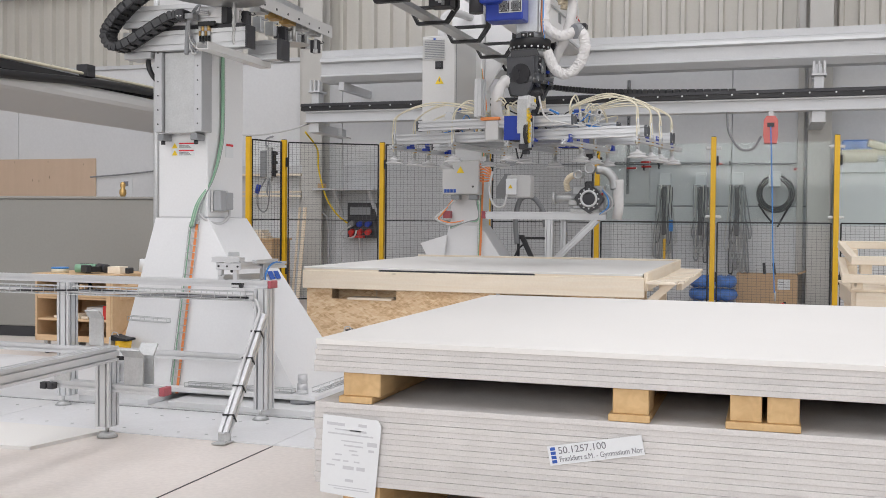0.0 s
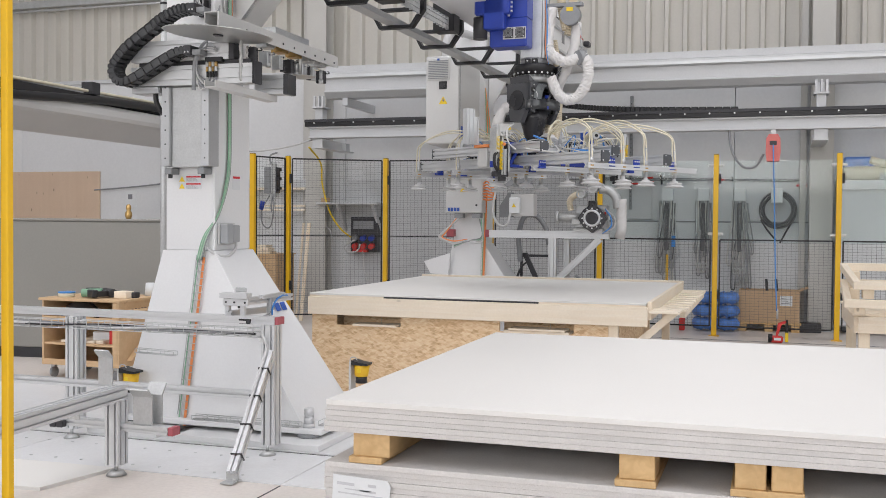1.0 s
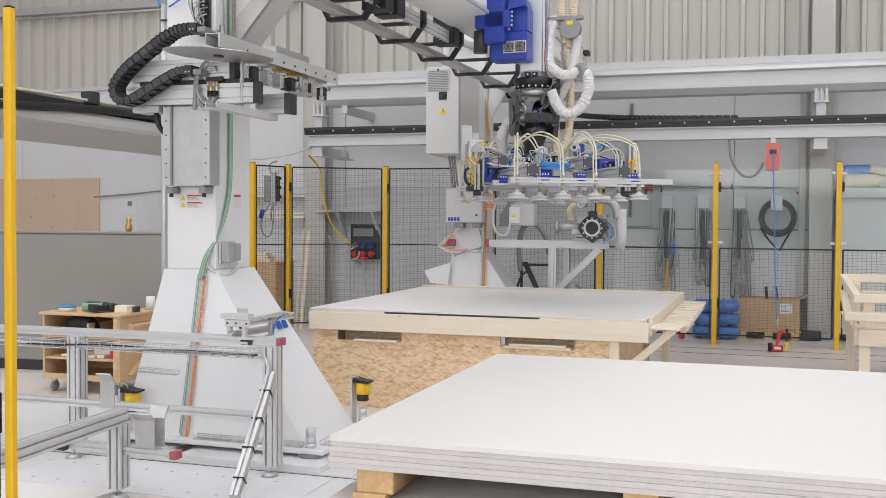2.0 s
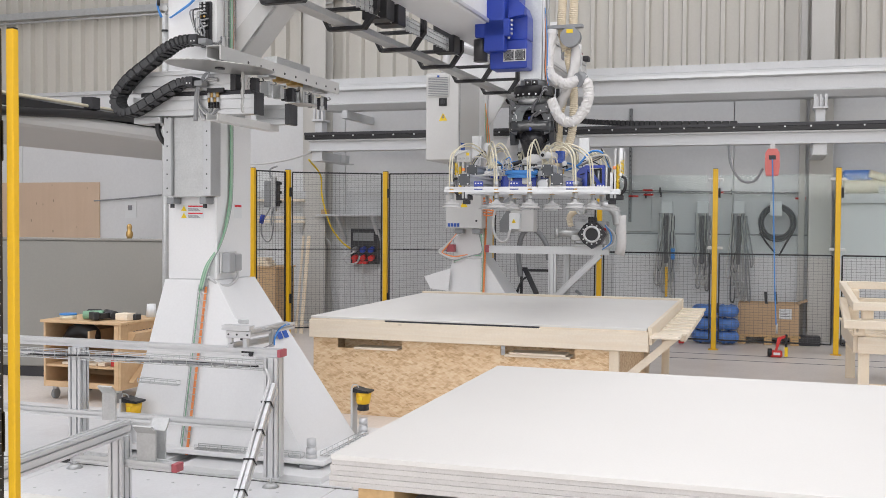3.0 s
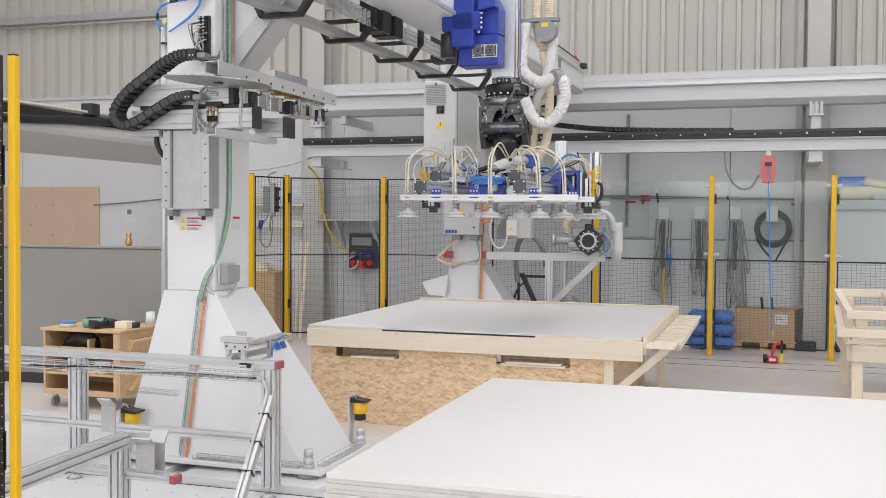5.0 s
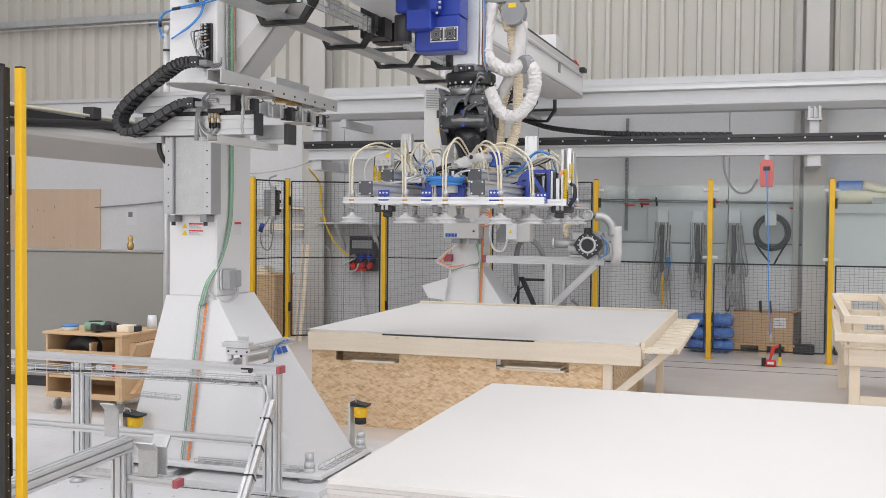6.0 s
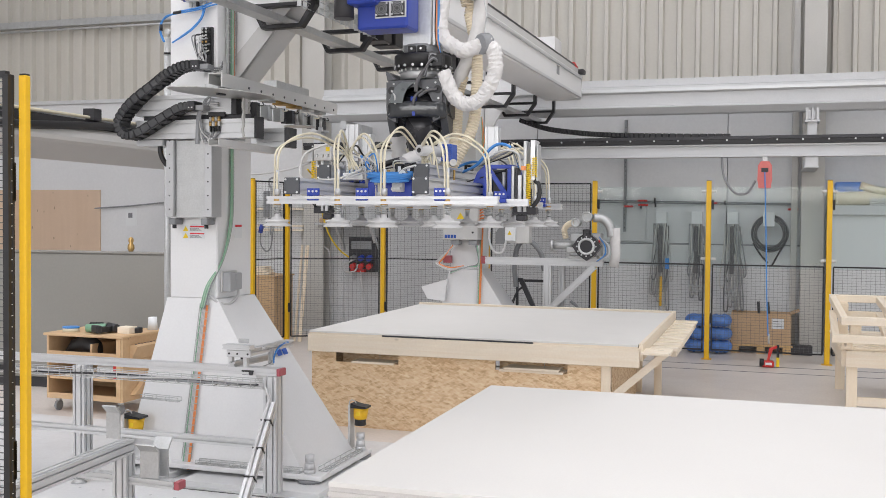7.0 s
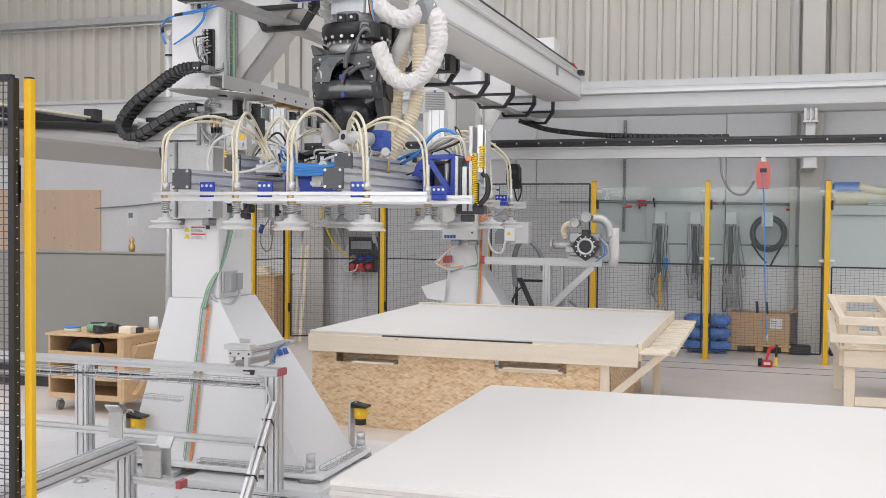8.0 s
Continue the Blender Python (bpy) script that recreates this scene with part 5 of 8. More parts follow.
def gripper():
    """Suction gripper; its base point lies at cup height under the ram, long side along y."""
    g = thing("vacuum_gripper", (0, 0, 0), "aluminium vacuum gripper with suction cups and hoses", "gripper")
    CX = 0.09
    def gp(name, bm, mat, parent=None, label=""):
        return part(name, bm, mat, parent or g, label, local=True)
    # lower rails across, slotted profiles along on two levels
    for y in (-1.09, -0.5, 0.0, 0.52, 1.10):
        bm = B()
        profile(bm, (CX - 0.56, y, 0.14), (CX + (0.72 if y < -0.4 else 0.55), y, 0.14), 0.04, 0.04, 0.01)
        gp("cup_rail", bm, aluminium)
    def slotted(name, x, y0, y1, z, w, mat=aluminium):
        bm = B()
        profile(bm, (x, y0, z), (x, y1, z), w, w, 0.016)
        pr = gp(name, bm, mat)
        for y, e in ((y0, -1), (y1, 1)):
            bm = B()
            box(bm, x - w / 2 - 0.002, x + w / 2 + 0.002, min(y, y + e * 0.02), max(y, y + e * 0.02), z - w / 2 - 0.002, z + w / 2 + 0.002, 0.004)
            cap = gp("profile_cap", bm, cap_grey, pr)
            for sx in (-1, 1):
                for sz in (-1, 1):
                    bm = B()
                    cyl(bm, (x + sx * w * 0.4, y + e * 0.02, z + sz * w * 0.4), (x + sx * w * 0.4, y + e * 0.024, z + sz * w * 0.4), 0.006, 8)
                    gp("screw", bm, aluminium, pr)
        return pr
    for x in (CX - 0.397, CX + 0.323):
        slotted("long_profile", x, -1.12, 1.15, 0.214, 0.084)
    slotted("upper_profile", -0.40, -0.55, 0.85, 0.314, 0.082)
    slotted("upper_profile", 0.262, -0.70, 0.55, 0.304, 0.082)
    for x in (CX - 0.10, CX + 0.08):
        bm = B()
        profile(bm, (x, -0.45, 0.205), (x, 0.85, 0.205), 0.09, 0.08, 0.008)
        gp("inner_profile", bm, aluminium_dull)
    bm = B()
    profile(bm, (CX - 0.4, 0.62, 0.40), (CX + 0.4, 0.62, 0.40), 0.08, 0.08, 0.008)
    gp("cross_profile", bm, aluminium)
    bm = B()
    box(bm, -0.15, 0.125, -0.50, -0.488, 0.165, 0.255, 0.004)
    box(bm, -0.15, 0.125, -0.487, 0.17, 0.247, 0.27, 0.004)
    gp("centre_plate", bm, blue_paint, label="blue mounting plate")
    bm = B()
    cyl(bm, (0, 0, 0.272), (0, 0, 0.42), 0.085, 24)
    gp("tool_changer", bm, robot_black)
    for x, y in [(-0.20, -1.09), (0.08, -1.09), (0.51, -1.09), (0.655, -0.52), (-0.21, 1.05), (0.07, 1.05), (0.50, 1.05), (-0.03, -0.02), (-0.39, -0.52)]:
        bm = B()
        box(bm, x - 0.036, x + 0.036, y - 0.012, y - 0.004, 0.162, 0.202, 0.002)
        box(bm, x - 0.034, x + 0.034, y - 0.018, y + 0.03, 0.138, 0.161, 0.003)
        b = gp("blue_bracket", bm, blue_paint)
        for sx in (-0.022, 0.0, 0.022):
            bm = B()
            cyl(bm, (x + sx, y - 0.012, 0.186), (x + sx, y - 0.017, 0.186), 0.006, 8)
            gp("bolt", bm, aluminium, b)
    # suction cups with springs
    spots = [(sx, sy) for sy in (-1.09, 1.10) for sx in (-0.505, -0.15, 0.11, 0.455)] + [(sx, sy) for sy in (0.0, 0.52) for sx in (-0.50, 0.50)] + [(-0.17, 0.0), (0.17, 0.52), (-0.17, -0.5), (0.17, -0.5), (0.50, -0.5)]
    hubs = [(-0.28, -0.47, 0.42), (0.16, -0.44, 0.45), (-0.18, 0.3, 0.42), (0.33, 0.35, 0.43)]
    cup_mesh = None
    for k, (sx, sy) in enumerate(spots):
        x, y = CX + sx, sy
        bm = B()
        prof = [(0.0, 0.03), (0.0, 0.076), (0.005, 0.078), (0.018, 0.056), (0.021, 0.056), (0.028, 0.066), (0.035, 0.063), (0.038, 0.034), (0.048, 0.030), (0.050, 0.016), (0.068, 0.014)]
        rings(bm, [(x, y, z) for z, rr in prof], [rr for z, rr in prof], 20)
        c = gp("suction_cup", bm, cup_rubber)
        bm = B()
        cyl(bm, (x, y, 0.068), (x, y, 0.30), 0.009, 8)
        cyl(bm, (x, y, 0.165), (x, y, 0.20), 0.018, 6)
        gp("stem", bm, aluminium_dull, c)
        bm = B()
        pts = [(x + 0.017 * math.cos(a * 0.9), y + 0.017 * math.sin(a * 0.9), 0.07 + 0.045 * a / 36) for a in range(37)]
        rings(bm, pts, [0.003] * 37, 5)
        gp("spring", bm, galv, c)
        bm = B()
        cyl(bm, (x, y, 0.115), (x, y, 0.162), 0.020, 8)
        gp("bushing", bm, brass, c)
        hb = min(hubs, key=lambda h: (h[0] - x) ** 2 + (h[1] - y) ** 2)
        mid = Vector(((x * 0.5 + hb[0] * 0.5), (y * 0.55 + hb[1] * 0.45), 0.515 + 0.012 * (k % 3)))
        bm = B()
        tube(bm, [(x + 0.005, y, 0.09), (x, y - 0.004, 0.27), (x * 0.92 + hb[0] * 0.08, y * 0.94 + hb[1] * 0.06, 0.43), mid, (hb[0] * 0.93 + x * 0.07, hb[1] * 0.93 + y * 0.07, 0.44), (hb[0] + 0.025 * (k % 4), hb[1], 0.33)], 0.0063, 8, 8)
        gp("vacuum_hose", bm, cream_hose, c, "cream plastic vacuum hose")
        bm = B()
        tube(bm, [(x - 0.018, y, 0.10), (x - 0.02, y + 0.006, 0.28), (x * 0.92 + hb[0] * 0.08 - 0.02, y * 0.95 + hb[1] * 0.05, 0.42), mid + Vector((-0.02, 0.01, -0.022)), (hb[0] * 0.92 + x * 0.08 - 0.01, hb[1] * 0.92 + y * 0.08, 0.43), (hb[0] + 0.025 * (k % 4) + 0.015, hb[1], 0.33)], 0.0058, 8, 8)
        gp("vacuum_hose", bm, cream_hose, c)
    # ejectors, valves and pressure gauge
    for k, (x, y, z) in enumerate(hubs):
        bm = B()
        box(bm, x - 0.03, x + 0.10, y - 0.03, y + 0.03, 0.27, 0.31, 0.004)
        mf = gp("manifold", bm, aluminium)
        for q in range(4):
            bm = B()
            cyl(bm, (x - 0.012 + 0.029 * q, y, 0.311), (x - 0.012 + 0.029 * q, y, 0.335), 0.011, 10)
            cyl(bm, (x - 0.012 + 0.029 * q, y, 0.335), (x - 0.012 + 0.029 * q, y, 0.35), 0.008, 10)
            gp("port", bm, galv, mf)
    # silencer with a ribbed blue ejector
    bm = B()
    cyl(bm, (0.262, -0.40, 0.432), (0.190, -0.56, 0.432), 0.031, 20)
    e = gp("silencer", bm, cup_rubber, label="pale grey silencer tube")
    bm = B()
    cyl(bm, (0.190, -0.56, 0.432), (0.1885, -0.5635, 0.432), 0.014, 16)
    gp("outlet", bm, black_paint, e)
    bm = B()
    box(bm, 0.262, 0.328, -0.40, -0.30, 0.378, 0.476, 0.004)
    for q in range(7):
        box(bm, 0.264, 0.326, -0.406, -0.40, 0.385 + q * 0.0125, 0.391 + q * 0.0125)
    ej = gp("vacuum_ejector", bm, blue_ribbed, label="blue ribbed vacuum ejector")
    bm = B()
    cyl(bm, (0.30, -0.30, 0.37), (0.345, -0.42, 0.37), 0.02, 14)
    gp("outlet", bm, cup_rubber, ej)
    # pressure regulator and black valve coils
    bm = B()
    box(bm, -0.31, -0.235, -0.43, -0.37, 0.285, 0.33, 0.005)
    rg = gp("regulator", bm, blue_hose, label="blue air pressure regulator")
    bm = B()
    cyl(bm, (-0.272, -0.40, 0.331), (-0.272, -0.40, 0.345), 0.03, 16, 0.018)
    cyl(bm, (-0.272, -0.40, 0.345), (-0.272, -0.40, 0.385), 0.02, 12)
    gp("knob", bm, grey_paint, rg)
    for x, y, z in ((-0.205, -0.40, 0.34), (-0.15, -0.36, 0.345), (0.02, -0.42, 0.335), (0.07, -0.40, 0.34), (-0.08, 0.12, 0.34), (0.24, 0.2, 0.36)):
        bm = B()
        box(bm, x - 0.022, x + 0.022, y - 0.03, y + 0.03, z - 0.028, z + 0.028, 0.004)
        v = gp("valve_coil", bm, black_paint)
        bm = B()
        box(bm, x - 0.002, x + 0.016, y - 0.0325, y - 0.03, z - 0.018, z + 0.014)
        gp("label_plate", bm, paper, v)
        bm = B()
        box(bm, x - 0.016, x + 0.016, y - 0.025, y + 0.025, z - 0.065, z - 0.028, 0.003)
        gp("valve_base", bm, aluminium_dull, v)
    for x, y, z0, z1, w in ((-0.555, -0.24, 0.40, 0.50, 0.06), (-0.17, -0.34, 0.275, 0.31, 0.05), (0.05, -0.52, 0.20, 0.25, 0.03)):
        bm = B()
        box(bm, x - w, x + w, y - 0.03, y + 0.03, z0, z1, 0.004)
        vb = gp("valve_block", bm, grey_box)
        for q in range(3):
            bm = B()
            cyl(bm, (x - w * 0.6 + q * w * 0.6, y - 0.03, z0 + 0.3 * (z1 - z0)), (x - w * 0.6 + q * w * 0.6, y - 0.045, z0 + 0.3 * (z1 - z0)), 0.011, 10)
            gp("port", bm, galv, vb)
    box_part("yellow_label", (-0.53, -0.505, -0.274, -0.2705, 0.455, 0.48), yellow_sign, g, bev=0, local=True)
    # upright cylinders of the tools
    for x, y, z0, z1 in ((-0.555, 0.20, 0.36, 0.66), (-0.48, 0.24, 0.36, 0.60), (0.425, 0.10, 0.36, 0.615)):
        bm = B()
        profile(bm, (x, y, z0), (x, y, z1), 0.085, 0.06, 0.006, up=(0, 1, 0))
        gp("lift_cylinder", bm, aluminium)
    rnd = random.Random(21)
    for k in range(30):
        x, y = CX + rnd.uniform(-0.30, 0.30), rnd.uniform(-0.55, 0.9)
        bm = B()
        r = rnd.uniform(0.008, 0.016)
        if k % 3:
            box(bm, x - r, x + r, y - r, y + r, 0.24, 0.29 + rnd.uniform(0, 0.05), 0.002)
            gp("small_valve", bm, (dark_metal, aluminium, galv, black_paint)[k % 4])
        else:
            cyl(bm, (x, y, 0.24), (x, y, 0.30 + rnd.uniform(0, 0.04)), r * 0.8, 10)
            gp("fitting", bm, (brass, galv)[k % 2])
    for k in range(26):
        x, y = CX + rnd.uniform(-0.4, 0.4), rnd.uniform(-0.6, 0.8)
        bm = B()
        tube(bm, [(x, y, 0.27), (x + rnd.uniform(-0.08, 0.08), y + rnd.uniform(-0.1, 0.1), 0.36 + rnd.uniform(0, 0.06)), (x + rnd.uniform(-0.2, 0.2), y + rnd.uniform(-0.2, 0.2), 0.34), (x + rnd.uniform(-0.22, 0.22), y + rnd.uniform(-0.22, 0.22), 0.27)], 0.0045, 6)
        gp("thin_hose", bm, (cream_hose, blue_hose, grey_box, black_paint, grey_box)[k % 5])
    for ctrl in ([(-0.50, -0.42, 0.30), (-0.40, -0.60, 0.268), (-0.28, -0.60, 0.275), (-0.20, -0.48, 0.33)], [(-0.50, -0.30, 0.50), (-0.62, -0.36, 0.44), (-0.64, -0.40, 0.34), (-0.60, -0.45, 0.28)], [(0.02, -0.50, 0.29), (0.12, -0.56, 0.335), (0.24, -0.50, 0.36)]):
        bm = B()
        tube(bm, ctrl, 0.007, 8)
        gp("thin_hose", bm, grey_box)
    bm = B()
    cyl(bm, (0.105, -0.60, 0.30), (0.105, -0.575, 0.30), 0.023, 18)
    gg = gp("pressure_gauge", bm, grey_paint)
    bm = B()
    cyl(bm, (0.105, -0.60, 0.30), (0.105, -0.604, 0.30), 0.020, 18)
    gp("dial", bm, paper, gg)
    bm = B()
    box(bm, 0.104, 0.118, -0.606, -0.6045, 0.299, 0.302)
    gp("needle", bm, black_paint, gg)
    bm = B()
    box(bm, 0.11, 0.145, -0.57, -0.53, 0.285, 0.315, 0.003)
    gp("gauge_block", bm, blue_hose, gg)
    # coil of blue air hose
    for k in range(7):
        bm = B()
        z, rx, ry = 0.262 + 0.006 * k, 0.115 + rnd.uniform(-0.012, 0.012), 0.05 + rnd.uniform(-0.008, 0.008)
        ox = rnd.uniform(-0.01, 0.01)
        pts = [Vector((0.02 + ox + rx * math.cos(a * math.pi / 12), -0.585 + ry * math.sin(a * math.pi / 12), z + 0.008 * math.sin(a * math.pi / 12 + k))) for a in range(25)]
        rings(bm, pts, [0.0085] * 25, 7, cap=False)
        gp("air_hose", bm, blue_hose, label="blue air hose coil")
    for ctrl in ([(0.30, -0.1, 0.33), (0.42, -0.2, 0.37), (0.50, -0.2, 0.46), (0.565, -0.2, 0.487), (0.64, -0.2, 0.45), (0.68, -0.2, 0.34)], [(-0.25, -0.35, 0.30), (-0.2, -0.42, 0.30), (-0.19, -0.40, 0.36), (-0.28, -0.3, 0.42)], [(0.0, 0.3, 0.32), (0.2, 0.4, 0.42), (0.4, 0.2, 0.35)]):
        bm = B()
        tube(bm, ctrl, 0.009, 8)
        gp("air_hose", bm, blue_hose)
    # stapling tools on both long sides
    for s, yy in ((1, -0.29), (-1, -0.20)):
        bx = CX + s * 0.40
        def fx(d):
            return bx + s * d
        def fb(bm, x0, x1, *rest):
            box(bm, min(fx(x0), fx(x1)), max(fx(x0), fx(x1)), *rest)
        bm = B()
        fb(bm, 0.0, 0.165, yy - 0.012, yy, 0.157, 0.182, 0.002)
        fb(bm, 0.0, 0.165, yy - 0.012, yy, 0.338, 0.361, 0.002)
        fb(bm, 0.0, 0.022, yy - 0.012, yy, 0.183, 0.337)
        fb(bm, 0.143, 0.165, yy - 0.012, yy, 0.183, 0.337)
        prism(bm, [(fx(0.023), 0.325), (fx(0.023), 0.337), (fx(0.045), 0.337), (fx(0.142), 0.20), (fx(0.142), 0.183), (fx(0.122), 0.183)], 1, yy - 0.012, yy)
        prism(bm, [(fx(-0.10), 0.165), (fx(-0.004), 0.165), (fx(-0.004), 0.361), (fx(-0.04), 0.355), (fx(-0.075), 0.32), (fx(-0.10), 0.26)], 1, yy + 0.10, yy + 0.112)
        fb(bm, 0.0, 0.012, yy + 0.002, yy + 0.22, 0.163, 0.361, 0.002)
        fb(bm, 0.153, 0.165, yy + 0.002, yy + 0.22, 0.163, 0.361, 0.002)
        th = gp("tool_bracket", bm, blue_paint, label="blue triangular tool bracket")
        bm = B()
        fb(bm, 0.03, 0.14, yy + 0.06, yy + 0.20, 0.16, 0.335, 0.006)
        gp("drive_body", bm, dark_metal, th)
        bm = B()
        cyl(bm, (fx(0.11), yy + 0.03, 0.19), (fx(0.11), yy + 0.03, 0.32), 0.011, 10)
        gp("piston", bm, galv, th)
        for q, (dx, w, z0, z1, mat) in enumerate(((0.185, 0.008, 0.12, 0.35, galv), (0.205, 0.006, 0.10, 0.34, dark_metal), (0.225, 0.012, 0.09, 0.30, aluminium_dull), (0.255, 0.009, 0.09, 0.49, galv), (0.30, 0.014, 0.27, 0.495, aluminium), (0.325, 0.004, 0.20, 0.47, galv))):
            bm = B()
            fb(bm, dx - w, dx + w, yy - 0.05, yy + 0.03, z0, z1, 0.002)
            gp("magazine_rail", bm, mat, th)
        bm = B()
        fb(bm, 0.18, 0.32, yy - 0.04, yy + 0.02, 0.075, 0.118, 0.006)
        fb(bm, 0.20, 0.26, yy - 0.03, yy + 0.01, 0.04, 0.074, 0.004)
        fb(bm, 0.235, 0.29, yy - 0.045, yy - 0.01, 0.12, 0.23, 0.01)
        gp("stapler_body", bm, dark_metal, th)
        bm = B()
        tube(bm, [(fx(0.31), yy - 0.04, 0.27), (fx(0.335), yy - 0.04, 0.24), (fx(0.335), yy - 0.04, 0.17), (fx(0.30), yy - 0.04, 0.12)], 0.013, 9)
        gp("grip", bm, black_paint, th)
        for dx, z0, n in ((0.278, 0.13, 22), (0.312, 0.29, 10)):
            bm = B()
            for j in range(n):
                pts = [(fx(dx) + 0.012 * math.cos(a * math.pi / 5), yy - 0.055 + 0.012 * math.sin(a * math.pi / 5), z0 + j * 0.0105 + a * 0.001) for a in range(11)]
                rings(bm, pts, [0.003] * 11, 5)
            gp("feed_spring", bm, yellow_sign, th)
        bm = B()
        fb(bm, 0.235, 0.262, yy - 0.06, yy - 0.045, 0.325, 0.35, 0.002)
        gp("orange_plug", bm, orange, th)
        if s < 0:
            bm = B()
            fb(bm, 0.06, 0.16, yy + 0.27, yy + 0.44, 0.335, 0.36, 0.004)
            gp("orange_guard", bm, orange, th)
            bm = B()
            fb(bm, 0.06, 0.15, yy + 0.28, yy + 0.4, 0.17, 0.333, 0.006)
            gp("drive_box", bm, grey_box, th)
        for q in range(5):
            bm = B()
            tube(bm, [(fx(0.22), yy, 0.33), (fx(0.20 - 0.02 * q), yy + 0.03 * q, 0.42 + 0.02 * q), (fx(0.10), yy + 0.06 * q, 0.44), (fx(-0.08), yy + 0.12, 0.36)], 0.006, 6)
            gp("hose", bm, (grey_box, cream_hose, grey_paint, cream_hose, black_paint)[q], th)
    bm = B()
    tube(bm, [(0.0, -0.1, 0.42), (-0.05, -0.24, 0.40), (-0.16, -0.30, 0.36)], 0.018, 10)
    gp("cable_sleeve", bm, black_paint)
    bm = B()
    rings(bm, curve_pts([(0.02, 0.0, 0.36), (0.05, -0.08, 0.41), (0.02, -0.18, 0.41), (-0.02, -0.26, 0.37)], 5), [0.05, 0.055, 0.048, 0.056, 0.05, 0.054, 0.047, 0.055, 0.05, 0.056, 0.047, 0.052, 0.049, 0.055, 0.046, 0.05], 12)
    gp("wrapped_sleeve", bm, white_wrap)
    return g


gripper_ob = gripper()

# safety fence
def wire_panel(fence, a, b, z0, z1, cell=0.05, frame_r=0.009, r=0.0012):
    """A framed panel of black welded wire between two points on the floor."""
    a, b = Vector(a), Vector(b)
    L = (b - a).length
    d = (b - a) / L
    ang = math.degrees(math.atan2(d.y, d.x))
    m = pose(a.x, a.y, 0, 0, 0, ang)
    bm = B()
    for x in (0, L):
        box(bm, x - frame_r, x + frame_r, -frame_r, frame_r, z0, z1, 0, m)
    for z in (z0, z1):
        box(bm, 0, L, -frame_r, frame_r, z - frame_r, z + frame_r, 0, m)
    if z1 - z0 > 1.5:
        zm = 1.16
        box(bm, 0, L, -frame_r, frame_r, zm - frame_r * 0.7, zm + frame_r * 0.7, 0, m)
    part("panel_frame", bm, black_paint, fence, "black panel frame")
    bm = B()
    n = int(L / cell)
    k2 = int((z1 - z0) / (cell * 0.62))
    for k in range(1, n):
        x = L * k / n
        box(bm, x - r, x + r, -r, r, z0, z1, 0, m)
    for k in range(1, k2):
        z = z0 + (z1 - z0) * k / k2
        box(bm, 0, L, r, r * 3, z - r, z + r, 0, m)
    tagged(part("wire_mesh", bm, sleeve_grey, fence, "black welded wire mesh"), kind="stuff")


def fence_post(fence, x, y, h=2.2, w=0.06, ang=0):
    bm = B()
    m = pose(x, y, 0, 0, 0, ang)
    box(bm, -w / 2, w / 2, -w / 2, w / 2, 0.008, h, 0.004, m)
    p = part("post", bm, yellow, fence, "yellow painted post")
    bm = B()
    box(bm, -w, w, -w * 0.9, w * 0.9, 0, 0.008, 0.001, m)
    part("foot_plate", bm, yellow, p)
    bm = B()
    box(bm, -w / 2 + 0.002, w / 2 - 0.002, -w / 2 + 0.002, w / 2 - 0.002, h, h + 0.006, 0.002, m)
    part("cap", bm, black_paint, p)
    return p


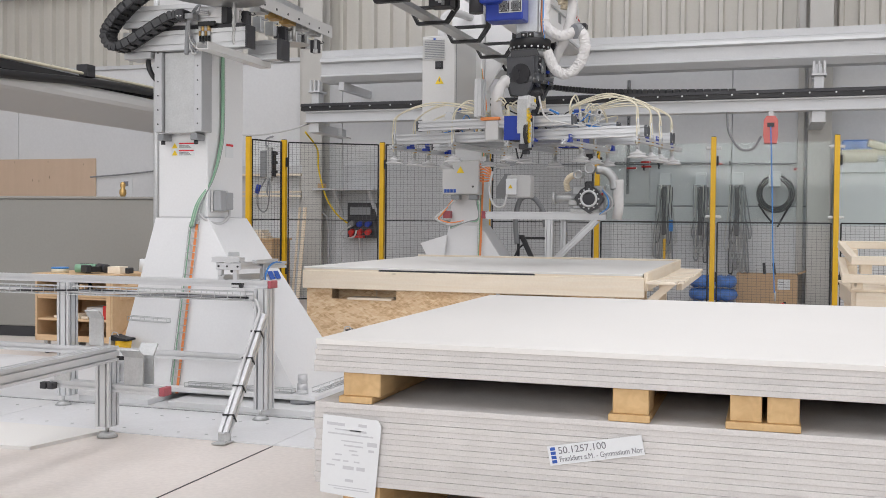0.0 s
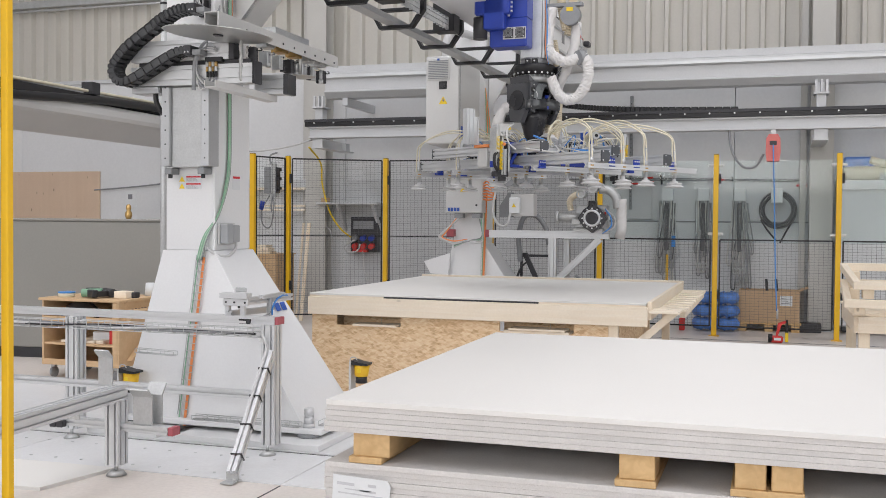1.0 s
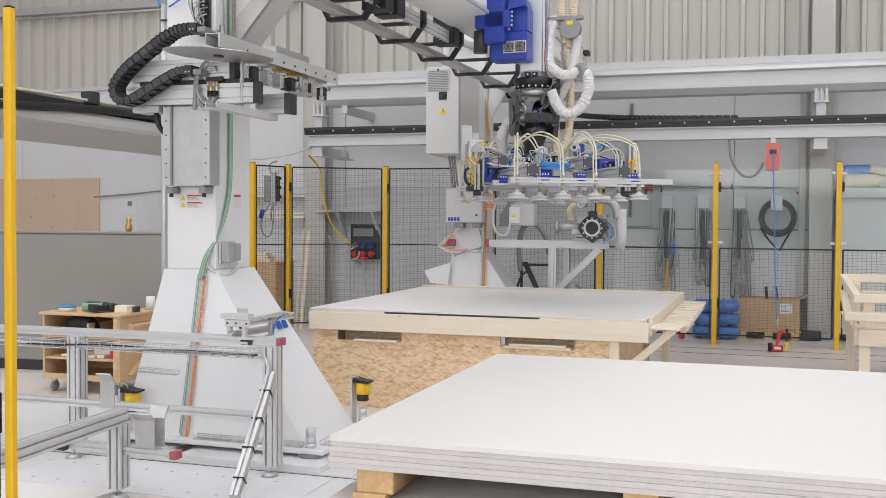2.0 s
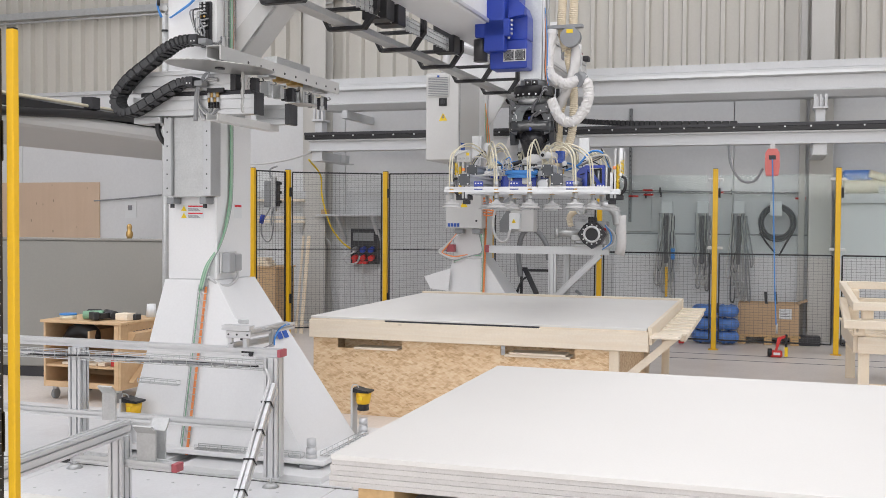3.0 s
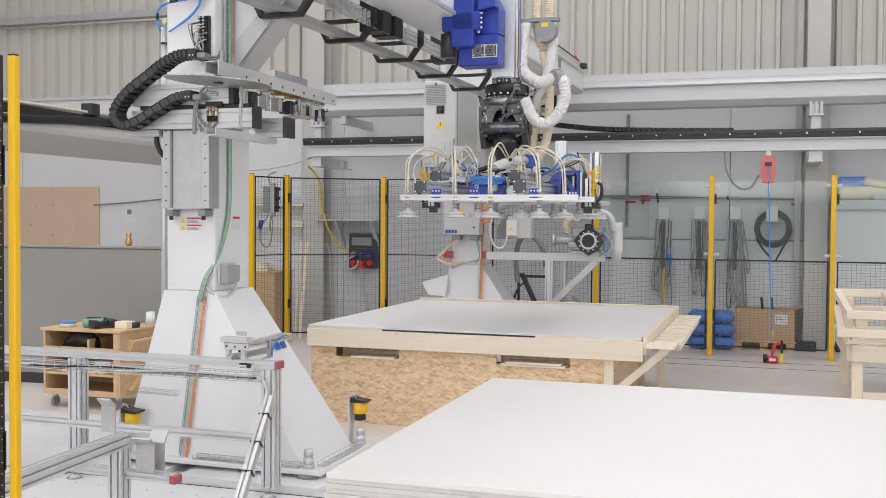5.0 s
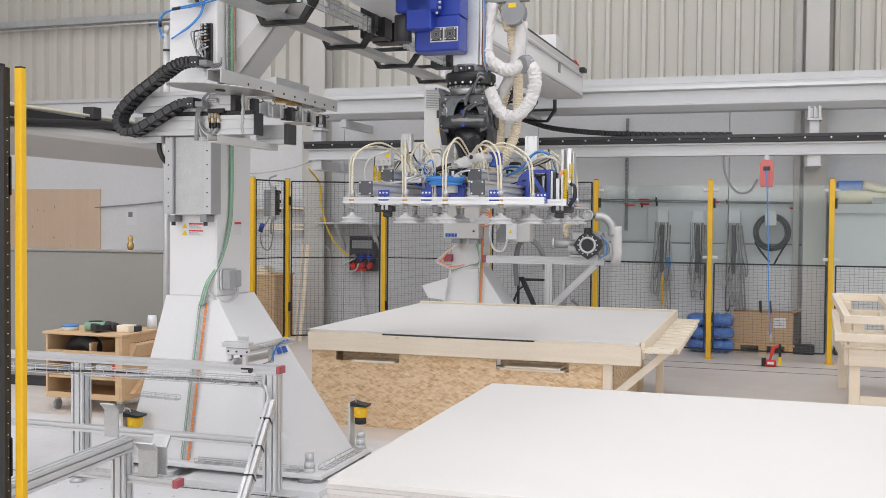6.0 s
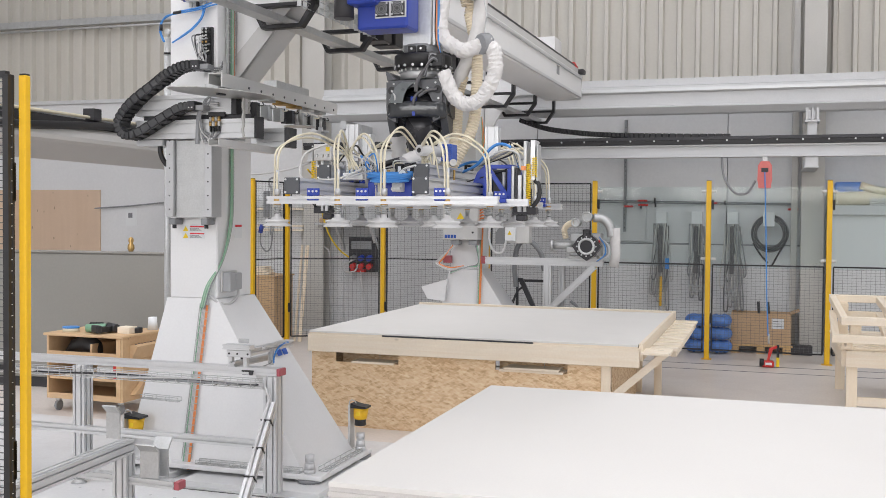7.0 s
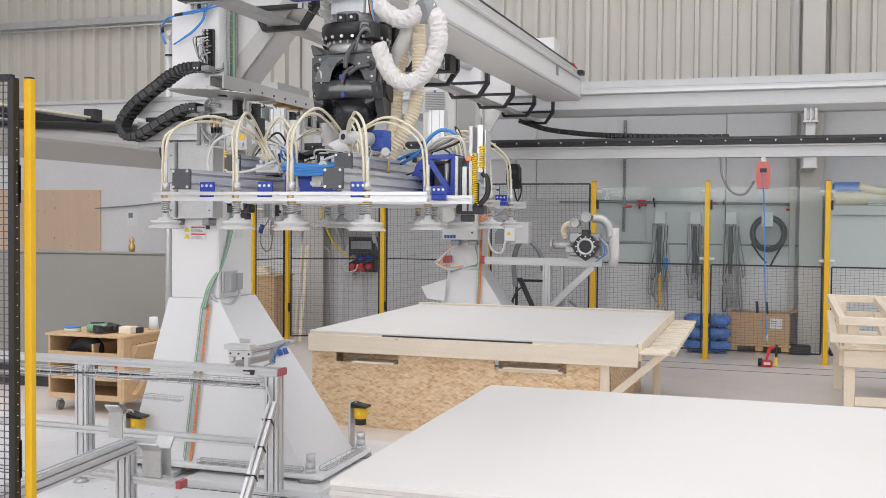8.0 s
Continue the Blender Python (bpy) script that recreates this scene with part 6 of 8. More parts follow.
def fences():
    f = thing("safety_fence", (-2, 10.82, 0), "yellow-post safety fence with black wire and clear panes", "fence", kind="structure")
    FY = 10.82
    posts = [(-6.153, 9.574), (-5.943, 10.14), (-4.833, FY), (-3.36, FY), (-1.95, FY), (-0.545, FY), (0.848, FY), (2.25, FY), (3.65, FY)]
    for x, y in posts:
        fence_post(f, x, y)
    for i, (a, b) in enumerate(zip(posts, posts[1:])):
        a2, b2 = Vector((*a, 0)), Vector((*b, 0))
        d = (b2 - a2).normalized() * 0.055
        if i < 4:
            wire_panel(f, a2 + d, b2 - d, 0.12, 2.17)
        else:
            wire_panel(f, a2 + d, b2 - d, 0.12, 1.17)
            box_part("clear_pane", (a[0] - 0.06, b[0] - 0.08, FY + 0.04, FY + 0.046, 1.14, 2.13), pane_clear, f, "clear plastic pane", bev=0).visible_shadow = False
            for z in (1.24, 2.07):
                bm = B()
                box(bm, a[0] - 0.09, a[0] + 0.09, FY + 0.03, FY + 0.05, z - 0.018, z + 0.018, 0.008)
                part("pane_clip", bm, paper, f, "white pane clip")
    for x, y in posts[1:]:
        for z in (1.85, 0.45):
            box_part("hinge", (x + 0.035, x + 0.06, y - 0.035, y + 0.02, z, z + 0.12), black_paint, f)
    # fence close to the camera
    g = thing("near_fence", (-2.4, 1.0, 0), "yellow fence post with black wire panel beside the cell", "fence")
    fence_post(g, -2.402, 0.99, 2.2, 0.031)
    box_part("edge_bar", (-2.452, -2.425, 0.955, 0.968, 0.1, 2.2), black_paint, g)
    a, b = Vector((-2.44, 0.948, 0)), Vector((-3.9, 0.90, 0))
    wire_panel(g, b, a, 0.12, 2.2, 0.04, 0.012, 0.0016)
    box_part("inner_post", (-2.549, -2.534, 1.06, 1.075, 0.1, 2.2), yellow, g)
    for k in range(48):
        bm = B()
        cyl(bm, (-2.458, 0.952, 0.14 + k * 0.04), (-2.424, 0.952, 0.143 + k * 0.04), 0.0017, 6)
        part("wire_end", bm, galv, g)
    for z in (0.75, 1.75):
        box_part("hinge", (-2.455, -2.425, 0.95, 0.975, z, z + 0.14), black_paint, g)
    box_part("red_bracket", (-2.68, -2.52, 0.92, 0.96, 0.68, 0.74), red_cap, g)
    # control box hung on the door panel
    c = thing("pendant_box", (-6.35, 10.0, 1.7), "grey control box with blue plug hung on the fence", "control box")
    box_part("enclosure", (-6.225, -6.125, 10.0, 10.10, 1.71, 2.055), grey_paint, c, bev=0.008)
    box_part("door", (-6.05, -6.03, 9.99, 10.09, 1.72, 2.05), dark_metal, c)
    box_part("mast", (-6.12, -6.055, 10.0, 10.05, 1.66, 2.10), galv, c)
    for z in (1.76, 1.88, 2.0):
        box_part("clamp", (-6.06, -5.99, 10.0, 10.05, z, z + 0.04), black_paint, c)
    bm = B()
    tube(bm, [(-6.13, 10.0, 1.70), (-6.18, 9.98, 1.60), (-6.24, 9.97, 1.50), (-6.24, 9.97, 1.35), (-6.17, 9.97, 1.26), (-6.10, 9.97, 1.30), (-6.07, 9.98, 1.50), (-6.08, 10.0, 1.70)], 0.009, 8)
    tube(bm, [(-6.10, 10.0, 1.66), (-6.105, 9.98, 1.55), (-6.10, 9.98, 1.47)], 0.012, 8)
    part("cable", bm, grey_paint, c)
    bm = B()
    tube(bm, [(-6.12, 10.02, 2.06), (-6.16, 10.05, 2.2), (-6.08, 10.1, 2.25)], 0.012, 8)
    part("cable", bm, grey_paint, c)
    bm = B()
    cyl(bm, (-6.25, 9.97, 1.50), (-6.22, 9.97, 1.61), 0.032, 10)
    part("plug", bm, blue_paint, c, "blue plug")


fences()


# far gantry column with cabinet and milling arm
def far_column():
    c = thing("gantry_column", (-3.2, 9.5, 0), "white gantry column beyond the table with flared base", "gantry column", "gantry columns")
    y0, y1 = 9.38, 9.78
    box_part("upright", (-3.42, -3.06, y0, y1, 1.11, 4.4), machine_white, c, bev=0.008)
    bm = B()
    loft(bm, [(-3.62, 9.25, 0.1), (-2.35, 9.25, 0.1), (-2.35, 9.9, 0.1), (-3.62, 9.9, 0.1)], [(-3.43, y0 - 0.01, 1.11), (-3.05, y0 - 0.01, 1.11), (-3.05, y1, 1.11), (-3.43, y1, 1.11)])
    part("flared_base", bm, machine_white, c)
    box_part("base_plate", (-3.65, -2.3, 9.2, 9.95, 0.02, 0.1), machine_white, c)
    bm = B()
    prism(bm, [(-3.42, 1.0), (-3.74, 0.90), (-3.66, 0.76), (-3.45, 0.74)], 1, 9.25, 9.28)
    part("side_wing", bm, machine_white, c)
    bm = B()
    prism(bm, [(-3.05, 2.62), (-2.66, 3.30), (-2.66, 3.6), (-3.05, 3.6)], 1, 9.5, 9.54)
    part("gusset", bm, machine_white, c)
    box_part("beam_seat", (-3.06, -2.2, 9.4, 9.78, 3.6, 3.8), machine_white, c)
    bm = B()
    for x in (-3.075, -3.035):
        rings(bm, [(x, 9.34, 1.12), (x + 0.02, 9.22, 0.12)], [0.003] * 2, 6)
    for k in range(20):
        f = k / 19
        rings(bm, [(-3.075 + 0.02 * f, 9.34 - 0.12 * f, 1.12 - f), (-3.035 + 0.02 * f, 9.34 - 0.12 * f, 1.12 - f)], [0.0025] * 2, 6)
    part("cable_ladder", bm, galv, c)
    for k in range(3):
        bm = B()
        tube(bm, [(-3.04 + 0.012 * k, 9.35, 1.7), (-3.05 + 0.012 * k, 9.34, 1.2), (-3.045 + 0.012 * k, 9.2, 0.12)], 0.007, 6)
        part("cable", bm, orange if k else green, c)
    for k in range(4):
        bm = B()
        tube(bm, [(-3.05, 9.36, 2.9), (-3.03 + 0.015 * k, 9.35, 2.4), (-3.03 + 0.015 * k, 9.35, 1.9)], 0.007, 6)
        part("cable", bm, orange if k % 2 else green, c)
    box_part("wall_sign", (-3.39, -3.10, 9.3655, 9.368, 0.93, 0.99), paper, c, bev=0)
    for x in (-3.34, -3.24, -3.14):
        box_part("print_bar", (x, x + 0.03, 9.364, 9.3655, 0.955, 0.962), ink, c, bev=0)
    # switch cabinet high on the column
    s = thing("switch_cabinet", (-3.6, 9.2, 2.3), "tall light grey switch cabinet with vent and warning sign", "cabinet")
    box_part("body", (-3.497, -3.123, 8.577, 9.379, 2.205, 3.15), grey_box, s, bev=0.006)
    d = box_part("door", (-3.493, -3.127, 8.557, 8.575, 2.212, 3.143), grey_box, s, bev=0.004)
    box_part("hinge_strip", (-3.122, -3.117, 8.59, 8.60, 2.21, 3.145), grey_paint, s, bev=0)
    vt = box_part("vent", (-3.475, -3.225, 8.543, 8.556, 2.89, 3.125), grey_box, s, bev=0.004)
    for k in range(11):
        box_part("louvre", (-3.462, -3.238, 8.537, 8.5425, 2.905 + k * 0.0185, 2.913 + k * 0.0185), grey_paint, vt, bev=0)
    box_part("vent_badge", (-3.362, -3.338, 8.535, 8.5425, 3.10, 3.12), blue_ink, vt, bev=0)
    sw = box_part("main_switch", (-3.345, -3.255, 8.547, 8.556, 2.79, 2.875), black_paint, s, bev=0.003)
    bm = B()
    cyl(bm, (-3.30, 8.547, 2.832), (-3.30, 8.53, 2.832), 0.024, 14)
    box(bm, -3.306, -3.294, 8.522, 8.53, 2.808, 2.856, 0.002)
    part("knob", bm, dark_metal, sw)
    bm = B()
    prism(bm, [(-3.345, 2.632), (-3.25, 2.632), (-3.2975, 2.715)], 1, 8.5535, 8.5565)
    part("warning_sign", bm, yellow_sign, s)
    bm = B()
    prism(bm, [(-3.302, 2.69), (-3.287, 2.69), (-3.294, 2.672), (-3.284, 2.672), (-3.302, 2.642), (-3.298, 2.664), (-3.308, 2.664)], 1, 8.552, 8.5535)
    part("bolt_mark", bm, ink, s)
    bm = B()
    cyl(bm, (-3.38, 8.9, 3.15), (-3.38, 8.9, 3.28), 0.05, 14)
    tube(bm, [(-3.38, 8.9, 3.27), (-3.37, 8.94, 3.42), (-3.30, 9.1, 3.5), (-3.2, 9.4, 3.5)], 0.045, 10)
    part("cable_inlet", bm, cup_rubber, s)
    box_part("blue_sticker", (-3.1225, -3.121, 8.64, 8.80, 2.25, 2.40), blue_ink, s, bev=0)
    for k in range(3):
        bm = B()
        cyl(bm, (-3.35 + 0.03 * k, 8.95, 2.205), (-3.35 + 0.03 * k, 9.1, 1.86), 0.012, 8)
        part("drop_cable", bm, grey_paint, s)
    # lower terminal box
    t = thing("terminal_box", (-3.25, 9.2, 1.46), "light grey terminal box with warning sign and blue logo bars", "terminal box")
    box_part("body", (-3.46, -3.03, 9.19, 9.37, 1.462, 1.85), grey_box, t, bev=0.006)
    box_part("lid", (-3.455, -3.035, 9.175, 9.188, 1.467, 1.845), grey_box, t, bev=0.004)
    bm = B()
    prism(bm, [(-3.285, 1.705), (-3.195, 1.705), (-3.24, 1.782)], 1, 9.171, 9.1745)
    part("warning_sign", bm, yellow_sign, t)
    for k, (x, w) in enumerate(((-3.43, 0.028), (-3.396, 0.03), (-3.358, 0.03), (-3.32, 0.028))):
        box_part("logo_bar", (x, x + w, 9.1715, 9.1745, 1.482, 1.522), blue_ink, t, bev=0)
    bm = B()
    cyl(bm, (-3.09, 9.174, 1.55), (-3.09, 9.165, 1.55), 0.012, 10)
    part("lock", bm, dark_metal, t)
    for x in (-3.36, -3.15):
        box_part("cable_gland", (x, x + 0.1, 9.2, 9.3, 1.405, 1.46), grey_paint, t)
    for k in range(7):
        bm = B()
        tube(bm, [(-3.03, 9.25, 1.80 - 0.03 * k), (-2.98, 9.23, 1.82 - 0.035 * k), (-2.90, 9.22, 1.74 - 0.02 * k), (-2.88, 9.23, 1.68 - 0.008 * k)], 0.009, 6)
        part("plug_cable", bm, orange, t, "orange plugged cable")
    for k in range(6):
        bm = B()
        z = 1.40
        if k < 3:
            tube(bm, [(-3.34 + 0.02 * k, 9.22, z), (-3.46 - 0.02 * k, 9.2, z - 0.16), (-3.50 - 0.02 * k, 9.2, z - 0.22), (-3.36, 9.18, z - 0.26 - 0.015 * k), (-3.2, 9.2, z - 0.24)], 0.009, 6)
        else:
            tube(bm, [(-3.12 + 0.02 * k, 9.2, z), (-3.03, 9.2, z - 0.14 - 0.02 * k), (-3.16, 9.19, z - 0.25), (-3.36, 9.19, z - 0.28 - 0.01 * k)], 0.008, 6)
        part("cable", bm, (orange, cup_rubber, cup_rubber, grey_paint, green, cup_rubber)[k], t)
    # second box beside
    q = thing("junction_box", (-2.6, 9.35, 1.4), "light grey junction box with small warning sign", "junction box")
    box_part("body", (-2.72, -2.45, 9.28, 9.45, 1.43, 1.68), grey_box, q, bev=0.006)
    box_part("cover", (-2.72, -2.60, 9.22, 9.279, 1.46, 1.64), paper, q, bev=0.004)
    bm = B()
    prism(bm, [(-2.69, 1.53), (-2.64, 1.53), (-2.665, 1.575)], 1, 9.216, 9.2195)
    part("warning_sign", bm, yellow_sign, q)
    bm = B()
    prism(bm, [(-2.86, 1.42), (-2.70, 1.42), (-2.70, 1.70), (-2.76, 1.70), (-2.86, 1.55)], 1, 9.34, 9.37)
    prism(bm, [(-2.84, 1.74), (-2.46, 1.83), (-2.46, 1.86), (-2.7, 1.84)], 1, 9.2, 9.24)
    part("bracket_plate", bm, grey_paint, q)
    bm = B()
    tube(bm, [(-2.87, 9.2, 1.72), (-2.90, 9.18, 1.5), (-2.84, 9.18, 1.34), (-2.74, 9.18, 1.33), (-2.70, 9.2, 1.46)], 0.014, 8)
    part("conduit", bm, cup_rubber, q)
    # aluminium arm with the milling spindle
    a = thing("milling_station", (-2.3, 9.35, 0), "aluminium profile stand with black milling spindle and duct", "milling station")
    bm = B()
    profile(bm, (-2.965, 9.3, 1.227), (-1.60, 9.3, 1.227), 0.08, 0.085)
    part("arm", bm, aluminium, a)
    for x in (-3.01, -3.47):
        box_part("end_cap", (x, x + 0.045 + 0.04 * (x < -3.3), 9.255, 9.345, 1.19, 1.275), red_cap, a, "red end cap")
    bm = B()
    profile(bm, (-2.23, 9.3, 0), (-2.23, 9.3, 1.184), 0.085, 0.085, up=(0, 1, 0))
    part("post", bm, aluminium, a)
    bm = B()
    profile(bm, (-2.10, 9.45, 0), (-2.10, 9.45, 1.184), 0.06, 0.06, up=(0, 1, 0))
    part("rear_post", bm, aluminium_dull, a)
    bm = B()
    profile(bm, (-2.19, 9.29, 0.70), (-1.70, 9.29, 1.185), 0.07, 0.085, up=(0, 1, 0))
    part("brace", bm, aluminium, a)
    box_part("bearing_plate", (-1.98, -1.66, 9.2, 9.4, 1.27, 1.30), galv, a)
    sx, sz = -1.765, 1.412
    bm = B()
    poly = []
    for k in range(16):
        an = 2 * math.pi * k / 16
        r = 0.135 if k % 4 else 0.16
        poly.append((sx + r * math.cos(an), sz + r * math.sin(an)))
    prism(bm, poly, 1, 9.13, 9.25)
    box(bm, sx - 0.045, sx + 0.045, 9.14, 9.22, sz + 0.10, sz + 0.19, 0.008)
    sp = part("spindle_housing", bm, robot_black, a, "black cast spindle housing")
    bm = B()
    pts = [(sx + 0.082 * math.cos(2 * math.pi * k / 28), 9.12, sz + 0.082 * math.sin(2 * math.pi * k / 28)) for k in range(29)]
    rings(bm, pts, [0.014] * 29, 8, cap=False)
    part("clamp_ring", bm, aluminium, sp)
    bm = B()
    cyl(bm, (sx, 9.129, sz), (sx, 9.115, sz), 0.066, 24)
    part("spindle_face", bm, dark_metal, sp)
    for k in range(12):
        an = 2 * math.pi * k / 12
        bm = B()
        cyl(bm, (sx + 0.107 * math.cos(an), 9.13, sz + 0.107 * math.sin(an)), (sx + 0.107 * math.cos(an), 9.122, sz + 0.107 * math.sin(an)), 0.009, 8)
        part("bolt", bm, aluminium, sp)
    box_part("motor_body", (-1.97, -1.62, 9.255, 9.42, 1.30, 1.56), aluminium_dull, a, bev=0.01)
    bm = B()
    cyl(bm, (-2.17, 9.22, 1.42), (-1.9, 9.25, 1.42), 0.045, 14)
    cyl(bm, (-2.18, 9.22, 1.42), (-2.15, 9.22, 1.42), 0.065, 16)
    box(bm, -2.0, -1.9, 9.18, 9.26, 1.34, 1.40, 0.006)
    part("air_fitting", bm, galv, a)
    bm = B()
    spiral_hose(bm, [(-2.02, 9.25, 1.5), (-2.03, 9.22, 1.60), (-1.97, 9.18, 1.66), (-1.89, 9.12, 1.67)], 0.035)
    part("suction_hose", bm, tan_hose, a)
    for (x, z, r) in ((-1.885, 1.675, 0.042), (-1.76, 1.74, 0.05)):
        bm = B()
        pts = [(x + r * math.cos(2 * math.pi * k / 20), 9.10, z + r * math.sin(2 * math.pi * k / 20)) for k in range(21)]
        rings(bm, pts, [0.011] * 21, 8, cap=False)
        cyl(bm, (x, 9.11, z), (x, 9.3, z), r * 0.96, 18)
        part("duct_ring", bm, galv, a)
    bm = B()
    tube(bm, [(-1.70, 9.2, 1.73), (-1.60, 9.22, 1.72), (-1.52, 9.22, 1.64), (-1.50, 9.22, 1.52)], 0.05, 12)
    part("duct_elbow", bm, galv, a, "bright sheet metal elbow")
    bm = B()
    rings(bm, [(-1.46, 9.22, 1.62), (-1.455, 9.22, 1.55), (-1.46, 9.22, 1.45), (-1.45, 9.22, 1.32), (-1.475, 9.22, 1.19)], [0.055, 0.05, 0.058, 0.05, 0.056], 12)
    part("wrapped_duct", bm, white_wrap, a, "white wrapped duct end")
    box_part("red_tag", (-1.655, -1.63, 9.24, 9.254, 1.44, 1.48), red_plastic, a)
    for k in range(3):
        bm = B()
        tube(bm, [(-1.64, 9.25, 1.52), (-1.57 + 0.02 * k, 9.2, 1.42), (-1.57 + 0.02 * k, 9.2, 1.32), (-1.66, 9.2, 1.24)], 0.009, 6)
        part("cable", bm, (blue_hose, grey_paint, cup_rubber)[k], a)
    # black hose and crate behind the stand
    h = thing("hose_rack", (-2.45, 9.9, 0), "dark metal rack with coiled hoses behind the stand", "hose rack")
    bm = B()
    for x in (-2.75, -2.35):
        box(bm, x, x + 0.03, 9.9, 9.93, 0, 0.98, 0.002)
    for z in (0.3, 0.6, 0.95):
        box(bm, -2.75, -2.32, 9.9, 9.93, z, z + 0.03, 0.002)
    prism(bm, [(-2.72, 1.0), (-2.66, 1.0), (-2.40, 0.45), (-2.46, 0.45)], 1, 9.86, 9.9)
    part("rack_frame", bm, dark_metal, h)
    box_part("bin", (-2.62, -2.36, 9.88, 10.1, 0.36, 0.62), blue_paint, h)
    for k in range(3):
        bm = B()
        tube(bm, [(-2.82 - 0.03 * k, 9.85, 0.1), (-2.80 - 0.02 * k, 9.85, 0.5), (-2.74, 9.86, 0.8), (-2.65, 9.88, 0.9)], 0.012, 6)
        part("hose", bm, dark_metal, h)
    bm = B()
    tube(bm, [(-2.70, 9.7, 0.9), (-2.72, 9.7, 1.2), (-2.66, 9.7, 1.42), (-2.52, 9.7, 1.44), (-2.40, 9.7, 1.30), (-2.36, 9.7, 1.1)], 0.03, 10)
    part("thick_hose", bm, grey_paint, h)
    bm = B()
    tube(bm, [(-2.05, 9.75, 0.75), (-1.97, 9.75, 0.68), (-1.94, 9.75, 0.55), (-2.0, 9.75, 0.45)], 0.018, 8)
    part("thick_hose", bm, grey_paint, h)


far_column()


# aluminium stand in front of the column
def stand():
    s = thing("profile_stand", (-3.4, 3.4, 0), "aluminium profile stand with cable trays and red end caps", "machine stand")
    def bar(name, p0, p1, w, h, up=(0, 0, 1), mat=aluminium):
        bm = B()
        profile(bm, p0, p1, w, h, 0.018, up)
        return part(name, bm, mat, s)
    bar("top_rail", (-6.2, 3.44, 0.776), (-2.635, 3.44, 0.776), 0.085, 0.042)
    box_part("end_cap", (-2.635, -2.612, 3.398, 3.482, 0.754, 0.798), red_cap, s, "red end cap")
    for x in (-2.655, -4.005, -5.6):
        bar("leg", (x, 3.40, 0.06), (x, 3.40, 0.754), 0.085, 0.09, (0, 1, 0))
        bm = B()
        cyl(bm, (x, 3.36, 0.03), (x, 3.36, 0.06), 0.01, 8)
        cyl(bm, (x, 3.36, 0.006), (x, 3.36, 0.03), 0.05, 16, 0.025)
        part("levelling_foot", bm, galv, s)
    bar("low_rail", (-6.2, 3.36, 0.350), (-2.70, 3.36, 0.350), 0.045, 0.045)
    # inclined brace with cable ties, bolted to a small floor angle
    foot, head = Vector((-2.545, 2.765, 0.045)), Vector((-2.628, 3.335, 0.60))
    bm = B()
    prism(bm, [(2.70, 0.006), (2.80, 0.006), (2.80, 0.012), (2.775, 0.012), (2.775, 0.055), (2.765, 0.055), (2.765, 0.012), (2.70, 0.012)], 0, -2.58, -2.51)
    part("brace_foot", bm, galv, s)
    bar("brace", foot, head, 0.05, 0.05, (1, 0, 0))
    lean = (head - foot).to_track_quat("Z", "Y").to_matrix().to_4x4()
    for k in range(4):
        bm = B()
        box(bm, -0.031, 0.031, -0.031, 0.031, -0.003, 0.003, 0, Matrix.Translation(foot.lerp(head, 0.13 + k * 0.235)) @ lean)
        part("cable_tie", bm, black_paint, s)
    bm = B()
    tube(bm, [(-2.52, 2.75, 0.012), (-2.545, 2.79, 0.04), (-2.60, 3.05, 0.36), (-2.64, 3.30, 0.60), (-2.66, 3.33, 0.67), (-2.70, 3.37, 0.70)], 0.009, 6)
    part("brace_cable", bm, cup_rubber, s)
    # wire cable tray under the top rail
    bm = B()
    for dy, dz in ((0, 0), (0.0, 0.05), (0.0, 0.025), (-0.06, 0), (-0.06, 0.05)):
        rings(bm, [(-6.2, 3.40 + dy, 0.685 + dz), (-2.69, 3.40 + dy, 0.685 + dz)], [0.0028] * 2, 6)
    x = -4.9
    while x < -2.68:
        for dy in (0, -0.06):
            rings(bm, [(x, 3.40 + dy, 0.685), (x, 3.40 + dy, 0.735)], [0.0024] * 2, 5)
        rings(bm, [(x, 3.40, 0.685), (x, 3.34, 0.685)], [0.0024] * 2, 5)
        x += 0.085
    part("wire_tray", bm, galv, s, "galvanised wire cable tray")
    rnd = random.Random(5)
    for k in range(6):
        bm = B()
        tube(bm, [(-5.2 + 0.49 * j, 3.37 + rnd.uniform(-0.022, 0.022), 0.697 + rnd.uniform(0, 0.02)) for j in range(6)], 0.006, 6, 5)
        part("tray_cable", bm, (grey_paint, black_paint, cup_rubber, grey_paint, grey_paint, cup_rubber)[k], s)
    # side rail towards the camera with short leg and cross rail
    bar("side_rail", (-3.07, 0.95, 0.437), (-3.20, 2.74, 0.437), 0.075, 0.08)
    bar("short_leg", (-3.195, 2.69, 0.06), (-3.195, 2.69, 0.40), 0.085, 0.085, (0, 1, 0))
    bm = B()
    cyl(bm, (-3.195, 2.69, 0.03), (-3.195, 2.69, 0.06), 0.01, 8)
    cyl(bm, (-3.195, 2.69, 0.004), (-3.195, 2.69, 0.03), 0.055, 16, 0.03)
    part("levelling_foot", bm, galv, s)
    bar("cross_rail", (-3.56, 2.735, 0.262), (-2.86, 2.69, 0.262), 0.07, 0.04)
    box_part("end_cap", (-2.86, -2.828, 2.655, 2.725, 0.24, 0.284), red_cap, s, "red end cap")
    for x in (-3.60, -3.555):
        box_part("angle_bracket", (x, x + 0.038, 2.66, 2.70, 0.236, 0.272), dark_metal, s)
    box_part("joint_plate", (-3.46, -3.36, 2.60, 2.612, 0.30, 0.35), galv, s)
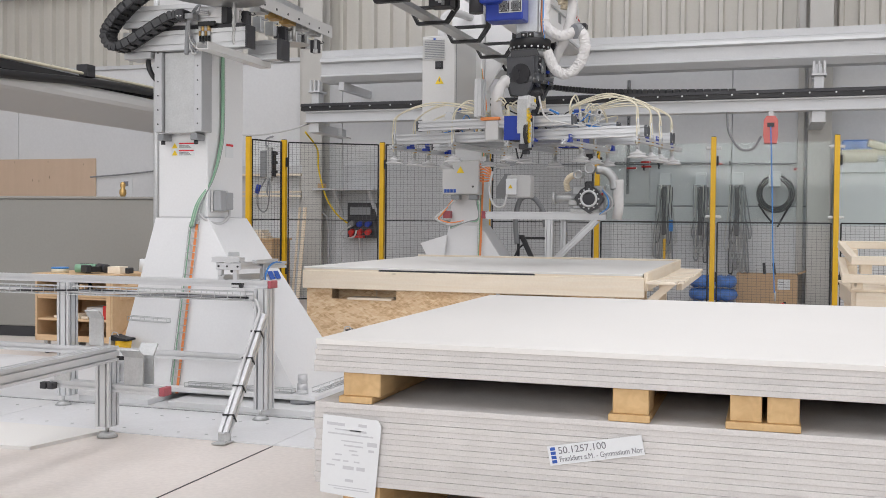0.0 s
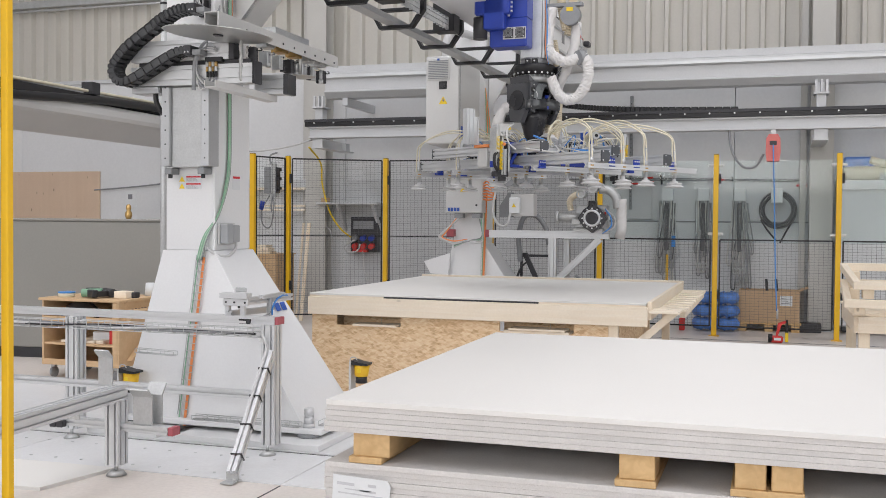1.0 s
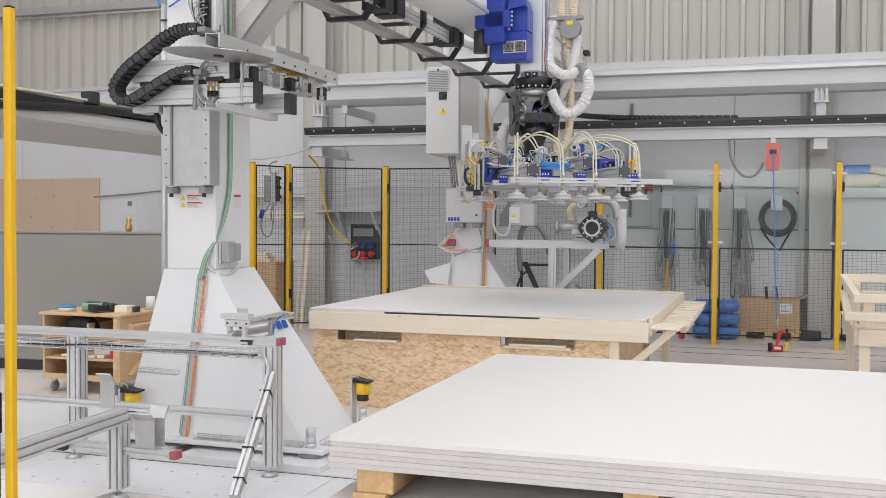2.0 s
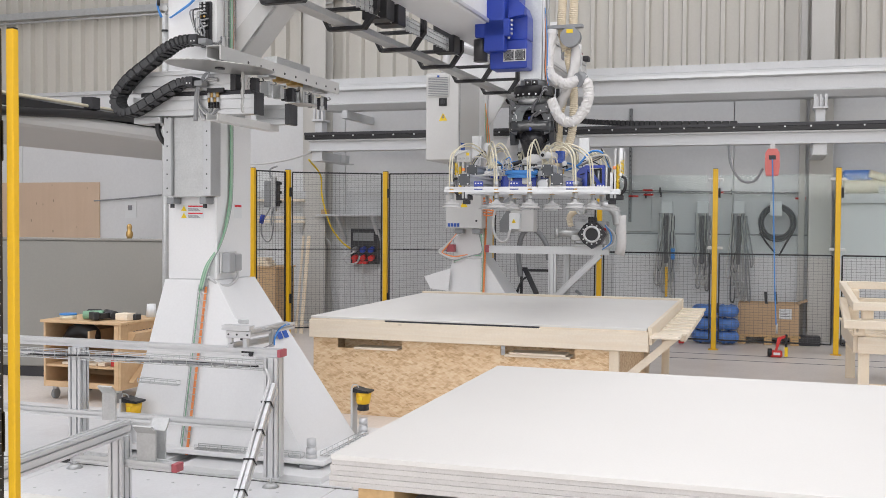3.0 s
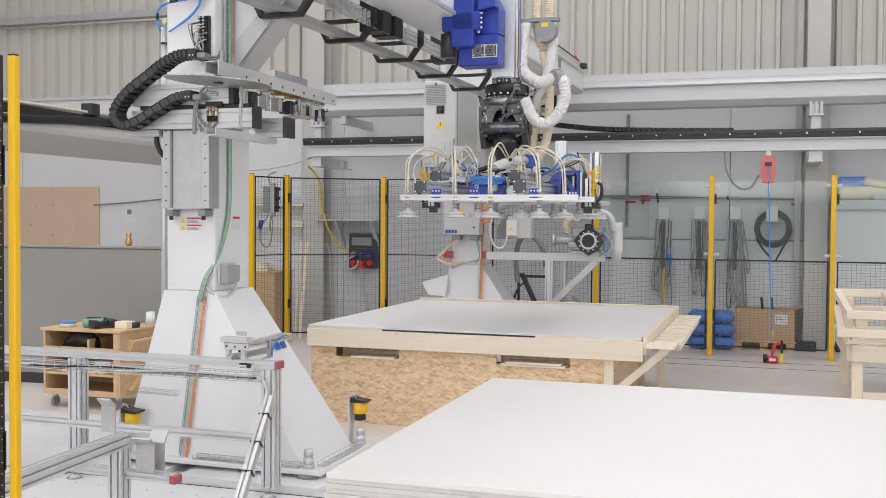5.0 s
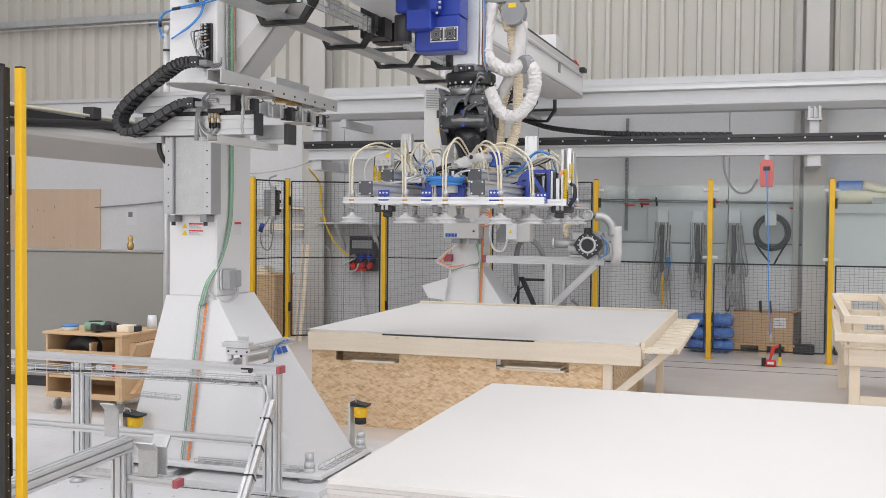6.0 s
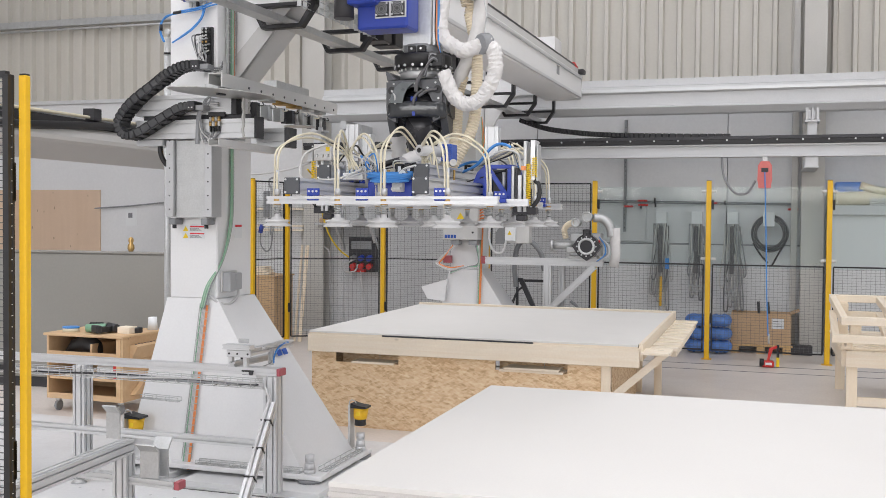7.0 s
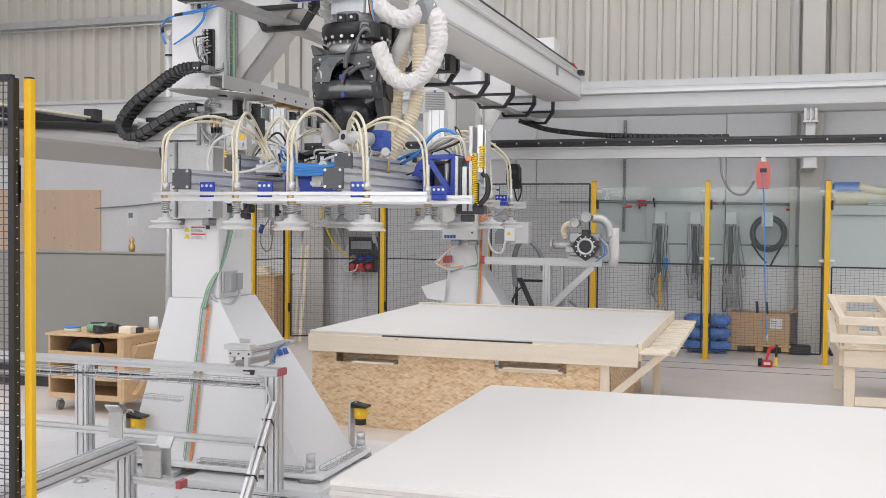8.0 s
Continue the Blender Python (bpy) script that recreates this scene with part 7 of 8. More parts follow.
    # bent sheet guides
    for x0, z0, y0 in ((-3.315, 0.477, 2.70), (-3.085, 0.284, 2.68)):
        bm = B()
        prism(bm, [(y0, z0), (y0 + 0.01, z0), (y0 + 0.01, z0 + 0.15), (y0 - 0.03, z0 + 0.19), (y0 - 0.04, z0 + 0.185), (y0, z0 + 0.145)], 0, x0, x0 + 0.085 + 0.03 * (z0 < 0.4))
        part("sheet_guide", bm, galv, s, "bent sheet metal guide")
    bm = B()
    prism(bm, [(2.74, 0.284), (2.75, 0.284), (2.75, 0.43), (2.79, 0.49), (2.78, 0.495), (2.74, 0.435)], 0, -3.05, -2.95)
    part("sheet_guide", bm, galv, s)
    # pneumatic clamp on the rail end
    c = thing("pneumatic_clamp", (-2.85, 3.45, 0.78), "aluminium pneumatic clamp with blue hose on the rail", "clamp")
    box_part("base", (-2.87, -2.79, 3.40, 3.47, 0.752, 0.782), black_paint, c)
    bm = B()
    cyl(bm, (-2.80, 3.398, 0.766), (-2.80, 3.385, 0.766), 0.013, 12)
    part("knob", bm, dark_metal, c)
    bm = B()
    profile(bm, (-2.997, 3.43, 0.915), (-2.815, 3.43, 0.915), 0.07, 0.03)
    part("top_slide", bm, aluminium, c)
    box_part("front_plate", (-2.975, -2.812, 3.405, 3.418, 0.855, 0.897), aluminium, c)
    for x in (-2.955, -2.90, -2.83):
        bm = B()
        cyl(bm, (x, 3.405, 0.876), (x, 3.400, 0.876), 0.006, 8)
        part("screw", bm, dark_metal, c)
    for x in (-2.972, -2.872):
        box_part("leg", (x, x + 0.028, 3.42, 3.45, 0.768, 0.897), aluminium, c)
    box_part("leg", (-2.868, -2.84, 3.74, 3.77, 0.765, 0.88), aluminium_dull, c)
    bm = B()
    profile(bm, (-2.862, 3.452, 0.880), (-2.905, 4.12, 0.862), 0.055, 0.042)
    part("slide", bm, aluminium, c)
    bm = B()
    profile(bm, (-2.80, 3.55, 0.90), (-2.86, 3.95, 0.895), 0.03, 0.02)
    part("guide", bm, aluminium, c)
    bm = B()
    profile(bm, (-2.935, 3.40, 0.808), (-2.935, 3.90, 0.796), 0.04, 0.036, 0.006)
    part("cylinder", bm, aluminium_dull, c)
    bm = B()
    cyl(bm, (-2.935, 3.90, 0.796), (-2.935, 3.96, 0.795), 0.011, 10)
    part("piston_rod", bm, galv, c)
    box_part("top_bracket", (-2.942, -2.868, 3.49, 3.496, 0.932, 0.958), galv, c)
    box_part("sensor", (-2.90, -2.88, 3.44, 3.47, 0.838, 0.856), black_paint, c)
    bm = B()
    cyl(bm, (-2.90, 4.12, 0.868), (-2.90, 4.15, 0.868), 0.008, 8)
    part("fitting", bm, galv, c)
    bm = B()
    tube(bm, [(-2.84, 3.76, 0.775), (-2.835, 3.76, 0.82), (-2.83, 3.80, 0.865), (-2.84, 3.9, 0.885), (-2.88, 4.05, 0.875), (-2.90, 4.13, 0.868)], 0.006, 8)
    part("air_hose", bm, blue_hose, c)
    bm = B()
    tube(bm, [(-2.86, 3.45, 0.77), (-2.83, 3.55, 0.775), (-2.83, 3.7, 0.785), (-2.85, 3.76, 0.80)], 0.004, 6)
    part("air_hose", bm, grey_paint, c)


stand()


def scanner(x, y, z):
    s = thing("safety_scanner", (x, y, z), "yellow and black safety laser scanner on a bracket", "safety scanner", "safety scanners")
    bm = B()
    rings(bm, [(x, y, z), (x, y, z + 0.012), (x + 0.004, y, z + 0.078)], [0.043, 0.047, 0.053], 20)
    part("body", bm, yellow, s)
    bm = B()
    prism(bm, [(x - 0.055, z + 0.079), (x + 0.058, z + 0.079), (x + 0.058, z + 0.092), (x + 0.0, z + 0.098), (x - 0.055, z + 0.112)], 1, y - 0.05, y + 0.05)
    part("top_cover", bm, black_paint, s)
    bm = B()
    rings(bm, [(x, y, z - 0.045), (x, y, z - 0.04), (x, y, z - 0.02), (x, y, z - 0.001)], [0.036, 0.042, 0.038, 0.04], 20)
    part("scan_head", bm, black_paint, s)
    box_part("type_plate", (x - 0.01, x + 0.014, y - 0.052, y - 0.047, z + 0.03, z + 0.055), yellow_sign, s, bev=0)
    box_part("bracket", (x - 0.075, x - 0.06, y - 0.045, y + 0.045, z - 0.22, z + 0.1), grey_box, s)
    bm = B()
    tube(bm, [(x - 0.03, y, z + 0.1), (x - 0.05, y, z + 0.125), (x - 0.085, y, z + 0.10), (x - 0.085, y, z - 0.1)], 0.004, 6)
    part("cable", bm, cup_rubber, s)


scanner(-2.53, 4.46, 0.31)
scanner(-3.79, 3.66, 0.30)


# tool cart
def cart():
    x0, x1, y0, y1 = -5.82, -5.045, 5.28, 5.88
    c = thing("tool_cart", (-5.4, 5.5, 0), "plywood tool cart on castors with open shelves", "cart")
    box_part("top", (x0 - 0.02, x1 + 0.02, y0 - 0.02, y1 + 0.02, 0.662, 0.685), ply, c)
    box_part("side", (x0, x0 + 0.02, y0, y1, 0.115, 0.662), ply, c)
    box_part("side", (x1 - 0.02, x1, y0, y1, 0.115, 0.662), ply, c)
    box_part("back", (x0 + 0.02, x1 - 0.02, y1 - 0.02, y1, 0.115, 0.662), ply, c)
    for z in (0.115, 0.285, 0.47):
        box_part("shelf", (x0 + 0.02, x1 - 0.02, y0 + 0.01, y1 - 0.02, z, z + 0.02), ply, c)
    box_part("lip", (x0 + 0.02, x1 - 0.02, y0, y0 + 0.014, 0.49, 0.53), ply, c)
    box_part("front_lip", (x0 + 0.02, x1 - 0.02, y0, y0 + 0.014, 0.115, 0.165), ply, c)
    box_part("divider", (-5.38, -5.36, y0 + 0.01, y1 - 0.02, 0.49, 0.60), ply, c)
    bm = B()
    prism(bm, [(x1, 0.47), (x1 + 0.02, 0.47), (x1 + 0.075, 0.585), (x1 + 0.06, 0.60), (x1, 0.60)], 1, y0 + 0.10, y1 - 0.14)
    part("side_holder", bm, ply, c)
    # no holes are cut: dark discs paint their shaded insides
    for k in range(7):
        bm = B()
        cyl(bm, (x1 + 0.035, y0 + 0.14 + 0.045 * k, 0.599), (x1 + 0.035, y0 + 0.14 + 0.045 * k, 0.604), 0.010, 8)
        part("hole", bm, dark_metal, c)
    box_part("corner_stile", (x1 - 0.065, x1 - 0.02, y0 - 0.004, y0 + 0.01, 0.135, 0.66), ply, c)
    bm = B()
    prism(bm, [(y0 + 0.10, 0.17), (y0 + 0.17, 0.17), (y1 - 0.08, 0.40), (y1 - 0.13, 0.43)], 0, x1 + 0.001, x1 + 0.05)
    part("side_chute", bm, ply, c)
    for x in (x0 + 0.07, x1 - 0.07):
        for y in (y0 + 0.07, y1 - 0.07):
            bm = B()
            cyl(bm, (x - 0.012, y, 0.045), (x + 0.012, y, 0.045), 0.045, 16)
            w = part("castor", bm, grey_paint, c, "grey rubber castor")
            box_part("fork", (x - 0.02, x + 0.02, y - 0.02, y + 0.02, 0.085, 0.115), galv, w)
    rnd = random.Random(3)
    # things on top
    bm = B()
    cyl(bm, (-5.66, 5.4, 0.685), (-5.66, 5.4, 0.72), 0.07, 18)
    t = tagged(part("tin", bm, cream_hose), "flat tin with a blue lid on the cart", "tin")
    bm = B()
    cyl(bm, (-5.66, 5.4, 0.72), (-5.66, 5.4, 0.732), 0.072, 18)
    part("lid", bm, blue_hose, t, "blue lid")
    for x, y, rz in ((-5.42, 5.42, 20), (-5.30, 5.50, 150)):
        d = thing("cordless_drill", (x, y, 0.685), "dark green and black cordless drill lying on the cart", "drill", "drills on the cart", rz=rz)
        bm = B()
        cyl(bm, (-0.08, 0, 0.04), (0.09, 0, 0.045), 0.036, 12)
        part("motor", bm, green if rz < 90 else dark_metal, d, local=True)
        bm = B()
        cyl(bm, (0.09, 0, 0.045), (0.14, 0, 0.045), 0.024, 10)
        part("chuck", bm, dark_metal, d, local=True)
        bm = B()
        prism(bm, [(-0.05, 0.0), (0.0, 0.0), (-0.02, 0.14), (-0.075, 0.14)], 2, 0.015, 0.06)
        part("grip", bm, black_paint, d, local=True)
        bm = B()
        box(bm, -0.10, 0.02, 0.14, 0.19, 0.01, 0.075, 0.008)
        part("battery", bm, black_paint, d, local=True)
    bm = B()
    box(bm, -5.20, -5.08, 5.42, 5.54, 0.686, 0.745, 0.003)
    tagged(part("wood_offcut", bm, pine_x), "small pine offcut block on the cart", "offcut")
    for k in range(4):
        bm = B()
        box(bm, -5.32 + 0.05 * k, -5.275 + 0.05 * k, 5.60, 5.66, 0.686, 0.70 + 0.004 * k, 0.002)
        tagged(part("wood_offcut", bm, pine_x), "small pine offcut on the cart", "offcut")
    bm = B()
    box(bm, -5.14, -5.05, 5.50, 5.58, 0.686, 0.735, 0.006)
    tagged(part("tape_measure", bm, dark_metal), "dark tape measure lying on the cart", "tape measure")
    bm = B()
    cyl(bm, (-5.10, 5.80, 0.686), (-5.10, 5.80, 0.80), 0.046, 16, 0.038)
    tagged(part("paper_cup", bm, paper), "white paper cup standing on the cart", "cup")
    bm = B()
    rings(bm, [(-5.70, 5.4, 0.49), (-5.62, 5.42, 0.56), (-5.5, 5.42, 0.60), (-5.40, 5.4, 0.55), (-5.36, 5.4, 0.5)], [0.03, 0.07, 0.085, 0.07, 0.03], 12)
    tagged(part("tool_bag", bm, black_paint), "black tool bag lying on the cart shelf", "bag")
    bm = B()
    box(bm, -5.40, -5.14, 5.40, 5.6, 0.306, 0.40, 0.01)
    tagged(part("parts_box", bm, paper), "white box on the middle cart shelf", "box")
    bm = B()
    box(bm, -5.18, -5.12, 5.33, 5.38, 0.306, 0.42, 0.004)
    tagged(part("red_bottle", bm, red_plastic), "red bottle on the middle cart shelf", "bottle")
    for k in range(5):
        bm = B()
        x = -5.66 + 0.09 * k
        box(bm, x, x + 0.07, 5.32, 5.5, 0.306, 0.325 + 0.01 * (k % 3), 0.002)
        tagged(part("wood_scrap", bm, pine_x), "loose wood scrap on the cart shelf", "scrap")


cart()


# machine at the hall's far end, and its long duct
def left_machine():
    m = thing("panel_machine", (-7.5, 6.5, 0), "long beige-grey machine enclosure with flat top", "machine")
    a = pose(-5.3, 6.42, 0, 0, 0, 6)
    bm = B()
    box(bm, -7.5, 0, 0, 0.07, 0.10, 1.335, 0.01, a)
    part("enclosure", bm, beige_panel, m)
    bm = B()
    box(bm, -7.5, 0.02, -0.012, 0.08, 1.335, 1.36, 0.006, a)
    part("top_edge", bm, beige_panel, m)
    bm = B()
    box(bm, -7.4, -0.1, 0.01, 0.06, 0, 0.1, 0.004, a)
    part("plinth", bm, dark_metal, m)
    bm = B()
    box(bm, -1.9, -1.888, -0.004, 0, 0.12, 1.29, 0, a)
    part("panel_joint", bm, grey_paint, m)
    p = a @ Vector((-0.45, 0.034, 1.36))
    d = thing("toy_figure", tuple(p), "small golden toy figure on the machine top", "toy")
    bm = B()
    x, y, z = p
    rings(bm, [(x, y, z), (x, y, z + 0.03), (x, y, z + 0.06), (x, y, z + 0.08), (x, y, z + 0.10), (x, y, z + 0.125), (x, y, z + 0.14)], [0.022, 0.034, 0.032, 0.018, 0.026, 0.024, 0.01], 14)
    part("body", bm, brass, d)
    du = thing("long_duct", (-8.2, 8, 2.4), "long grey-white rounded machine beam with cables on top", "machine beam")
    bm = B()
    prism(bm, [(-8.45, 2.80), (-8.0, 2.80), (-7.93, 2.785), (-7.90, 2.74), (-7.89, 2.66), (-7.905, 2.61), (-7.95, 2.58), (-8.38, 2.405), (-8.45, 2.405)], 1, 0, 11.9)
    part("beam_cover", bm, grey_box, du)
    bm = B()
    prism(bm, [(-8.42, 2.90), (-7.96, 2.90), (-7.94, 2.802), (-8.42, 2.802)], 1, 0, 11.9)
    part("cable_shelf", bm, black_paint, du)
    bm = B()
    tube(bm, [(-7.88, 3.0, 2.68), (-7.87, 6.5, 2.70), (-7.87, 7.5, 2.74), (-7.88, 8.3, 2.80), (-7.90, 9.2, 2.85), (-7.92, 10.6, 2.88), (-7.94, 11.8, 2.88)], 0.05, 10)
    part("black_sleeve", bm, black_paint, du)
    for k in range(4):
        bm = B()
        rnd = random.Random(k)
        tube(bm, [(-7.97 - 0.07 * k, y, 2.92 + rnd.uniform(0, 0.035)) for y in range(0, 12)], 0.02, 8, 4)
        part("cable", bm, (cream_hose, cup_rubber, grey_paint, black_paint)[k], du)
    box_part("sensor", (-8.06, -7.9, 8.7, 8.86, 2.9, 3.05), dark_metal, du)
    bm = B()
    box(bm, -8.3, -8.0, 11.2, 11.5, 0, 2.42, 0.01)
    box(bm, -8.3, -8.0, 2.0, 2.3, 0, 2.42, 0.01)
    part("support_post", bm, steel_light, du)
    b = thing("wall_board", (-11, 12.1, 1), "pale brown hardboard panel on the wall", "board")
    box_part("panel", (-13.0, -10.35, 12.12, 12.146, 1.0, 2.135), board_ply, b)
    n = thing("wall_notice", (-9.75, 12.14, 1.7), "white paper notice taped to the wall", "notice")
    box_part("sheet", (-9.87, -9.66, 12.143, 12.147, 1.55, 1.82), paper, n, bev=0)
    box_part("print_block", (-9.82, -9.74, 12.141, 12.1425, 1.68, 1.76), ink, n, bev=0)
    bm = B()
    tube(bm, [(-10.45, 12.12, 1.83), (-9.7, 12.12, 1.88), (-8.9, 12.12, 1.95), (-8.0, 12.12, 2.0)], 0.012, 6)
    tagged(part("wall_cable", bm, grey_paint), "grey cable sagging along the wall", "cable")
    bm = B()
    tube(bm, [(-7.3, 10.3, 2.46), (-6.7, 10.4, 2.30), (-6.2, 10.6, 2.36), (-5.93, 10.85, 2.48)], 0.012, 6)
    tagged(part("slack_cable", bm, cup_rubber), "pale cable hanging from the rail end", "cable")


left_machine()

# along the back wall
def wall_things():
    k = 0
    for x in (-1.305, -0.835, -0.37, 0.09):
        h = thing("hose_hanger", (x, 12.05, 1.7), "white hanger box with grey straps and hoses" if x < 0 else "white hanger box with a coiled dark hose", "hanger", "hangers on the wall")
        box_part("hanger_box", (x, x + 0.145, 11.98 - 0.16 * (x > 0), 12.12, 1.64, 1.83), paper, h, bev=0.006)
        rnd = random.Random(k + 10)
        if x < 0:
            for j in range(16):
                xx = x - 0.02 + 0.011 * j
                low = (0.55, 0.75, 0.62)[k] + rnd.uniform(-0.12, 0.35)
                bm = B()
                sp = rnd.uniform(-0.10, 0.10)
                tube(bm, [(xx, 11.97, 1.67), (xx + sp * 0.4, 11.95, 1.3), (xx + sp, 11.95, low + 0.1), (xx + sp * 0.9 + 0.02, 11.95, low), (xx + sp * 0.8 + 0.05, 11.95, low + 0.12), (xx + 0.03, 11.97, 1.64)], 0.009, 6)
                part("strap", bm, (grey_paint, strap_grey, grey_paint, galv, strap_grey, column_grey, sleeve_grey, grey_paint, strap_grey)[(j + k * 2) % 9], h)
            bm = B()
            box(bm, x + 0.045, x + 0.10, 11.93, 11.99, 1.0, 1.64, 0.01)
            part("webbing", bm, sleeve_grey, h)
            if k == 0:
                box_part("blue_tag", (x + 0.14, x + 0.19, 11.92, 11.95, 1.05, 1.2), blue_hose, h)
                box_part("yellow_strap", (x + 0.07, x + 0.10, 11.92, 11.95, 0.55, 0.95), yellow, h)
            else:
                for j in range(3):
                    bm = B()
                    xx = x + 0.02 + 0.05 * j
                    pts = [(xx + 0.022 * math.cos(a * math.pi / 6), 11.92, 0.80 - 0.06 * (k == 2) + 0.04 * math.sin(a * math.pi / 6)) for a in range(13)]
                    rings(bm, pts, [0.008] * 13, 6, cap=False)
                    part("shackle", bm, galv, h)
        else:
            for j in range(7):
                bm = B()
                rr = 0.24 - 0.010 * j + 0.006 * (j % 3)
                pts = [(x + 0.09 + rr * math.cos(a * math.pi / 16) * 0.95, 11.96 - 0.012 * j, 1.55 + rr * math.sin(a * math.pi / 16)) for a in range(33)]
                rings(bm, pts, [0.0115] * 33, 8, cap=False)
                part("hose_coil", bm, (sleeve_grey, grey_paint, sleeve_grey)[j % 3], h)
            bm = B()
            tube(bm, [(x - 0.12, 11.95, 1.42), (x - 0.03, 11.95, 1.28), (x + 0.07, 11.95, 1.16)], 0.012, 8)
            tube(bm, [(x + 0.28, 11.95, 1.42), (x + 0.2, 11.95, 1.28), (x + 0.12, 11.95, 1.12)], 0.012, 8)
            part("hose_tail", bm, dark_metal, h)
        k += 1
    p = thing("bar_clamps", (-1.5, 12.1, 1.93), "long bar clamps with red handles on the wall", "clamps")
    bm = B()
    tube(bm, [(-2.65, 12.1, 1.965), (0.5, 12.1, 1.93)], 0.009, 6)
    tube(bm, [(-2.1, 12.1, 1.985), (0.5, 12.1, 1.945)], 0.009, 6)
    part("bar", bm, grey_paint, p)
    for x, z in ((-1.75, 1.90), (-1.55, 1.92), (-1.56, 1.98), (-0.63, 1.95), (0.40, 1.87)):
        bm = B()
        cyl(bm, (x, 12.05, z), (x + 0.13, 12.05, z), 0.014, 10)
        part("handle", bm, red_plastic, p, "red handle")
        box_part("jaw", (x + 0.22, x + 0.24, 12.04, 12.1, z - 0.03, z + 0.04), dark_metal, p)
    v = thing("wall_rail", (-1.75, 12.1, 1.6), "slotted grey upright rail on the wall", "rail")
    box_part("rail", (-1.76, -1.72, 12.09, 12.146, 1.55, 3.1), grey_paint, v)
    # slots are dark pieces set on the uncut rail, painted as shaded recesses
    for z in range(24):
        box_part("slot", (-1.745, -1.735, 12.086, 12.09, 1.6 + z * 0.06, 1.62 + z * 0.06), dark_metal, v, bev=0)
    b = thing("notice_panel", (-2.0, 12.1, 1.4), "plain grey metal panel on the wall", "panel")
    box_part("panel", (-2.02, -1.45, 12.12, 12.146, 1.42, 1.92), steel_light, b)
    # hose reels
    for x, y, mt, lab in ((0.105, 10.80, reel_red, "red hose reel hanging from the beam"), (-3.0, 10.80, black_paint, "black hose reel hanging from the beam")):
        r = thing("hose_reel", (x, y, 2.1), lab, "hose reel", "hose reels")
        bm = B()
        prism(bm, [(-0.07, -0.15), (0.07, -0.15), (0.085, -0.05), (0.08, 0.12), (0.05, 0.17), (-0.05, 0.17), (-0.08, 0.12), (-0.085, -0.05)], 1, -0.08, 0.08, Matrix.Translation((x, y, 2.26)))
        part("housing", bm, mt, r)
        box_part("window", (x - 0.04, x + 0.04, y - 0.086, y - 0.081, 2.30, 2.35), dark_metal, r, bev=0)
        box_part("bracket", (x - 0.03, x + 0.03, y - 0.03, y + 0.03, 2.43, 2.49), galv, r)
    bm = B()
    tube(bm, [(0.105, 10.70, 2.3), (0.13, 10.55, 1.6), (0.15, 10.50, 0.9), (0.175, 10.47, 0.36)], 0.007, 8)
    part("hose", bm, blue_hose, bpy.data.objects["hose_reel"], "blue air hose")
    bm = B()
    tube(bm, [(-0.40, 10.8, 2.5), (-0.37, 10.8, 2.25), (-0.25, 10.8, 2.06), (-0.10, 10.8, 2.05), (0.0, 10.8, 2.2)], 0.014, 8)
    part("feed_hose", bm, grey_paint, bpy.data.objects["hose_reel"])
    bm = B()
    tube(bm, [(-3.0, 10.8, 2.12), (-2.95, 10.8, 1.95), (-2.9, 10.8, 2.1), (-2.95, 10.8, 2.4)], 0.01, 8)
    part("hose", bm, dark_metal, bpy.data.objects["hose_reel.001"])
    # air nailer left on the floor
    n = thing("nail_gun", (0.15, 9.95, 0), "red and black air nailer standing on the floor", "nail gun")
    bm = B()
    box(bm, 0.10, 0.27, 9.92, 10.02, 0.005, 0.10, 0.02)
    prism(bm, [(0.17, 0.10), (0.20, 0.10), (0.25, 0.26), (0.32, 0.29), (0.31, 0.32), (0.20, 0.28)], 1, 9.945, 9.995)
    part("body", bm, red_plastic, n)
    bm = B()
    cyl(bm, (0.07, 9.97, 0.065), (0.13, 9.97, 0.065), 0.06, 14)
    part("end_cap", bm, black_paint, n)
    bm = B()
    box(bm, 0.30, 0.335, 9.945, 9.995, 0.06, 0.33, 0.006)
    part("grip", bm, black_paint, n)
    box_part("label", (0.15, 0.24, 9.915, 9.92, 0.04, 0.075), paper, n, bev=0)
    box_part("magazine", (0.297, 0.34, 9.94, 10.0, 0.02, 0.15), yellow_sign, n)
    bm = B()
    cyl(bm, (0.19, 10.12, 0.32), (0.19, 10.13, 0.46), 0.014, 8)
    part("coupling", bm, galv, n)
    n.location.y += 0.38
    n.scale = (0.82, 0.82, 0.82)
    # cardboard box on a small pallet
    c = thing("cardboard_box", (0.1, 11.75, 0.12), "brown cardboard box with white label on a pallet", "box")
    x0, x1, y0, y1 = -0.28, 0.46, 11.6, 12.0
    for nm, d in (("front", (x0, x1, y0, y0 + 0.008, 0.125, 0.52)), ("rear", (x0, x1, y1 - 0.008, y1, 0.125, 0.52)), ("side", (x0, x0 + 0.008, y0 + 0.009, y1 - 0.009, 0.125, 0.52)), ("side", (x1 - 0.008, x1, y0 + 0.009, y1 - 0.009, 0.125, 0.52)), ("bottom", (x0, x1, y0, y1, 0.118, 0.124))):
        box_part(nm, d, cardboard, c, bev=0)
    bm = B()
    prism(bm, [(x1, 0.52), (x1 + 0.10, 0.56), (x1 + 0.10, 0.567), (x1, 0.527)], 1, y0, y1)
    part("flap", bm, cardboard, c)
    box_part("label", (0.22, 0.37, y0 - 0.002, y0, 0.33, 0.46), paper, c, bev=0)
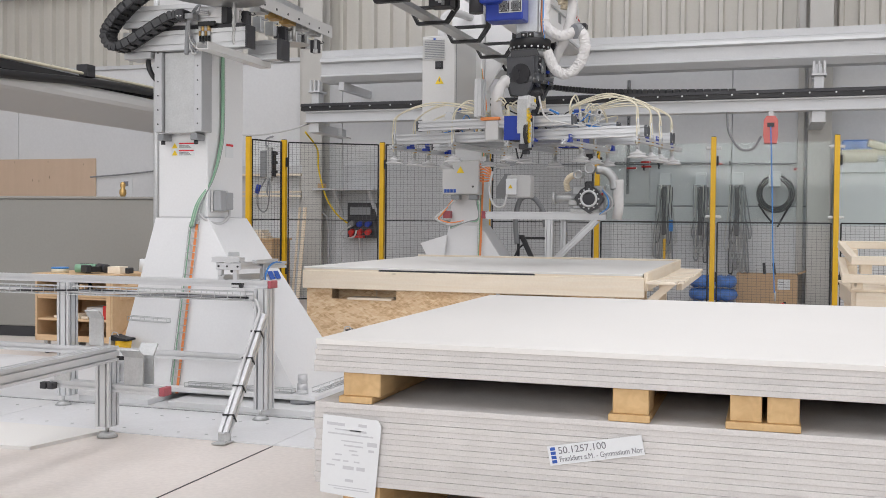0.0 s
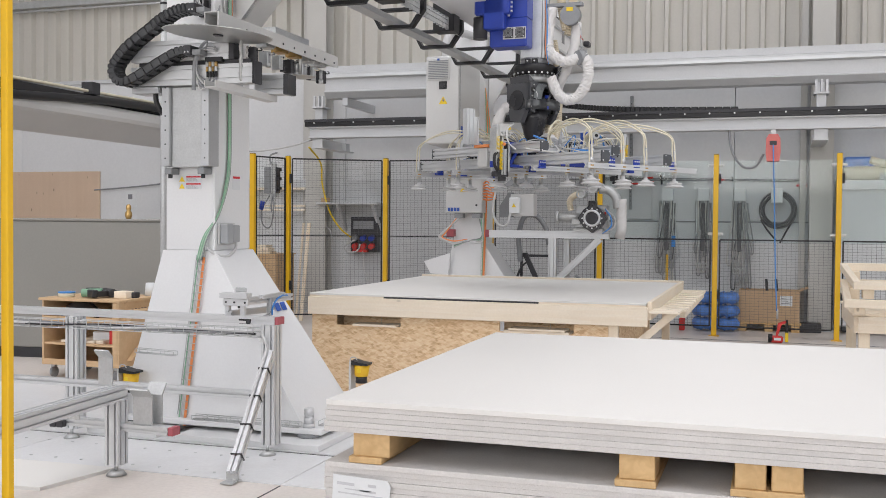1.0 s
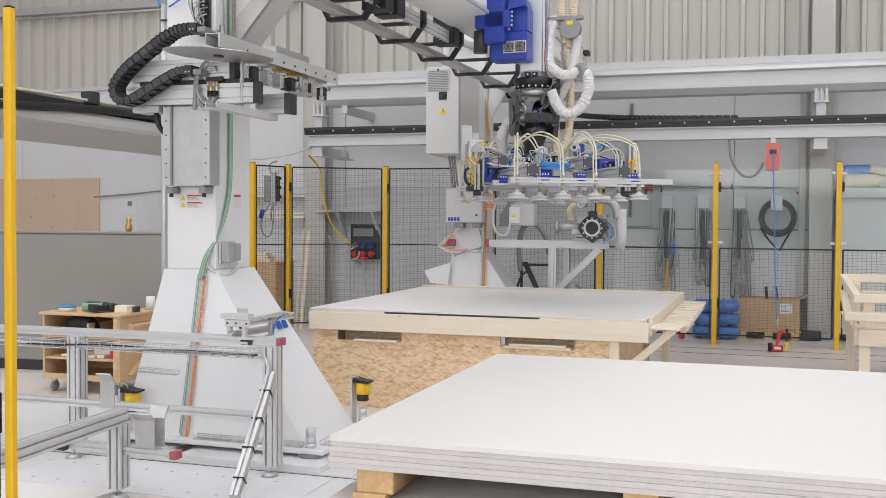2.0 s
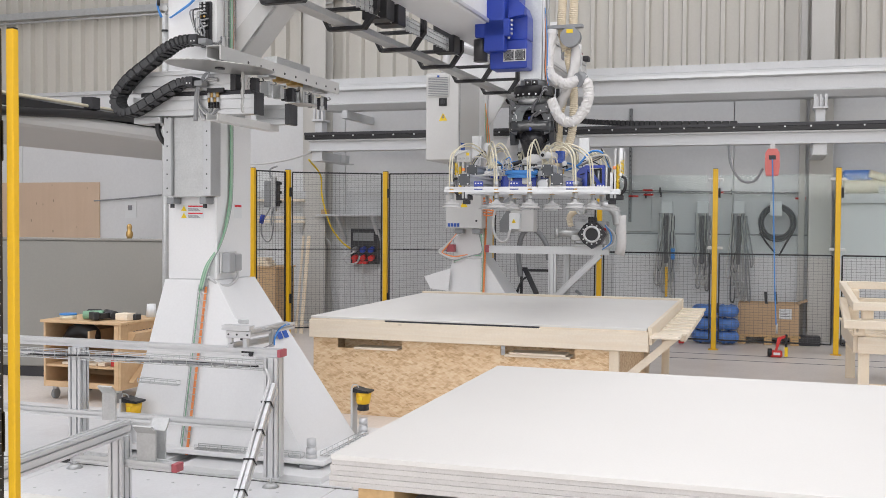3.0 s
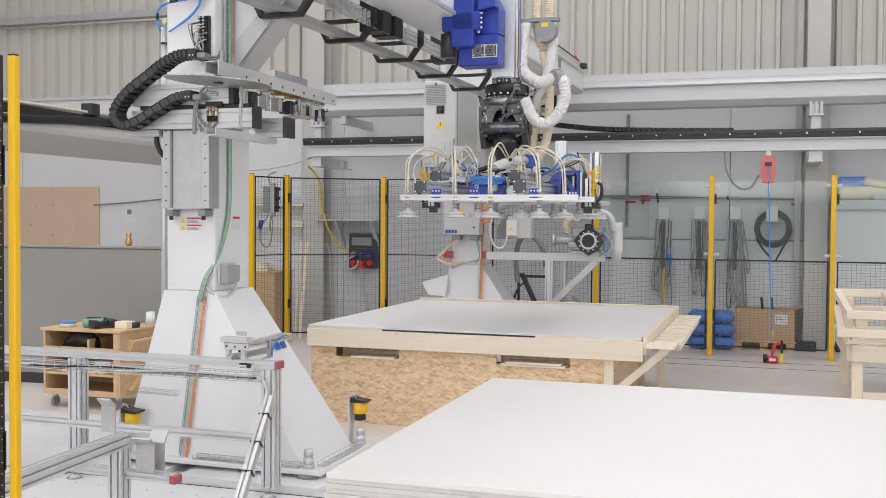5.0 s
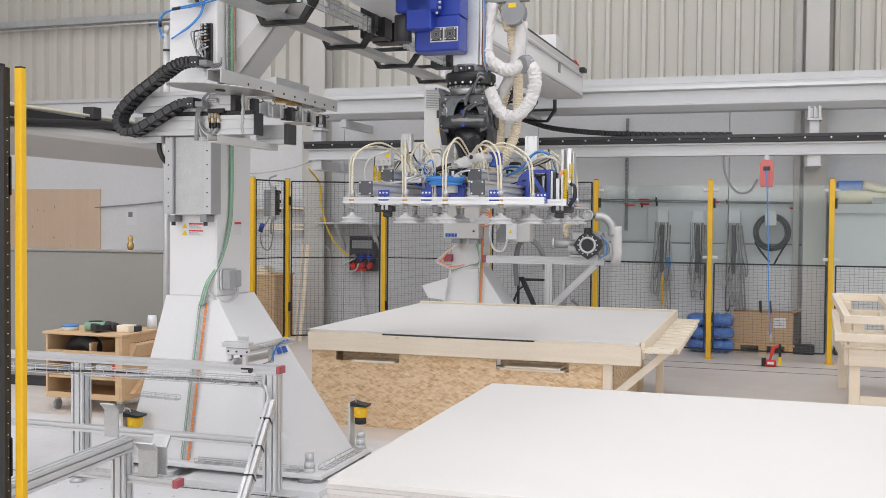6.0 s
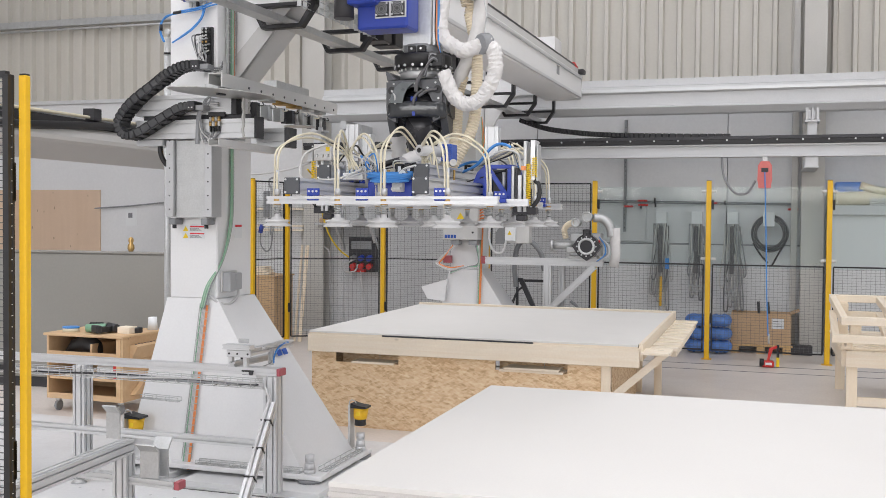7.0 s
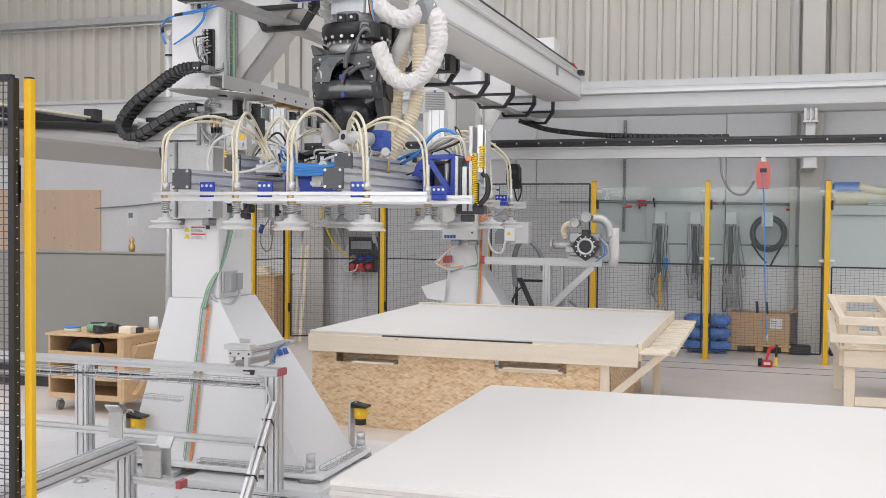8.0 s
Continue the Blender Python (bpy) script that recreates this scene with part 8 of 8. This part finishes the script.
    for j in range(3):
        box_part("print_bar", (0.235, 0.34 - 0.02 * j, y0 - 0.003, y0 - 0.002, 0.36 + j * 0.03, 0.367 + j * 0.03), ink, c, bev=0)
    for j, x in enumerate((0.08, 0.20)):
        bm = B()
        cyl(bm, (x, 11.8, 0.3), (x - 0.03, 11.8, 0.66), 0.018, 8)
        tagged(part("rod", bm, dark_metal), "dark rod standing in the cardboard box", "rod")
    p = thing("pallet", (0.1, 11.8, 0), "small wooden pallet under the cardboard box", "pallet", "pallets by the wall")
    for j, x in enumerate((-0.28, 0.04, 0.36)):
        box_part("block", (x, x + 0.1, 11.58, 12.0, 0.0, 0.09), pallet_wood, p)
    for j in range(3):
        box_part("deck_board", (-0.30, 0.48, 11.58 + 0.15 * j, 11.68 + 0.15 * j, 0.091, 0.117), pallet_wood, p)
    # coils of blue hose in film
    for j in range(6):
        x, z = -0.70 + 0.285 * (j % 2), 0.06 + 0.165 * (j // 2)
        bm = B()
        pts = [(x + 0.085 * math.cos(a * math.pi / 10), 11.45 + 0.085 * math.sin(a * math.pi / 10), z + 0.035 + 0.01 * math.sin(a * 3 + j)) for a in range(21)]
        rings(bm, pts, [0.072 + 0.006 * math.sin(a * 5 + j) for a in range(21)], 10, cap=False)
        tagged(part("hose_coil", bm, blue_plastic), "blue hose coil wrapped in film, stacked by the fence", "hose coil", "stacked blue hose coils")
    bm = B()
    box(bm, -1.0, -0.93, 11.3, 11.4, 0, 0.16, 0.01)
    tagged(part("red_canister", bm, red_plastic), "small red canister on the floor by the coils", "canister")
    bm = B()
    box(bm, 0.40, 0.72, 11.62, 11.8, 0, 0.12, 0.01)
    tagged(part("tool_case", bm, dark_metal), "dark tool case on the floor by the column", "case")
    # white bench and bundle beyond the fence
    s = thing("white_cabinet", (1.5, 11.7, 0), "white flat cabinet beside the building column", "cabinet")
    box_part("body", (0.90, 3.4, 11.62, 12.1, 0.1, 1.80), wall_paint, s)
    box_part("top", (0.88, 3.42, 11.56, 12.1, 1.80, 1.92), steel_light, s)
    for x in (1.7, 2.5):
        box_part("door_gap", (x, x + 0.006, 11.617, 11.62, 0.12, 1.78), grey_paint, s, bev=0)
    bm = B()
    tube(bm, [(0.95, 11.7, 2.0), (1.3, 11.72, 2.01), (1.9, 11.75, 2.0)], 0.09, 12)
    tube(bm, [(1.25, 11.66, 2.17), (1.5, 11.68, 2.10), (1.9, 11.7, 2.06)], 0.05, 10)
    tagged(part("duct_bundle", bm, cream_hose), "pale ducts lying on the white cabinet", "ducts")
    bm = B()
    box(bm, 0.96, 1.30, 11.8, 12.0, 2.07, 2.22, 0.02)
    tagged(part("blue_bag", bm, blue_plastic), "blue bag lying on the ducts", "bag")
    for j in range(4):
        bm = B()
        box(bm, 1.36, 2.6, 11.6, 11.9, 1.925 + j * 0.022, 1.943 + j * 0.022, 0.002)
        tagged(part("flat_panel", bm, grey_box), "flat grey panel lying on the cabinet", "panel", "panels on the cabinet")
    # power distribution board, shelf and cables on the left part of the wall
    d = thing("distribution_board", (-5.65, 12.0, 0.9), "dark power distribution board with red and blue sockets", "distribution board")
    box_part("backplate", (-5.85, -5.42, 12.02, 12.14, 0.9, 1.42), dark_metal, d)
    box_part("fuse_window", (-5.80, -5.48, 11.99, 12.018, 1.24, 1.36), grey_paint, d)
    for j in range(3):
        for zz, mt in ((1.12, blue_paint), (1.0, red_plastic)):
            bm = B()
            cyl(bm, (-5.76 + 0.13 * j, 12.02, zz), (-5.76 + 0.13 * j, 11.93, zz - 0.02), 0.042, 12)
            part("socket", bm, mt if not (j == 0 and zz > 1.1) else grey_paint, d)
    box_part("red_plug", (-5.78, -5.56, 11.92, 12.0, 0.90, 0.94), red_plastic, d)
    bm = B()
    tube(bm, [(-5.75, 11.92, 1.08), (-5.9, 11.9, 0.98), (-5.84, 11.9, 0.90), (-5.7, 11.9, 0.92), (-5.66, 11.92, 1.02)], 0.012, 8)
    tube(bm, [(-5.62, 11.93, 0.92), (-5.62, 11.95, 0.7), (-5.56, 12.0, 0.3), (-5.58, 12.05, 0.02)], 0.012, 8)
    tube(bm, [(-6.25, 11.9, 1.55), (-6.22, 11.9, 1.3), (-6.14, 11.95, 1.15), (-6.15, 12.0, 0.6), (-6.12, 12.05, 0.02)], 0.012, 8)
    part("cable", bm, cup_rubber, d)
    bm = B()
    tube(bm, [(-6.15, 11.2, 2.40), (-6.2, 11.7, 2.2), (-6.22, 11.8, 1.9), (-6.1, 11.8, 1.5), (-5.95, 11.85, 1.25), (-5.8, 11.9, 1.12)], 0.013, 8)
    part("yellow_cable", bm, yellow_sign, d, "yellow extension cable")
    s = thing("wall_shelf", (-5.8, 12.0, 1.6), "grey metal shelf on slanted brackets", "shelf")
    box_part("shelf_plate", (-6.3, -5.33, 11.75, 12.14, 1.60, 1.63), steel_light, s)
    for x in (-6.0, -5.45):
        bm = B()
        prism(bm, [(11.78, 1.60), (11.86, 1.60), (12.14, 1.28), (12.14, 1.2)], 0, x, x + 0.04)
        part("bracket", bm, steel_light, s)
    bm = B()
    box(bm, -6.24, -6.14, 11.8, 11.9, 1.632, 1.70, 0.006)
    tagged(part("small_box", bm, cardboard), "small brown box on the wall shelf", "box")
    # timber and crate behind the fence door
    t = thing("timber_rack", (-7.0, 11.9, 0), "pine battens on wall arms behind the fence", "timber rack")
    for z in (1.50, 1.56, 1.82):
        box_part("batten", (-8.3, -6.55, 11.9, 11.96, z, z + 0.035), pine_x, t)
    box_part("grey_shelf", (-8.3, -6.55, 12.0, 12.14, 1.86, 1.98), steel_light, t)
    c = thing("wooden_crate", (-6.9, 10.6, 0), "open wooden crate with blocks on top", "crate")
    box_part("front", (-7.2, -6.33, 10.55, 10.57, 0.0, 0.88), ply, c)
    box_part("side", (-6.35, -6.33, 10.571, 11.1, 0.0, 0.88), ply, c)
    box_part("lid", (-7.22, -6.31, 10.53, 11.12, 0.88, 0.90), ply, c)
    for j in range(3):
        bm = B()
        box(bm, -6.8 + 0.02 * j, -6.45 - 0.03 * j, 10.6, 10.8, 0.901 + 0.04 * j, 0.938 + 0.04 * j, 0.003)
        tagged(part("wood_block", bm, pine_x), "pine block stacked on the crate", "block", "blocks on the crate")
    for x, w in ((-5.98, 0.05), (-6.05, 0.03)):
        bm = B()
        box(bm, x, x + w, 10.55, 10.57, 0, 1.34, 0.003, Matrix.Translation((x, 10.5, 0)) @ pose(0, 0, 0, -4, 3, 0) @ Matrix.Translation((-x, -10.5, 0)))
        tagged(part("leaning_plank", bm, pine_z), "narrow pine plank leaning behind the fence", "plank", "leaning planks")


wall_things()


# trestle with timber frames
def trestle():
    t = thing("timber_trestle", (0.9, 8.2, 0), "pine work trestle standing on the hall floor", "trestle")
    x0, x1, y0, y1 = 0.83, 2.6, 7.5, 9.1
    for x, y in ((x0, y0 + 0.05), (x0, y1 - 0.11), (x1 - 0.09, y0 + 0.05), (x1 - 0.09, y1 - 0.11)):
        box_part("leg", (x, x + 0.09, y, y + 0.06, 0, 0.545), pine_z, t)
    box_part("apron", (x0 - 0.01, x1, y0, y0 + 0.045, 0.43, 0.575), pine_x, t)
    box_part("rear_apron", (x0 - 0.01, x1, y1 - 0.045, y1, 0.43, 0.575), pine_x, t)
    box_part("side_apron", (x0 - 0.045, x0 - 0.003, y0 + 0.046, y1 - 0.046, 0.43, 0.575), pine_y, t)
    box_part("foot_rail", (x0 + 0.092, x1 - 0.1, y0 + 0.06, y0 + 0.1, 0.08, 0.16), pine_x, t)
    for k in range(11):
        y = y0 + 0.02 + k * 0.145
        box_part("batten", (x0 - 0.06, x1, y, y + 0.085, 0.577, 0.60), pine_x, t)
    for k, (z, dx, rz) in enumerate(((0.775, 0.0, -2), (0.93, -0.005, 1.5))):
        f = thing("pine_lattice", (1.4, 8.0, z), "loose pine lattice lying across the trestle", "lattice", "pine lattices on the trestle")
        m = Matrix.Translation((0.735 + dx, 8.56, z)) @ pose(0, 0, 0, 5.2, 0, rz)
        def beam(d, mt):
            bm = B()
            box(bm, *d, 0.003, m)
            part("rail", bm, mt, f)
        beam((0.0, 1.8, -1.25, -1.205, 0, 0.07), pine_x)
        beam((0.0, 1.8, -0.045, 0.0, 0, 0.07), pine_x)
        for xx in (0, 0.42, 0.92, 1.4):
            beam((xx, xx + 0.06, -1.204, -0.046, 0.0, 0.065), pine_y)
        for xx in (0.08, 0.9, 1.6):
            for yy, hh in ((-1.2, 0.062 if k == 0 else 0.085), (-0.12, 0.16 if k == 0 else 0.085)):
                beam((xx, xx + 0.09, yy, yy + 0.1, -hh, -0.001), pine_z)


trestle()



def path_at(t):
    for (t0, x0, y0), (t1, x1, y1) in zip(ROBOT_ROWS, ROBOT_ROWS[1:]):
        if t <= t1:
            f = (t - t0) / (t1 - t0)
            return x0 + (x1 - x0) * f, y0 + (y1 - y0) * f
    return ROBOT_ROWS[-1][1:]


def turn_at(t):
    for (t0, a0), (t1, a1) in zip(TURN_ROWS, TURN_ROWS[1:]):
        if t <= t1:
            return a0 + (a1 - a0) * (t - t0) / (t1 - t0)
    return TURN_ROWS[-1][1]


def motions():
    times = sorted({r[0] for r in ROBOT_ROWS} | {r[0] for r in TURN_ROWS})
    walk(robot_ob, [(t, pose(*path_at(t), RZ0, 0, 0, MA)) for t in times])
    walk(wrist_ob, [(t, pose(0, 0, 0, 0, 0, turn_at(t) - MA)) for t in times])
    walk(gripper_ob, [(t, pose(*path_at(t), 1.655, 0, 0, turn_at(t))) for t in times])


motions()
